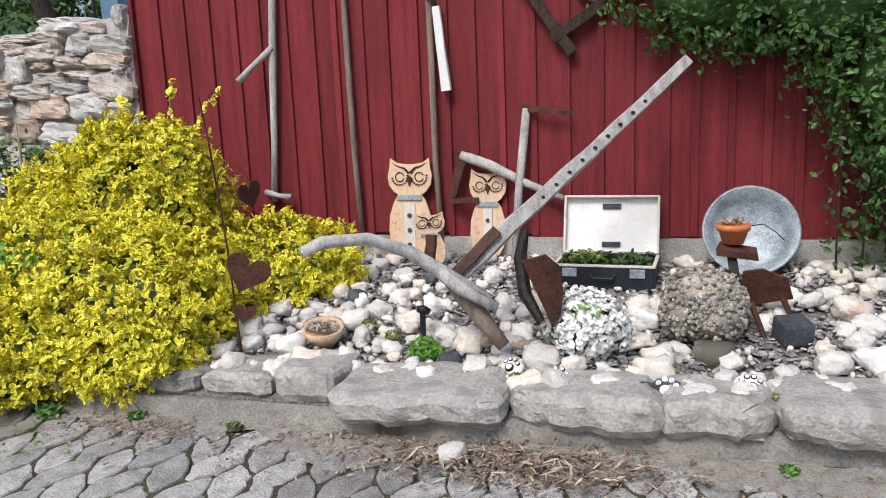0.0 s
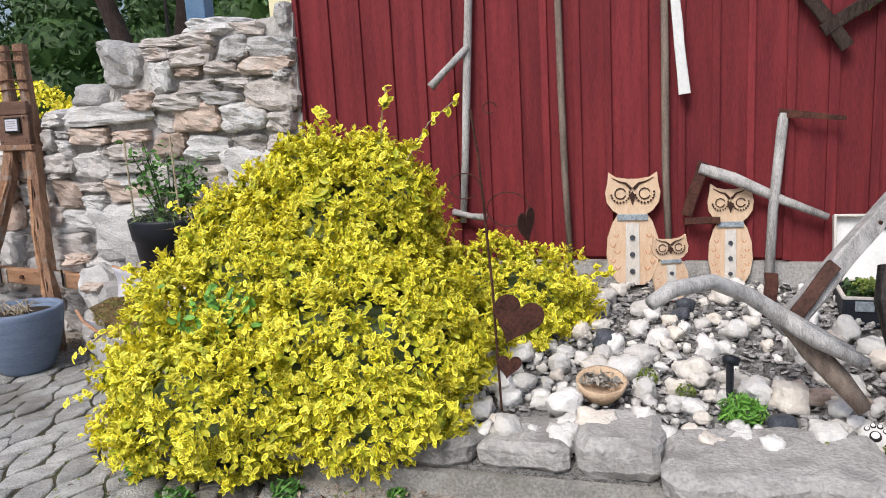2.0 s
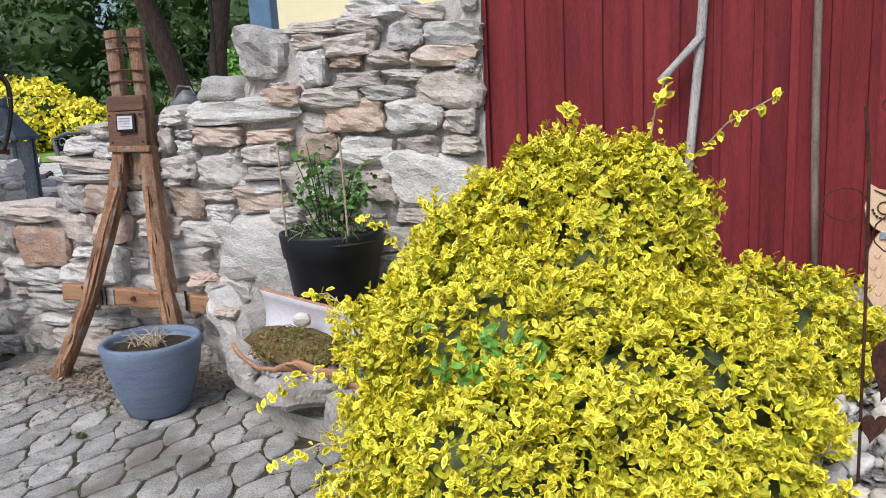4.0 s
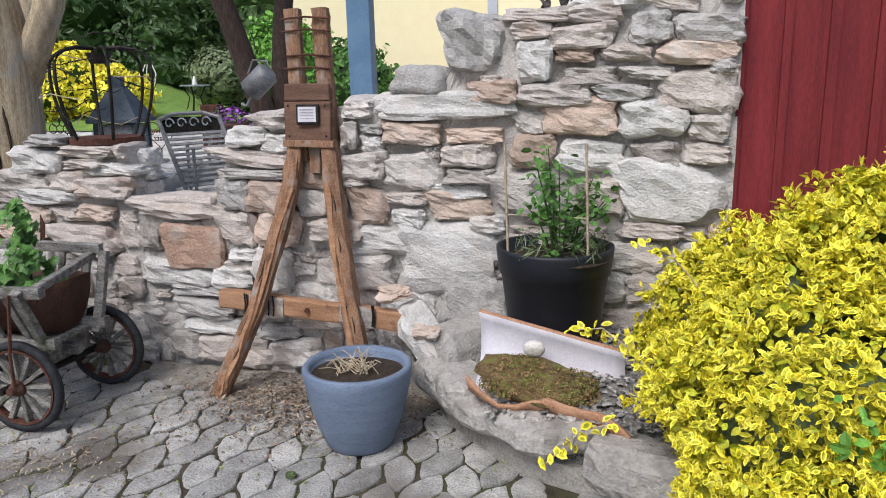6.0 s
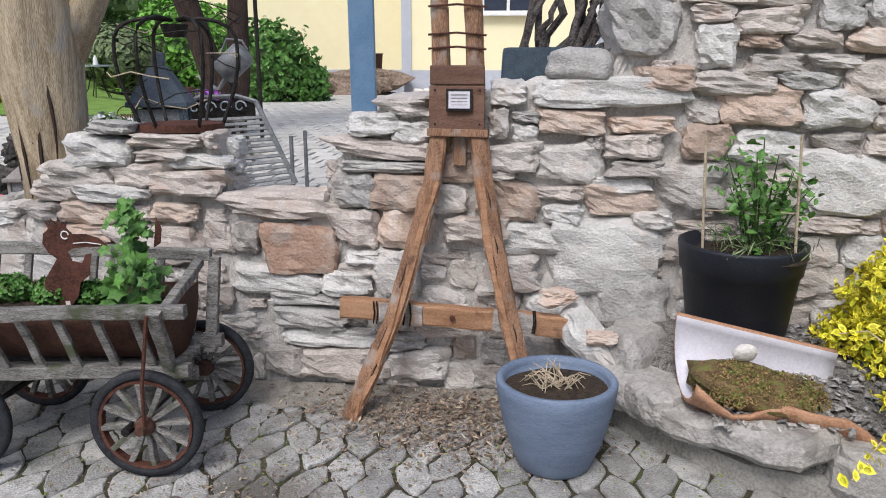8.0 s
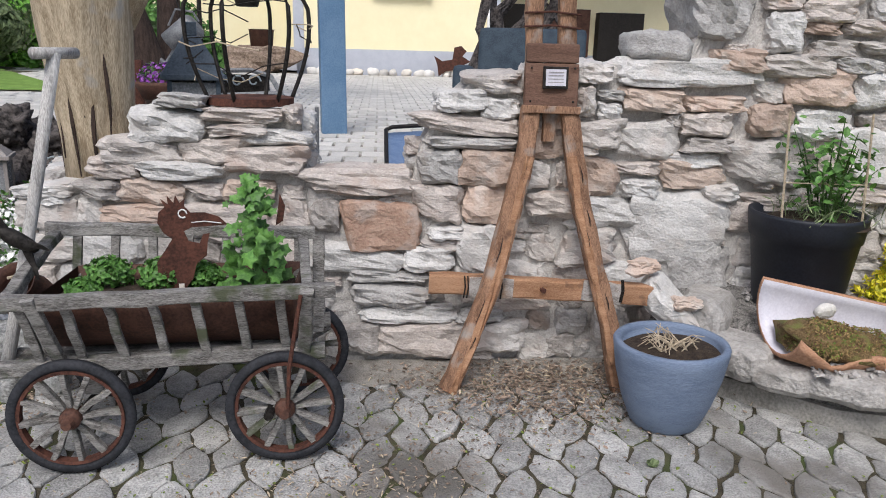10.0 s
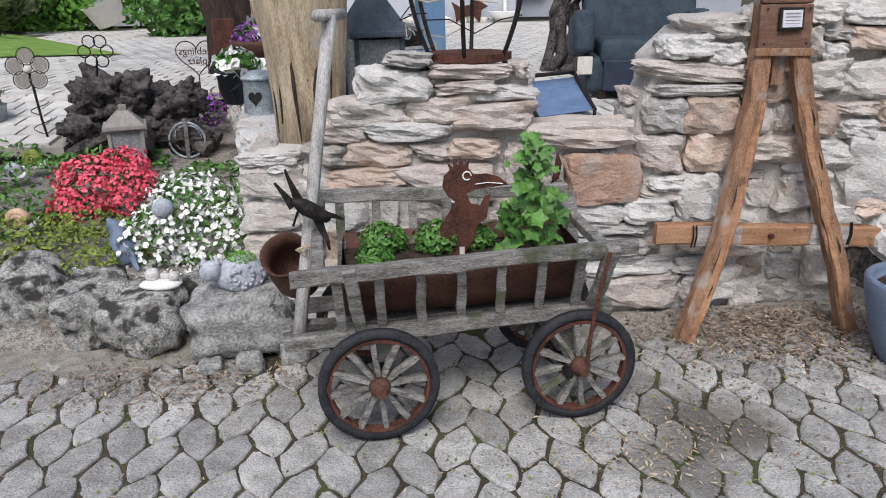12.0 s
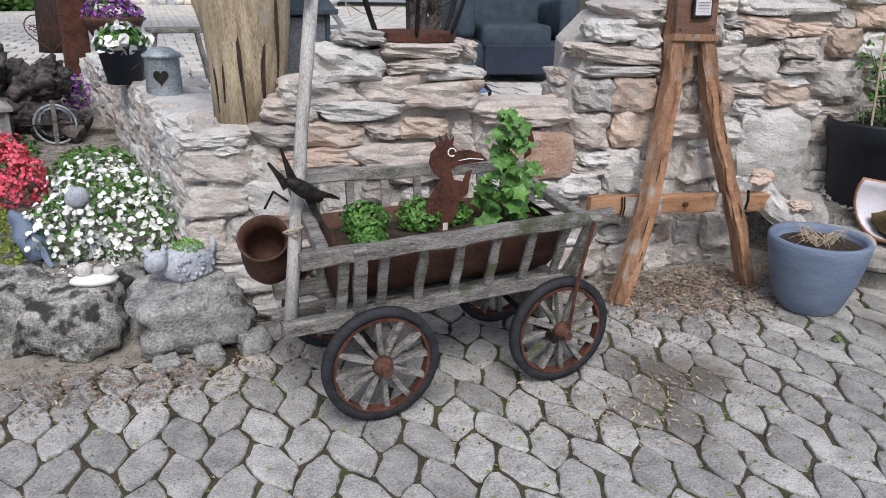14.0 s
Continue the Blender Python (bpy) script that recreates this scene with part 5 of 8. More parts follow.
part("stake", tube(B(), [(-1.44, 3.4, 0.2), (-1.44, 3.4, 0.38)], 0.014, 8), M_BLACK_POT, stub)
part("head", lathe(B(), [(0.01, 0), (0.03, 0.005), (0.034, 0.03), (0.01, 0.04)], (-1.44, 3.4, 0.37), 16, pose(0, 0, 0, -25, 10, 0).to_3x3()), M_BLACK_POT, stub, "", True)

# ---- rusty hearts on a rod ----
hearts = thing("heart_stake", "thin rusty rod with sheet-steel hearts and wire loops", "garden ornament", (-2.28, 3.2, 0.2))
part("rod", tube(B(), [(-2.29, 3.22, 0.18), (-2.3, 3.2, 0.7), (-2.32, 3.16, 1.2), (-2.34, 3.15, 1.38)], 0.005, 6), M_RUST, hearts)


def heart(c, s, turn, tilt):
    pts = []
    for k in range(28):
        u = math.tau * k / 28
        pts.append((s * 16 * math.sin(u) ** 3 / 17, s * (13 * math.cos(u) - 5 * math.cos(2 * u) - 2 * math.cos(3 * u) - math.cos(4 * u)) / 17))
    part("heart", plate(B(), pts, 0.004, pose(*c, 0, tilt, turn)), M_RUST, hearts)


heart((-2.21, 3.2, 0.59), 0.11, 28, 25)
heart((-2.255, 3.22, 0.39), 0.055, 30, 12)
heart((-2.16, 3.2, 0.95), 0.075, 75, -10)
for c, r in (((-2.27, 3.16, 1.38), 0.025), ((-2.38, 3.16, 1.1), 0.06), ((-2.22, 3.17, 1.01), 0.08)):
    part("wire_loop", tube(B(), [(c[0] + r * math.cos(u), c[1], c[2] + r * math.sin(u) * 0.8) for u in [math.tau * k / 14 for k in range(13)]], 0.0025, 5), M_RUST, hearts)

# ---- golden bush ----
bush = thing("golden_bush", "sprawling golden euonymus bush with green-centred yellow leaves", "shrub", (-3.2, 3.6, 0.1))
LOBES = [((-3.15, 3.75, 0.66), (0.43, 0.46, 0.6)), ((-3.48, 3.45, 0.42), (0.6, 0.52, 0.5)), ((-2.95, 3.25, 0.35), (0.55, 0.42, 0.42)), ((-2.5, 4.0, 0.4), (0.5, 0.36, 0.31)), ((-3.42, 2.98, 0.22), (0.5, 0.34, 0.32)),
         ((-3.74, 4.18, 0.52), (0.38, 0.26, 0.42)), ((-3.35, 3.78, 0.8), (0.42, 0.4, 0.44)), ((-2.78, 3.5, 0.36), (0.44, 0.42, 0.34)), ((-2.75, 3.05, 0.24), (0.36, 0.26, 0.24)), ((-2.96, 3.75, 0.98), (0.24, 0.25, 0.28)), ((-3.62, 3.6, 0.72), (0.3, 0.3, 0.34)), ((-3.15, 3.45, 0.62), (0.4, 0.34, 0.3)), ((-3.3, 3.7, 1.12), (0.22, 0.2, 0.17))]
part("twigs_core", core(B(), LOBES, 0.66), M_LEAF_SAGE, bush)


def sprays(tips, out, per, reach, seed):
    """Whorls of leaves round shoot tips: points, directions and normals."""
    g = np.random.default_rng(seed)
    tips, out = np.repeat(tips, per, 0), out + g.normal(0, 0.35, out.shape) + np.array((0, -0.1, 0.45))
    out = np.repeat(out / np.linalg.norm(out, axis=1)[:, None], per, 0)
    side = np.cross(out, g.normal(0, 1, out.shape))
    side /= np.linalg.norm(side, axis=1)[:, None] + 1e-9
    lift = g.uniform(0.1, 1.1, (len(tips), 1))
    along = side + out * lift
    along /= np.linalg.norm(along, axis=1)[:, None]
    return tips - out * g.uniform(0, 0.045, (len(tips), 1)) + along * reach, along, out - along * (out * along).sum(1)[:, None]


P, N = lobes_surface(LOBES, 24000, 21, 0.02, 0.24, 0.02)
C, T, N = sprays(P, N, 6, 0.018, 23)
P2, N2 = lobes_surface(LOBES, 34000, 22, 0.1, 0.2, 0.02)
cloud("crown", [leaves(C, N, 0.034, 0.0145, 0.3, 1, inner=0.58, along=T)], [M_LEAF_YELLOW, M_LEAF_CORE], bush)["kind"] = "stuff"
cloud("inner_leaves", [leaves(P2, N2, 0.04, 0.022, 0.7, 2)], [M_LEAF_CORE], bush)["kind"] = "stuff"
sh = random.Random(9)
SHOOTS = [((-2.84, 3.74, 1.13), (-2.5, 3.55, 1.43)), ((-2.95, 3.75, 1.2), (-2.88, 3.7, 1.5)), ((-3.2, 3.8, 1.2), (-3.26, 3.75, 1.42)), ((-4.2, 3.4, 0.4), (-4.42, 3.25, 0.3)), ((-3.8, 2.95, 0.2), (-4.05, 2.85, 0.1)), ((-3.5, 2.8, 0.15), (-3.6, 2.66, 0.05)), ((-4.15, 3.6, 0.6), (-4.38, 3.62, 0.66)), ((-3.9, 3.7, 0.8), (-4.15, 3.75, 0.98)), ((-2.1, 4.05, 0.5), (-1.93, 3.95, 0.6)), ((-3.9, 3.1, 0.25), (-4.25, 3.0, 0.18))]
for p, q in SHOOTS:
    p, q = Vector(p), Vector(q)
    mid = p.lerp(q, 0.5) + Vector((0, 0, 0.05))
    part("shoot", tube(B(), [p, mid, q], [0.004, 0.003, 0.002], 5), M_STRAW, bush)
    S = np.array([p.lerp(mid, f * 2) if f < 0.5 else mid.lerp(q, f * 2 - 1) for f in [k / 22 for k in range(23)]]) + np.random.default_rng(4).normal(0, 0.016, (23, 3))
    cloud("shoot_leaves", [leaves(S, np.tile((0, -0.6, 0.6), (23, 1)), 0.042, 0.023, 0.6, int(abs(p.x) * 100), inner=0.55)], [M_LEAF_YELLOW, M_LEAF_CORE], bush)
w = np.random.default_rng(12)
P = np.array((-3.42, 3.0, 0.62)) + w.normal(0, 1, (90, 3)) * (0.08, 0.03, 0.06)
cloud("wild_leaves", [leaves(P, np.tile((0, -0.8, 0.6), (90, 1)), 0.05, 0.026, 0.6, 3)], [M_LEAF_BRIGHT], bush, "green weed growing through")


# ---- easel of old beams ----
easel = thing("easel", "tall easel of weathered larch beams with a crossbar and small sign", "easel", (-5.8, 4.2, 0))
L_LEG = [(-6.245, 4.13, 0.0), (-6.2, 4.15, 0.11), (-6.062, 4.234, 0.444), (-5.955, 4.322, 0.818), (-5.889, 4.383, 1.077), (-5.866, 4.43, 1.3)]
R_LEG = [(-5.43, 4.13, 0.0), (-5.481, 4.2, 0.301), (-5.55, 4.262, 0.563), (-5.61, 4.323, 0.823), (-5.656, 4.384, 1.081), (-5.69, 4.43, 1.3)]


def crooked(path, w, d, off=0.0, wob=0.006, seed=1):
    """A hewn leg that follows a crooked line, with waney edges."""
    g = random.Random(seed)
    bm, rings = B(), []
    pts = []
    for p, q in zip(path, path[1:]):
        pts += [Vector(p).lerp(Vector(q), k / 3) for k in range(3)]
    pts.append(Vector(path[-1]))
    for i, c in enumerate(pts):
        z = (pts[min(i + 1, len(pts) - 1)] - pts[max(i - 1, 0)]).normalized()
        x = z.cross(Vector((0, 1, 0))).normalized()
        y = x.cross(z)
        c = c + y * off
        rings.append([bm.verts.new(c + x * (a * w / 2 + g.uniform(-wob, wob)) + y * (b * d / 2 + g.uniform(-wob, wob))) for a, b in ((-1, -0.7), (-0.7, -1), (0.0, -1.08), (0.75, -1), (1, -0.7), (1, 0.8), (0.8, 1), (-0.8, 1), (-1, 0.8))])
    n = len(rings[0])
    for r, q in zip(rings, rings[1:]):
        for i in range(n):
            bm.faces.new((r[i], r[(i + 1) % n], q[(i + 1) % n], q[i]))
    bm.faces.new(rings[0][::-1])
    bm.faces.new(rings[-1])
    return bm


for path, sd in ((L_LEG, 3), (R_LEG, 8)):
    leg = part("leg", crooked(path, 0.082, 0.075, seed=sd), M_BEAM, easel)
    part("sapwood_strip", crooked([(x + (0.014 if sd == 3 else -0.02), y - 0.041, z) for x, y, z in path[:-1]], 0.03, 0.012, 0, 0.008, sd + 1), M_BAR_NEW, leg, "paler sapwood edge")
    for k in range(5):
        a, b = Vector(path[1 + k % 3]), Vector(path[2 + k % 3])
        c = a.lerp(b, 0.3 + 0.12 * k) + Vector((0.012 * (-1) ** k, -0.044, 0))
        part("crack", tube(B(), [c, c.lerp(c + (b - a) * 0.25, 0.5) + Vector((0.004, 0, 0)), c + (b - a) * 0.3], [0.002, 0.004, 0.001], 5), M_BARK, leg)
for x0, x1, sd in ((-5.857, -5.868, 5), (-5.702, -5.716, 6)):
    part("post", crooked([(x0, 4.46, 1.2), (x0, 4.46, 1.5), (x1, 4.47, 1.83), (x1 - 0.005, 4.475, 1.95)], 0.078, 0.06, 0, 0.004, sd), M_BEAM, easel)
part("tongue", beam(B(), (-5.775, 4.44, 1.14), (-5.775, 4.46, 1.5), 0.06, 0.04, 4, 0.004), M_BEAM, easel)
for zz in (1.66, 1.72, 1.84, 1.9):
    part("binding", tube(B(), [(-5.915, 4.43, zz), (-5.785, 4.425, zz + 0.008), (-5.655, 4.43, zz - 0.004)], 0.005, 6), M_RUST, easel)
hb = part("head_board", box(B(), (-5.782, 4.398, 1.4), (0.25, 0.028, 0.2), (-4, 0, 0), 0.006), M_BOARD, easel, "dark brown head board")
for c in ((-5.88, 4.378, 1.48), (-5.68, 4.378, 1.48), (-5.88, 4.378, 1.33), (-5.68, 4.378, 1.33), (-5.8, 4.378, 1.48)):
    bm = B()
    bmesh.ops.create_icosphere(bm, subdivisions=1, radius=0.006, matrix=Matrix.Translation(c))
    part("nail", bm, M_IRON, hb)
part("cleat", box(B(), (-5.779, 4.385, 1.292), (0.275, 0.032, 0.035), (0, 1, 0), 0.005), M_BEAM, easel)
part("cleat", box(B(), (-5.782, 4.405, 1.545), (0.245, 0.03, 0.085), (-4, 0, 0), 0.008), M_BOARD, easel)
sg = part("sign_frame", box(B(), (-5.77, 4.37, 1.437), (0.118, 0.014, 0.1), (-4, 0, 3), 0.003), M_IRON, easel, "small dark-framed sign")
part("sign_face", box(B(), (-5.77, 4.361, 1.438), (0.094, 0.006, 0.074), (-4, 0, 3)), M_LILAC, sg)
for k in range(4):
    part("text_bar", box(B(), (-5.77, 4.357, 1.462 - 0.015 * k), (0.072, 0.002, 0.003), (-4, 0, 3)), M_CONCRETE, sg)


def bar_y(x):
    """Front face of the crossbar, which runs slightly askew behind the legs."""
    return 4.332 - 0.094 * (x + 6.33)


bar = part("crossbar", beam(B(), (-6.33, 4.36, 0.463), (-5.262, 4.26, 0.431), 0.1, 0.055, 10, 0.004, 1.0, up=(0, 1, 0)), M_BAR_NEW, easel, "thick crossbar of orange larch")
for x0, x1 in ((-6.14, -5.93), (-5.6, -5.41)):
    part("weathered_face", beam(B(), (x0, bar_y(x0), 0.456), (x1, bar_y(x1), 0.449 if x0 < -6 else 0.437), 0.097, 0.012, 6, 0.003, up=(0, 1, 0)), M_BAR, bar, "silver weathered patch")
bm = B()
bmesh.ops.create_cone(bm, cap_ends=True, segments=12, radius1=0.013, radius2=0.013, depth=0.03, matrix=pose(-5.79, bar_y(-5.79) - 0.003, 0.449, 90, 0, 10))
part("bolt", bm, M_RUST, bar)
for x in (-6.165, -6.15, -6.02, -5.99, -5.5, -5.42, -5.412):
    y = bar_y(x) - 0.009
    part("wire_binding", tube(B(), [(x, y, 0.51), (x + 0.005, y - 0.003, 0.455), (x - 0.002, y, 0.4)], 0.004, 5), M_IRON, bar)

# ---- blue pot ----
bp = thing("blue_planter", "large blue-grey glazed planter with dry stalks on the paving", "planter", (-5.33, 3.8, 0))
part("pot", lathe(B(), [(0.02, 0.0), (0.13, 0.0), (0.15, 0.02), (0.19, 0.12), (0.222, 0.24), (0.238, 0.33), (0.243, 0.37), (0.235, 0.382), (0.215, 0.38), (0.208, 0.36), (0.205, 0.33), (0.02, 0.33)], (-5.33, 3.8, 0.0), 56, None, 0.006), M_BLUE_POT, bp, "", True)
part("soil", lathe(B(), [(0.004, 0.0), (0.2, 0.0), (0.203, 0.008), (0.1, 0.016), (0.004, 0.018)], (-5.33, 3.8, 0.33), 30, None, 0.1), M_EARTH, bp)
rs = random.Random(2)
for k in range(34):
    u, l = rs.uniform(0, 6.28), rs.uniform(0.04, 0.15)
    c = Vector((-5.33 + rs.uniform(-0.06, 0.06), 3.8 + rs.uniform(-0.05, 0.05), 0.345))
    part("dry_stalk", tube(B(), [c, c + Vector((l * 0.6 * math.cos(u), l * 0.6 * math.sin(u), 0.03 + rs.uniform(0, 0.04))), c + Vector((l * math.cos(u), l * math.sin(u), rs.uniform(0.0, 0.08)))], [0.003, 0.0025, 0.0015], 5), M_STRAW, bp)

# ---- black pot with a rose ----
kp = thing("black_planter", "big black plastic planter with a young rose between canes", "planter", (-4.49, 4.2, 0.36))
part("pot", lathe(B(), [(0.02, 0.0), (0.195, 0.0), (0.2, 0.02), (0.245, 0.36), (0.255, 0.365), (0.268, 0.47), (0.268, 0.485), (0.25, 0.485), (0.24, 0.44), (0.02, 0.43)], (-4.525, 4.27, 0.36), 56), M_BLACK_POT, kp, "", True)
part("soil", lathe(B(), [(0.004, 0.0), (0.24, 0.0), (0.22, 0.01), (0.004, 0.02)], (-4.5, 4.24, 0.8), 30, None, 0.1), M_EARTH, kp)
for x, y in ((-4.72, 4.15), (-4.36, 4.1)):
    part("cane", tube(B(), [(x, y, 0.8), (x - 0.02, y + 0.02, 1.32)], 0.006, 6), M_STRAW, kp)
part("cane", tube(B(), [(-4.72, 4.16, 1.0), (-4.36, 4.12, 1.0)], 0.003, 5), M_STRAW, kp)
rl = np.random.default_rng(31)
pts = []
for k in range(15):
    u, l = rs.uniform(0, 6.28), rs.uniform(0.06, 0.2)
    h = rs.uniform(0.25, 0.52)
    c = Vector((-4.49 + 0.05 * math.cos(u), 4.2 + 0.05 * math.sin(u), 0.81))
    e = c + Vector((l * math.cos(u), l * math.sin(u) * 0.8, h))
    mid = c.lerp(e, 0.5) + Vector((0, 0, 0.04))
    part("stem", tube(B(), [c, mid, e], [0.005, 0.004, 0.002], 5), M_LEAF_DARK, kp)
    for j in range(26):
        f = rs.random() ** 0.7
        p = c.lerp(mid, f * 2) if f < 0.5 else mid.lerp(e, f * 2 - 1)
        pts.append(p + Vector(rl.normal(0, 0.035, 3)))
pts = np.array(pts)
cloud("rose_leaves", [leaves(pts, np.tile((0, -0.3, 1), (len(pts), 1)), 0.042, 0.024, 0.6, 3)], [M_LEAF_MID], kp)
P = np.array([(-4.49 + rl.uniform(-0.2, 0.2), 4.2 + rl.uniform(-0.2, 0.2), 0.84 + rl.uniform(0, 0.06)) for _ in range(260)])
cloud("dry_grass", [leaves(P, np.tile((1, 0, 0.3), (260, 1)), 0.06, 0.005, 1.0, 4)], [M_LEAF_SAGE], kp)

# ---- broken ridge tile with moss ----
tile = thing("ridge_tile", "broken half-round clay tile, pale inside, filled with moss", "roof tile", (-4.5, 3.95, 0.22))
bm = B()
rows = []
for k in range(15):
    f = k / 14
    u = radians(125 - 195 * f)       # from the high back edge round the belly to the low front lip
    row = []
    for j in range(11):
        g = j / 10
        x = -4.83 + 0.64 * g
        cut = 0.05 * noise.noise((g * 4, 1, 0)) * max(0, f - 0.7) / 0.3
        tw = -0.1 * g
        lean = -0.085 * max(0.0, math.sin(g * 2.4 * math.pi - 0.2)) * max(0, f - 0.7) / 0.3
        for r in (0.2, 0.182):
            row.append((x + 0.02 * f + 0.12 * g * max(0, f - 0.6), 3.88 + tw * 0.4 + (r + cut) * math.sin(u), 0.475 - 0.13 * g - r * math.cos(u) + lean))
    rows.append(row)
vv = [[bm.verts.new(p) for p in row] for row in rows]
for a, b in zip(vv, vv[1:]):
    for j in range(10):
        o, i = 2 * j, 2 * j + 1
        bm.faces.new((a[o], a[o + 2], b[o + 2], b[o])).material_index = 0
        bm.faces.new((a[i], b[i], b[i + 2], a[i + 2])).material_index = 1
for row in (vv[0], vv[-1]):
    for j in range(10):
        bm.faces.new((row[2 * j], row[2 * j + 2], row[2 * j + 3], row[2 * j + 1]))
for e in (0, 20):
    for a, b in zip(vv, vv[1:]):
        bm.faces.new((a[e], a[e + 1], b[e + 1], b[e]))
part("shell", bm, [M_TERRACOTTA, M_LILAC], tile, "", True)
bm = rock(61, 4, 0.2, power=2.2)
bmesh.ops.transform(bm, matrix=pose(-4.54, 3.86, 0.33, 0, 12, -4) @ Matrix.Diagonal((0.54, 0.33, 0.19, 1)), verts=bm.verts)
part("moss_mound", bm, M_MOUND, tile, "brown-green moss", True)
P, N = lobes_surface([((-4.62, 3.85, 0.35), (0.16, 0.15, 0.085)), ((-4.44, 3.84, 0.315), (0.16, 0.15, 0.085))], 7000, 6, 0.0, 0.12, 0.31)
cloud("moss", [leaves(P[::4], N[::4], 0.013, 0.005, 0.8, 2)], [M_MOSS], tile, "", "stuff")
P = np.concatenate([P[1::4], P[2::4], P[3::4]])
N = np.concatenate([N[1::4], N[2::4], N[3::4]])
cloud("dry_moss", [leaves(P, N, 0.014, 0.005, 0.8, 3)], [M_DRY_MOSS], tile, "", "stuff")
bm = rock(62, 3, 0.1, power=2.4)
bmesh.ops.transform(bm, matrix=pose(-4.57, 3.95, 0.455, 20, 0, 0) @ Matrix.Diagonal((0.1, 0.05, 0.08, 1)), verts=bm.verts)
tagged(part("shell_stone", bm, M_PEBBLE, None, "", True), "pale fluted shell standing in the mossy tile", "shell")
lean_rock = slab_block(0.4, 0.17, 0.13, 31)
bmesh.ops.transform(lean_rock, matrix=pose(-5.15, 4.25, 0.36, 10, 42, -28), verts=lean_rock.verts)
solo("leaning_rock", lean_rock, M_PALE_STONE, "pale weathered rock leaning against the wall foot", "rock")
for x, y, z, s in ((-5.3, 4.27, 0.565, 0.08), (-5.14, 4.17, 0.43, 0.075)):
    bm = rock(int(s * 640), 8, 0.45, power=2.2)
    bmesh.ops.transform(bm, matrix=pose(x, y, z, 10, 0, 0) @ Matrix.Diagonal((s * 1.7, s * 1.2, s * 0.8, 1)), verts=bm.verts)
    tagged(part("fossil_stone", bm, M_RUST_STONE, None, "", False), "knobbly pale fossil stone on the leaning corner rock", "stone")

# ---- handcart ----
cart = thing("hand_cart", "weathered grey wooden handcart planted with herbs", "cart", (-7.35, 3.75, 0))


def near(x, z):
    """The near ladder side: a plane that leans outwards."""
    f = (x + 7.9) / 1.1
    return (x, 3.57 + 0.09 * f - (z - 0.4) * 0.42, z)


def far_side(x, z):
    f = (x + 7.9) / 1.1
    return (x, 3.9 + 0.09 * f + (z - 0.4) * 0.3, z)


part("top_rail", beam(B(), near(-7.97, 0.665), near(-6.73, 0.69), 0.05, 0.045, 9, 0.004), M_CART_WOOD, cart)
part("bottom_rail", beam(B(), near(-8.02, 0.37), near(-6.78, 0.41), 0.055, 0.05, 9, 0.004), M_CART_WOOD, cart)
part("top_rail", beam(B(), far_side(-7.93, 0.8), far_side(-6.85, 0.77), 0.05, 0.04, 9, 0.004), M_CART_WOOD, cart)
part("bottom_rail", beam(B(), far_side(-8.0, 0.38), far_side(-6.78, 0.41), 0.055, 0.05, 9, 0.004), M_CART_WOOD, cart)
for k in range(7):
    x = -7.81 + 0.148 * k
    part("slat", beam(B(), near(x, 0.41), near(x - 0.012, 0.66), 0.034, 0.018, 4, 0.003), M_CART_WOOD, cart)
    part("slat", beam(B(), far_side(x, 0.41), far_side(x, 0.78), 0.034, 0.018, 4, 0.003), M_CART_WOOD, cart)
part("stake", beam(B(), near(-7.74, 0.36), (-7.77, 3.44, 0.69), 0.045, 0.03, 4, 0.003), M_CART_WOOD, cart)
part("stake", beam(B(), near(-6.86, 0.36), (-6.83, 3.5, 0.7), 0.05, 0.035, 4, 0.003), M_CART_WOOD, cart)
part("stake", beam(B(), far_side(-6.83, 0.36), far_side(-6.83, 0.76), 0.05, 0.035, 4, 0.003), M_CART_WOOD, cart)
part("end_rail", beam(B(), near(-6.83, 0.665), far_side(-6.9, 0.74), 0.04, 0.04, 5, 0.003, up=(0, 0, 1)), M_CART_WOOD, cart)
part("end_rail", beam(B(), near(-7.88, 0.645), far_side(-7.89, 0.78), 0.045, 0.045, 5, 0.003, up=(0, 0, 1)), M_CART_WOOD, cart)
for k in range(3):
    part("floor_board", box(B(), (-7.35, 3.68 + 0.11 * k, 0.375), (0.98, 0.1, 0.025), (0, -1.5, 4.6), 0.004), M_CART_WOOD, cart)
for x in (-7.66, -6.97):
    part("bolster", box(B(), (x, 3.83, 0.3), (0.07, 0.44, 0.1), (0, 0, 3), 0.008), M_CART_WOOD, cart)
    part("axle", tube(B(), [(x - 0.01, 3.48, 0.215), (x, 4.12, 0.215)], 0.018, 8), M_IRON, cart)
part("reach_pole", beam(B(), (-8.0, 3.8, 0.32), (-6.85, 3.86, 0.31), 0.05, 0.05, 4, 0.004, up=(0, 0, 1)), M_CART_WOOD, cart)
part("stay", tube(B(), [(-6.85, 3.48, 0.69), (-6.88, 3.49, 0.52), (-6.9, 3.49, 0.4), (-6.91, 3.5, 0.22)], 0.008, 6), M_RUST, cart, "rusty iron stay")


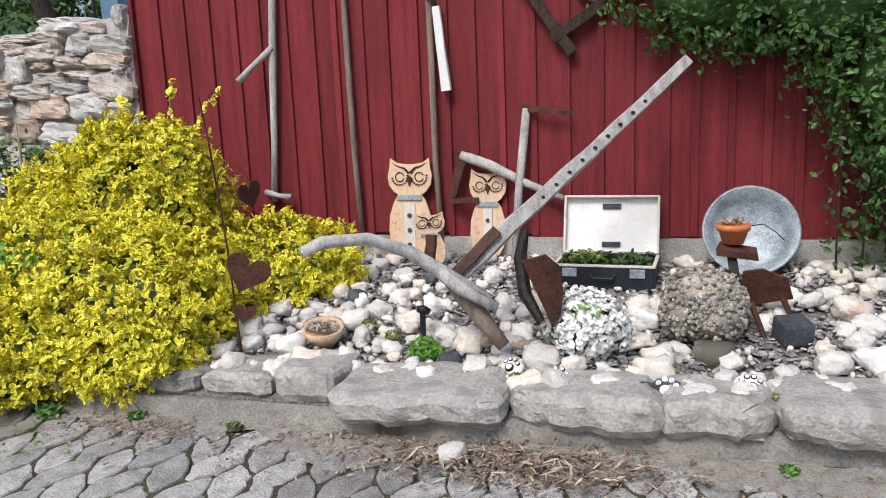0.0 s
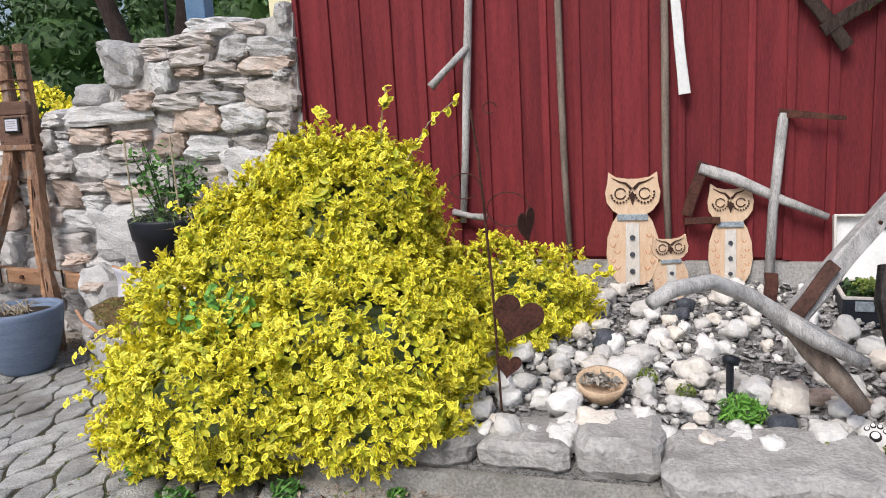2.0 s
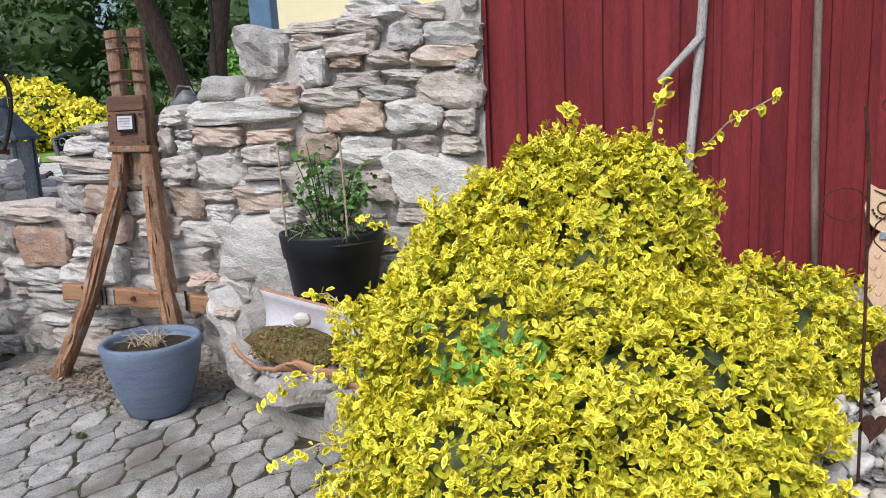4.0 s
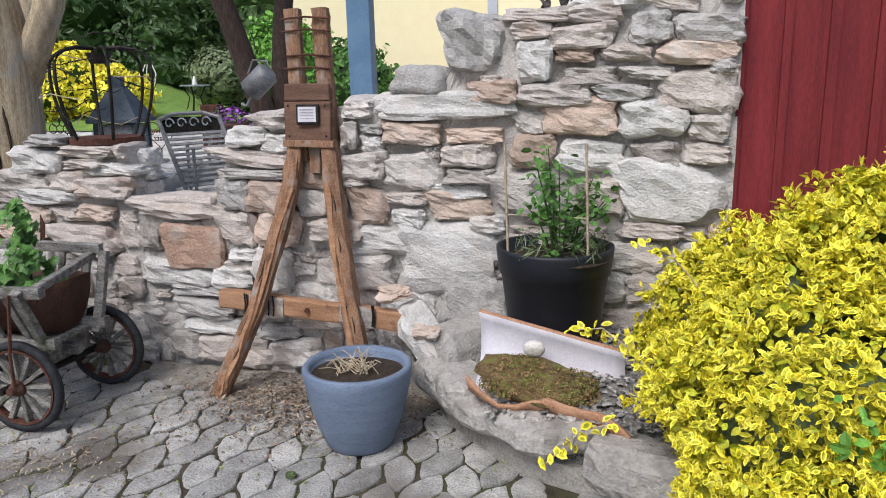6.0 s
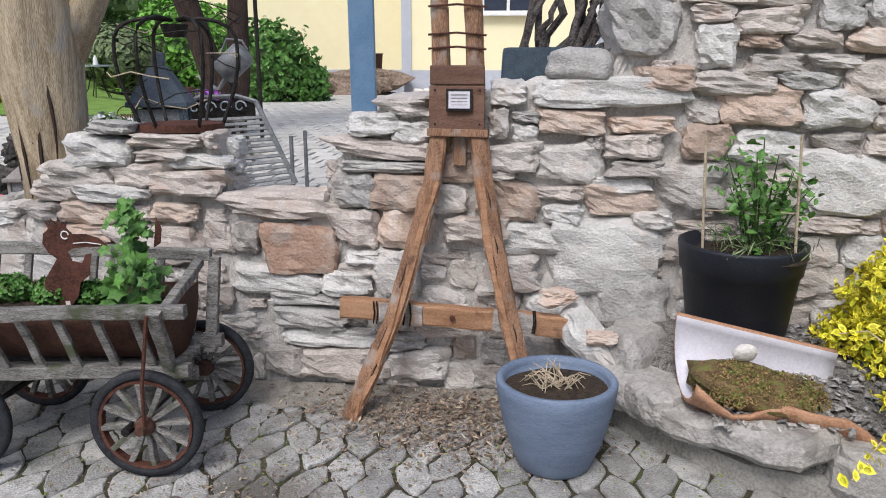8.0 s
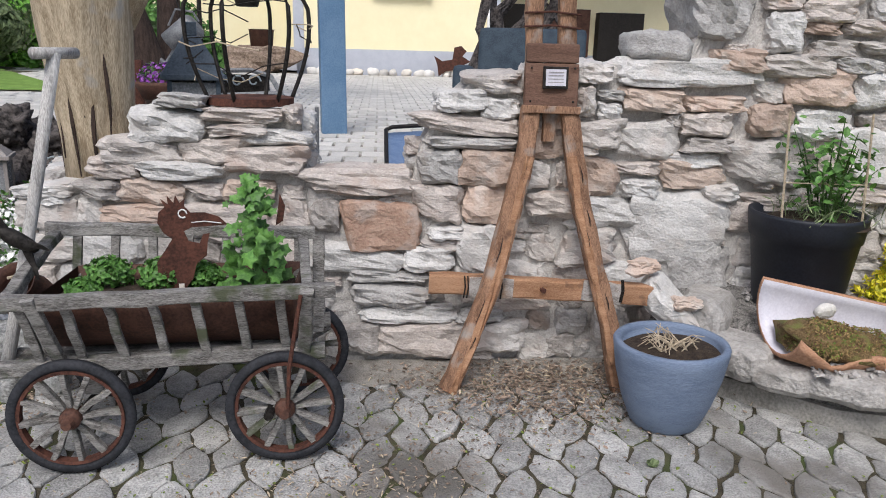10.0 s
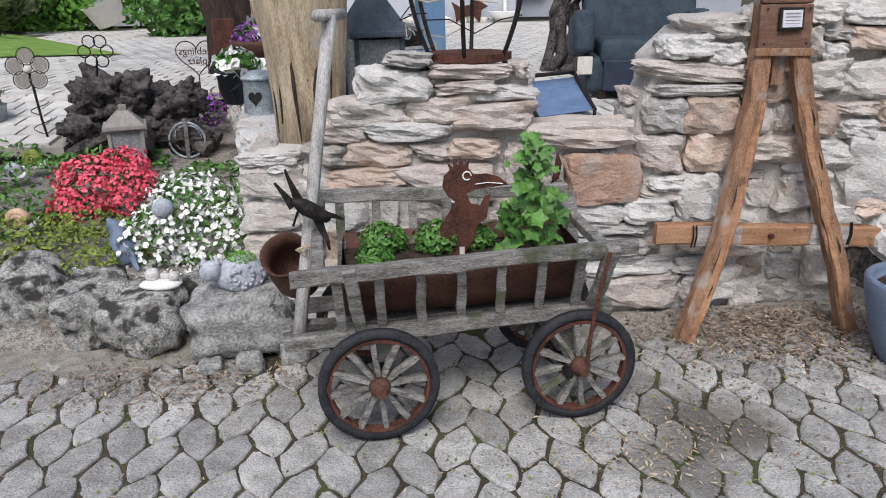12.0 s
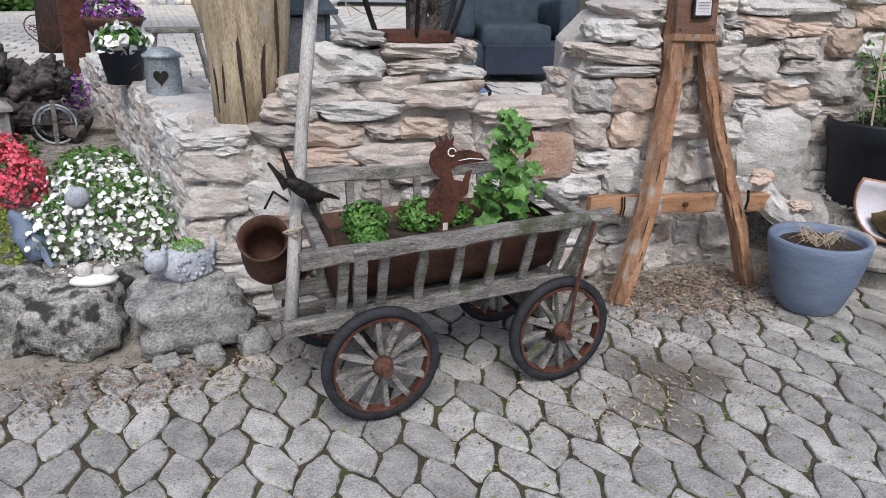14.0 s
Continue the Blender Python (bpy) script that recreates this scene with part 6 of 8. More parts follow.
def wheel(x, y, turn):
    R = 0.222
    m = pose(x, y, R, 90, 0, turn)
    w = part("wheel", tube(B(), [m @ Vector((0, 0, zz)) for zz in (-0.045, -0.03, 0.03, 0.05)], [0.026, 0.038, 0.038, 0.026], 14), M_RUST_POT, cart, "wooden-spoked wheel with rusty hub")
    for r, prof, mm, nm in ((R, [(-0.02, -0.018), (0.0, -0.014), (0.0, 0.014), (-0.02, 0.018), (-0.034, 0.015), (-0.034, -0.015)], M_RUBBER, "tyre"), (R - 0.036, [(-0.012, -0.017), (0.0, -0.019), (0.0, 0.019), (-0.012, 0.017)], M_RUST, "rim")):
        bm = B()
        rings = []
        n = 44
        for k in range(n):
            u = math.tau * k / n
            rings.append([bm.verts.new(m @ Vector(((r + a) * math.cos(u), (r + a) * math.sin(u), b))) for a, b in prof])
        for k in range(n):
            a, b = rings[k], rings[(k + 1) % n]
            for i in range(len(prof)):
                j = (i + 1) % len(prof)
                bm.faces.new((a[i], b[i], b[j], a[j]))
        part(nm, bm, mm, w, "", nm == "tyre")
    for k in range(12):
        u = math.tau * k / 12 + 0.1
        d = Vector((math.cos(u), math.sin(u), 0))
        bm = beam(B(), m @ (d * 0.04), m @ (d * (R - 0.044)), 0.018, 0.028, 3, 0.003, 1.25, up=tuple(m.to_3x3() @ Vector((0, 0, 1))))
        part("spoke", bm, M_CART_WOOD, w)
    bm = B()
    bmesh.ops.create_cone(bm, cap_ends=True, segments=12, radius1=0.026, radius2=0.018, depth=0.03, matrix=m @ Matrix.Translation((0, 0, 0.06)))
    part("hub_cap", bm, M_RUST_POT, w)


wheel(-7.685, 3.49, 4)
wheel(-6.925, 3.55, 3)
wheel(-7.72, 4.12, 4)
wheel(-6.93, 4.14, 3)
bm = B()
rings = []
for x in (-7.8, -6.9):
    y0 = 3.76 + 0.08 * (x + 7.9)
    rings.append([bm.verts.new((x, y0 + r * math.cos(u), 0.655 + r * 1.2 * math.sin(u))) for r in (0.215, 0.2) for u in [math.pi + math.pi * k / 12 for k in range(13)]])
a, b = rings
for i in range(12):
    bm.faces.new((a[i], a[i + 1], b[i + 1], b[i]))
    bm.faces.new((a[13 + i], b[13 + i], b[14 + i], a[14 + i]))
for i in (0, 12):
    bm.faces.new((a[i], b[i], b[13 + i], a[13 + i]))
for r in rings:
    bm.faces.new(r[:13])
trough = thing("planting_trough", "half-round rusty steel trough lying in the cart", "trough", (-7.35, 3.8, 0.42))
part("shell", bm, M_RUST_POT, trough, "", True)
part("soil", box(B(), (-7.35, 3.8, 0.6), (0.88, 0.31, 0.02), (0, 0, 4.6), 0.006), M_EARTH, trough)
for x, y, s in ((-7.68, 3.68, 0.06), (-7.64, 3.86, 0.085), (-7.42, 3.83, 0.09), (-7.28, 3.86, 0.07)):
    tuft("herb_clump", "small fresh green herb clump in the cart", "herb", [((x, y, 0.61 + s * 0.5), (s, s * 0.9, s * 0.8))], [("leaves", 620, 0.022, 0.015, M_LEAF_MID, 0.05, 0.7)], base=(x, y, 0.6))["group"] = "herbs in the cart"
vine = thing("lobed_plant", "tall plant with lobed bright green leaves in the cart", "plant", (-7.06, 3.82, 0.6))
part("stem", tube(B(), [(-7.06, 3.82, 0.58), (-7.04, 3.83, 0.8), (-7.08, 3.82, 1.05)], [0.008, 0.006, 0.003], 6), M_LEAF_DARK, vine)
bm = B()
vg = random.Random(17)
for k in range(170):
    f = vg.random()
    c = Vector((-7.06 + vg.gauss(0, 0.075) * (1.1 - f * 0.8), 3.8 + vg.gauss(0, 0.06) * (1.1 - f * 0.7), 0.62 + 0.44 * f))
    s = vg.uniform(0.024, 0.046) * (1.1 - 0.45 * f)
    m = Matrix.Translation(c) @ Euler((vg.gauss(0.9, 0.4), vg.gauss(0, 0.4), vg.uniform(-0.9, 0.9))).to_matrix().to_4x4()
    ring = []
    for j in range(15):
        u = math.tau * j / 15
        r = s * (1.0 if j % 3 == 0 else 0.66)
        ring.append(bm.verts.new(m @ Vector((r * math.cos(u), r * math.sin(u), -0.25 * r))))
    o = bm.verts.new(m @ Vector((0, 0, 0)))
    for j in range(15):
        bm.faces.new((o, ring[j], ring[(j + 1) % 15]))
part("lobed_leaves", bm, M_LEAF_MID, vine)["kind"] = "stuff"
bird = thing("metal_bird", "rusty cut-steel bird with a long beak on a stake", "garden figure", (-7.33, 3.78, 0.6))
BIRD = [(-0.05, -0.06), (-0.085, 0.01), (-0.085, 0.07), (-0.05, 0.12), (-0.025, 0.16), (-0.055, 0.185), (-0.075, 0.225), (-0.068, 0.265), (-0.045, 0.285), (-0.058, 0.318), (-0.032, 0.295), (-0.034, 0.33), (-0.012, 0.3), (-0.004, 0.332), (0.01, 0.3), (0.03, 0.318), (0.026, 0.288), (0.048, 0.262), (0.1, 0.262), (0.15, 0.245), (0.185, 0.212), (0.12, 0.208), (0.05, 0.205), (0.02, 0.19), (0.035, 0.15), (0.075, 0.14), (0.09, 0.175), (0.115, 0.18), (0.105, 0.14), (0.1, 0.09), (0.06, 0.06), (0.045, 0.0), (0.0, -0.06)]
part("sheet", plate(B(), BIRD, 0.005, pose(-7.34, 3.78, 0.66, 0, 0, 8)), M_RUST, bird)
part("eye", tube(B(), [(-7.34 + 0.02 + 0.016 * math.cos(u), 3.776, 0.92 + 0.016 * math.sin(u)) for u in [k * 0.6 for k in range(10)]], 0.003, 5), M_WHITE, bird)
part("mouth_line", tube(B(), [(-7.29, 3.779, 0.885), (-7.24, 3.786, 0.889), (-7.18, 3.794, 0.88)], 0.002, 5), M_WHITE, bird)
part("stake", beam(B(), (-7.34, 3.78, 0.55), (-7.34, 3.78, 0.64), 0.02, 0.01, 2, 0), M_OWL_WHITE, bird)
part("tail_sheet", plate(B(), [(0, 0), (0.03, 0.02), (0.04, 0.08), (0.02, 0.13), (0.01, 0.06)], 0.004, pose(-6.98, 3.84, 0.86, 0, 0, 0)), M_RUST, bird)
shaft = thing("cart_drawbar", "upright grey cart drawbar with a cross grip", "drawbar", (-8.0, 3.75, 0.3))
part("pole", tube(B(), [(-7.98, 3.66, 0.33), (-7.93, 3.76, 0.66), (-7.87, 3.86, 1.05), (-7.8, 3.95, 1.5)], [0.026, 0.026, 0.025, 0.026], 8, 0.05), M_GREY_WOOD, shaft, "", True)
part("grip", tube(B(), [(-7.845, 3.865, 1.5), (-7.755, 4.045, 1.5)], 0.022, 8, 0.05), M_GREY_WOOD, shaft, "", True)
part("cord", tube(B(), [(-7.96, 3.72, 0.68), (-7.9, 3.71, 0.7), (-7.9, 3.78, 0.69), (-7.97, 3.77, 0.66), (-7.93, 3.71, 0.66)], 0.006, 6), M_STRAW, shaft, "twine binding")
part("iron_fork", tube(B(), [(-8.04, 3.7, 0.36), (-7.95, 3.72, 0.38), (-7.8, 3.76, 0.36)], 0.02, 7), M_CART_WOOD, shaft)
crow = thing("iron_bird", "dark forged bird with raised wings perched on the drawbar", "garden figure", (-7.9, 3.72, 0.75))
bm = rock(64, 3, 0.1, power=2)
bmesh.ops.transform(bm, matrix=pose(-7.9, 3.7, 0.83, 0, 35, 10) @ Matrix.Diagonal((0.16, 0.05, 0.06, 1)), verts=bm.verts)
part("body", bm, M_IRON, crow, "", True)
for p, q in (((-7.93, 3.7, 0.85), (-7.98, 3.68, 0.99)), ((-7.96, 3.7, 0.85), (-8.02, 3.7, 0.94)), ((-7.88, 3.7, 0.83), (-7.78, 3.68, 0.8)), ((-7.88, 3.72, 0.8), (-7.84, 3.7, 0.68))):
    part("feather", beam(B(), p, q, 0.035, 0.012, 3, 0.003, 0.2), M_IRON, crow)
jug = thing("rusty_jug", "round rusty pitcher hanging behind the drawbar", "jug", (-8.0, 4.02, 0.5))
part("bowl", lathe(B(), [(0.02, 0.0), (0.085, 0.005), (0.1, 0.05), (0.1, 0.14), (0.088, 0.18), (0.08, 0.2), (0.09, 0.235), (0.098, 0.25), (0.092, 0.25), (0.074, 0.2), (0.09, 0.14), (0.09, 0.05), (0.02, 0.02)], (-7.985, 4.05, 0.43), 30, pose(0, 0, 0, 42, -14, 0).to_3x3(), 0.03), M_RUST_POT, jug, "", True)
part("hook", tube(B(), [(-8.0, 4.03, 0.68), (-7.97, 3.98, 0.76), (-7.93, 3.9, 0.74)], 0.005, 6), M_IRON, jug)

# ---- flower bed at the corner ----
def garden_z(x, y):
    return 0.2 + 0.09 * max(0, min(y, 8) - 4.4) + 0.02 * noise.noise((x * 2, y * 2, 3))


bm = B()
gx, gy = [-11.6 + 0.22 * i for i in range(16)], [4.38 + 0.24 * j for j in range(18)]
gv = [[bm.verts.new((x, y + 0.12 * max(0, -9.2 - x), garden_z(x, y) if y > 4.4 else -0.05)) for x in gx] for y in gy]
for a, b in zip(gv, gv[1:]):
    for i in range(len(gx) - 1):
        bm.faces.new((a[i], a[i + 1], b[i + 1], b[i]))
garden = solo("flower_bed", bm, M_CHIPPINGS, "earth and pale chippings of the raised corner flower bed", "flower bed", "structure", smooth=True)
M_LIMESTONE = mat("lichened_limestone", (0.17, 0.165, 0.155), (0.56, 0.55, 0.52), 22, 0.95, 1.8, fine=110, vary=0.22, third=(0.05, 0.048, 0.043), third_at=0.54, third_scale=12)
M_BLOCK = mat("grey_block_limestone", (0.15, 0.15, 0.145), (0.4, 0.4, 0.385), 12, 0.9, 1.4, fine=80, vary=0.15, third=(0.07, 0.068, 0.062), third_at=0.64, third_scale=9)
for i, (x, y, z, w, d, h, a) in enumerate(((-8.3, 4.37, 0.15, 0.54, 0.36, 0.27, 8), (-8.76, 4.45, 0.13, 0.44, 0.34, 0.3, -20), (-9.02, 4.56, 0.15, 0.4, 0.36, 0.36, 15), (-9.35, 4.68, 0.16, 0.42, 0.36, 0.38, 0), (-9.75, 4.8, 0.14, 0.5, 0.4, 0.36, 12), (-10.2, 4.9, 0.14, 0.5, 0.4, 0.34, 0), (-10.7, 5.0, 0.14, 0.5, 0.4, 0.34, 0), (-8.12, 4.36, 0.08, 0.22, 0.2, 0.22, 30),
                                          (-8.06, 4.2, 0.03, 0.16, 0.12, 0.1, 10), (-8.24, 4.14, 0.02, 0.14, 0.1, 0.07, 5), (-8.42, 4.13, 0.02, 0.15, 0.1, 0.06, 0), (-8.55, 4.6, 0.2, 0.2, 0.2, 0.14, 0))):
    smooth_block = i in (0, 8, 9, 10)
    bm = rock(40 + i, 9, 0.13 if smooth_block else 0.2, power=5.5 if smooth_block else 4.2)
    bmesh.ops.transform(bm, matrix=pose(x, y, z, 6, -5, a) @ Matrix.Diagonal((w * (0.82, 0.74, 0.8)[i % 3], d, h * (1.0, 0.86, 1.08)[i % 3], 1)), verts=bm.verts)
    tagged(part("edging_rock", bm, M_BLOCK if smooth_block else M_LIMESTONE, None, "", True), "smooth grey limestone block edging the flower bed" if smooth_block else "grey lichened limestone edging rock of the flower bed", "rock", "edging rocks")
g9 = np.random.default_rng(41)
P = np.stack([g9.uniform(-9.3, -8.4, 500), g9.uniform(4.55, 4.95, 500), np.zeros(500)], 1)
P[:, 2] = [garden_z(x, y) + 0.004 for x, y, _ in P]
cloud("white_gravel", [leaves(P, np.tile((0, 0, 1), (500, 1)), 0.02, 0.016, 0.5, 3, fold=0.3)], [M_PETAL_WHITE], garden)["kind"] = "stuff"
for name, label, lob, sets in (
    ("candytuft_mound", "large mound of white candytuft in full flower", [((-8.6, 5.12, 0.4), (0.3, 0.28, 0.22)), ((-8.82, 5.02, 0.34), (0.2, 0.2, 0.17)), ((-8.45, 5.02, 0.36), (0.18, 0.2, 0.17)), ((-8.68, 5.28, 0.5), (0.2, 0.2, 0.15)), ((-8.52, 4.92, 0.3), (0.17, 0.14, 0.12))], [("leaves", 2600, 0.05, 0.012, M_LEAF_MID, 0.08, 0.8), ("petals", 2300, 0.032, 0.026, M_PETAL_WHITE, 0.0, 0.5)]),
    ("azalea", "round red flowering azalea", [((-9.36, 5.85, 0.44), (0.26, 0.26, 0.19)), ((-9.15, 5.78, 0.42), (0.18, 0.18, 0.15)), ((-9.45, 5.7, 0.36), (0.16, 0.16, 0.13)), ((-9.25, 6.0, 0.52), (0.17, 0.17, 0.13))], [("leaves", 700, 0.04, 0.014, M_LEAF_DARK, 0.15, 0.8), ("petals", 4200, 0.027, 0.022, M_PETAL_RED, 0.0, 0.5)]),
    ("ground_cover", "yellow-green creeping ground cover", [((-9.25, 5.1, 0.25), (0.38, 0.32, 0.1)), ((-9.7, 5.3, 0.27), (0.4, 0.4, 0.12)), ((-9.45, 5.55, 0.28), (0.3, 0.3, 0.1))], [("leaves", 7000, 0.03, 0.018, M_MOSS, 0.02, 0.7)]),
    ("ground_cover", "deep green creeping plants", [((-9.9, 6.2, 0.36), (0.6, 0.6, 0.16)), ((-9.9, 5.6, 0.3), (0.4, 0.4, 0.14)), ((-8.75, 6.1, 0.38), (0.25, 0.45, 0.12)), ((-9.6, 6.6, 0.4), (0.5, 0.4, 0.12)), ((-10.5, 6.6, 0.42), (0.6, 0.7, 0.16)), ((-10.3, 5.6, 0.3), (0.5, 0.5, 0.14))], [("leaves", 9000, 0.045, 0.02, M_LEAF_MID, 0.02, 0.8)]),
    ("purple_flowers", "patch of purple bell flowers behind the root", [((-8.98, 7.45, 0.68), (0.16, 0.16, 0.14))], [("leaves", 300, 0.03, 0.012, M_LEAF_MID, 0.2, 0.8), ("petals", 500, 0.025, 0.02, M_PETAL_PURPLE, 0.0, 0.5)])):
    tuft(name, label, "flowers" if "cover" not in name else "plant", lob, sets, base=(lob[0][0][0], lob[0][0][1], garden_z(*lob[0][0][:2])))
cat = thing("cat_planter", "grey cat-shaped pebble planter with bright moss", "planter", (-8.34, 4.42, 0.26))
bm = rock(65, 5, 0.06, power=2.4)
bmesh.ops.transform(bm, matrix=pose(-8.3, 4.42, 0.345, 0, 0, 5) @ Matrix.Diagonal((0.22, 0.15, 0.16, 1)), verts=bm.verts)
M_CAT = mat("pale_grey_resin", (0.3, 0.32, 0.37), (0.5, 0.52, 0.57), 12, 0.7, 0.5, vary=0)
part("body", bm, M_CAT, cat, "", True)
bm = B()
P, N = lobes_surface([((-8.3, 4.42, 0.345), (0.11, 0.078, 0.08))], 170, 3, 0.0, 0.02)
for p in P[P[:, 2] < 0.4]:
    bmesh.ops.create_icosphere(bm, subdivisions=1, radius=0.012, matrix=Matrix.Translation(p))
part("pebble_coat", bm, M_CAT, cat, "", True)["kind"] = "stuff"
bm = rock(66, 4, 0.08, power=2)
bmesh.ops.transform(bm, matrix=Matrix.Translation((-8.42, 4.37, 0.38)) @ Matrix.Diagonal((0.1, 0.09, 0.1, 1)), verts=bm.verts)
part("head", bm, M_CAT, cat, "", True)
for dx in (-0.03, 0.03):
    bm = B()
    bmesh.ops.create_cone(bm, cap_ends=True, segments=8, radius1=0.018, radius2=0.002, depth=0.04, matrix=Matrix.Translation((-8.42 + dx, 4.375, 0.435)))
    part("ear", bm, M_CAT, cat)
part("tail", tube(B(), [(-8.2, 4.44, 0.34), (-8.18, 4.45, 0.41), (-8.185, 4.45, 0.45)], [0.016, 0.014, 0.01], 8), M_CAT, cat, "", True)
P, N = lobes_surface([((-8.29, 4.42, 0.415), (0.065, 0.05, 0.035))], 500, 9, 0, 0.08)
cloud("moss", [leaves(P, N, 0.014, 0.006, 0.6, 5)], [M_LEAF_BRIGHT], cat)
snail = thing("snail_stone", "flat white stone ornament with two little snails", "garden ornament", (-8.67, 4.48, 0.27))
for c, s, nm in (((-8.67, 4.48, 0.29), (0.2, 0.12, 0.045), "base"), ((-8.715, 4.49, 0.335), (0.07, 0.06, 0.07), "shell"), ((-8.615, 4.47, 0.33), (0.05, 0.045, 0.05), "shell"), ((-8.66, 4.49, 0.325), (0.05, 0.03, 0.035), "snail_body")):
    bm = rock(len(nm) + int(s[0] * 100), 4, 0.08, power=2.3)
    bmesh.ops.transform(bm, matrix=Matrix.Translation(c) @ Matrix.Diagonal((*s, 1)), verts=bm.verts)
    part(nm, bm, M_WHITE if nm == "base" else M_PALE_STONE, snail, "", True)
seal = thing("seal_figure", "dark blue glazed seal figure at the bed edge", "garden figure", (-8.96, 4.95, 0.25))
part("body", tube(B(), [(-8.93, 4.9, 0.26), (-8.95, 4.93, 0.33), (-8.99, 4.96, 0.39), (-9.02, 4.97, 0.45), (-9.03, 4.95, 0.49)], [0.05, 0.07, 0.06, 0.035, 0.01], 14), M_BLUE_POT, seal, "", True)
part("flipper", beam(B(), (-8.92, 4.88, 0.32), (-8.88, 4.83, 0.24), 0.035, 0.02, 3, 0.002, 0.6), M_BLUE_POT, seal)
ball = thing("ball_stake", "grey stone-look ball on a short stake", "garden ornament", (-8.74, 4.92, 0.27))
part("stake", tube(B(), [(-8.7, 4.88, 0.27), (-8.74, 4.92, 0.5)], 0.012, 7), M_CAT, ball)
bm = rock(67, 4, 0.06, power=2)
bmesh.ops.transform(bm, matrix=Matrix.Translation((-8.745, 4.925, 0.54)) @ Matrix.Diagonal((0.11, 0.11, 0.1, 1)), verts=bm.verts)
part("ball", bm, M_CAT, ball, "", True)


def lantern(x, y, z, w, h, material, label):
    t = thing("lantern", label, "lantern", (x, y, z))
    part("base", box(B(), (x, y, z + 0.02), (w, w, 0.04), (0, 0, 15), 0.005), material, t)
    for a in (45, 135, 225, 315):
        u = radians(a + 15)
        part("corner_post", box(B(), (x + w * 0.6 * math.cos(u), y + w * 0.6 * math.sin(u), z + h * 0.35), (0.025, 0.025, h * 0.65), (0, 0, 15), 0.003), material, t)
    part("cornice", box(B(), (x, y, z + h * 0.68), (w * 1.15, w * 1.15, 0.03), (0, 0, 15), 0.006), material, t)
    bm = B()
    bmesh.ops.create_cone(bm, cap_ends=True, segments=4, radius1=w * 0.78, radius2=w * 0.2, depth=h * 0.22, matrix=pose(x, y, z + h * 0.8, 0, 0, 60))
    part("roof", bm, material, t)
    part("finial", box(B(), (x, y, z + h * 0.95), (w * 0.22, w * 0.22, h * 0.08), (0, 0, 15), 0.006), material, t)
    for a in (0, 90, 180, 270):
        u = radians(a + 15)
        part("pane", box(B(), (x + w * 0.41 * math.cos(u), y + w * 0.41 * math.sin(u), z + h * 0.36), (0.006, w * 0.78, h * 0.58), (0, 0, a + 15)), M_PANE, t, "dusty glass pane")
    part("candle", tube(B(), [(x, y, z + 0.04), (x, y, z + h * 0.35)], w * 0.16, 14), M_OWL_WHITE, t)
    return t


M_PANE = mat("dusty_glass", (0.16, 0.17, 0.18), (0.3, 0.31, 0.32), 6, 0.25, 0.1, vary=0, spec=0.5)
M_LANTERN = mat("greige_lantern_wood", (0.22, 0.2, 0.19), (0.34, 0.31, 0.29), 9, 0.8, 0.4, vary=0, grain=(5, 5, 1))
M_BLUEGREY = mat("blue_grey_paint", (0.06, 0.08, 0.1), (0.11, 0.135, 0.165), 9, 0.7, 0.3, vary=0)
lantern(-9.36, 6.56, 0.4, 0.25, 0.47, M_LANTERN, "weathered grey wooden lantern in the flower bed")
lantern(-7.62, 5.35, 0.72, 0.3, 0.95, M_BLUEGREY, "tall blue-grey lantern house behind the wall")
root = thing("root_stump", "huge dark gnarled root stump in the flower bed", "root stump", (-9.5, 7.2, 0.45))
bm = rock(68, 13, 0.4, power=2.3)
for v in bm.verts:
    v.co *= 1 + 0.26 * noise.noise(v.co * 5.5) + 0.1 * noise.noise(v.co * 13)
bmesh.ops.transform(bm, matrix=pose(-9.48, 7.2, 0.68, 0, 0, 10) @ Matrix.Diagonal((0.72, 0.5, 0.52, 1)), verts=bm.verts)
part("burl", bm, M_STUMP, root, "", True)
for c, size in (((-9.12, 7.1, 0.8), (0.3, 0.28, 0.32)), ((-9.66, 7.05, 0.92), (0.32, 0.3, 0.34)), ((-9.4, 7.05, 0.92), (0.24, 0.22, 0.26)), ((-9.0, 6.95, 0.55), (0.26, 0.22, 0.22)), ((-9.8, 7.0, 0.65), (0.26, 0.26, 0.34))):
    bm = rock(int(abs(c[0]) * 10), 10, 0.35, power=2.2)
    for v in bm.verts:
        v.co *= 1 + 0.3 * noise.noise(v.co * 6 + Vector(c)) + 0.1 * noise.noise(v.co * 14 + Vector(c))
    bmesh.ops.transform(bm, matrix=Matrix.Translation(c) @ Matrix.Diagonal((*size, 1)), verts=bm.verts)
    part("knob", bm, M_STUMP, root, "", True)
for q in ((-8.85, 6.8, 0.48), (-9.3, 6.75, 0.46), (-9.85, 6.8, 0.46), (-8.8, 7.0, 0.52)):
    c = Vector((-9.4, 7.2, 0.62))
    e = Vector(q)
    part("root", tube(B(), [c, c.lerp(e, 0.5) + Vector((0, 0, 0.05)), e], [0.11, 0.08, 0.05], 8, 0.25), M_STUMP, root)
spin = thing("wheel_ornament", "small iron spoked ring ornament with an arrow", "garden ornament", (-9.0, 6.8, 0.4))
for r, yy in ((0.13, 0.0), (0.1, 0.05)):
    part("ring", tube(B(), [(-9.0 + r * math.cos(u), 6.8 + yy, 0.56 + r * math.sin(u)) for u in [math.tau * k / 24 for k in range(25)]], 0.008, 6), M_ZINC, spin)
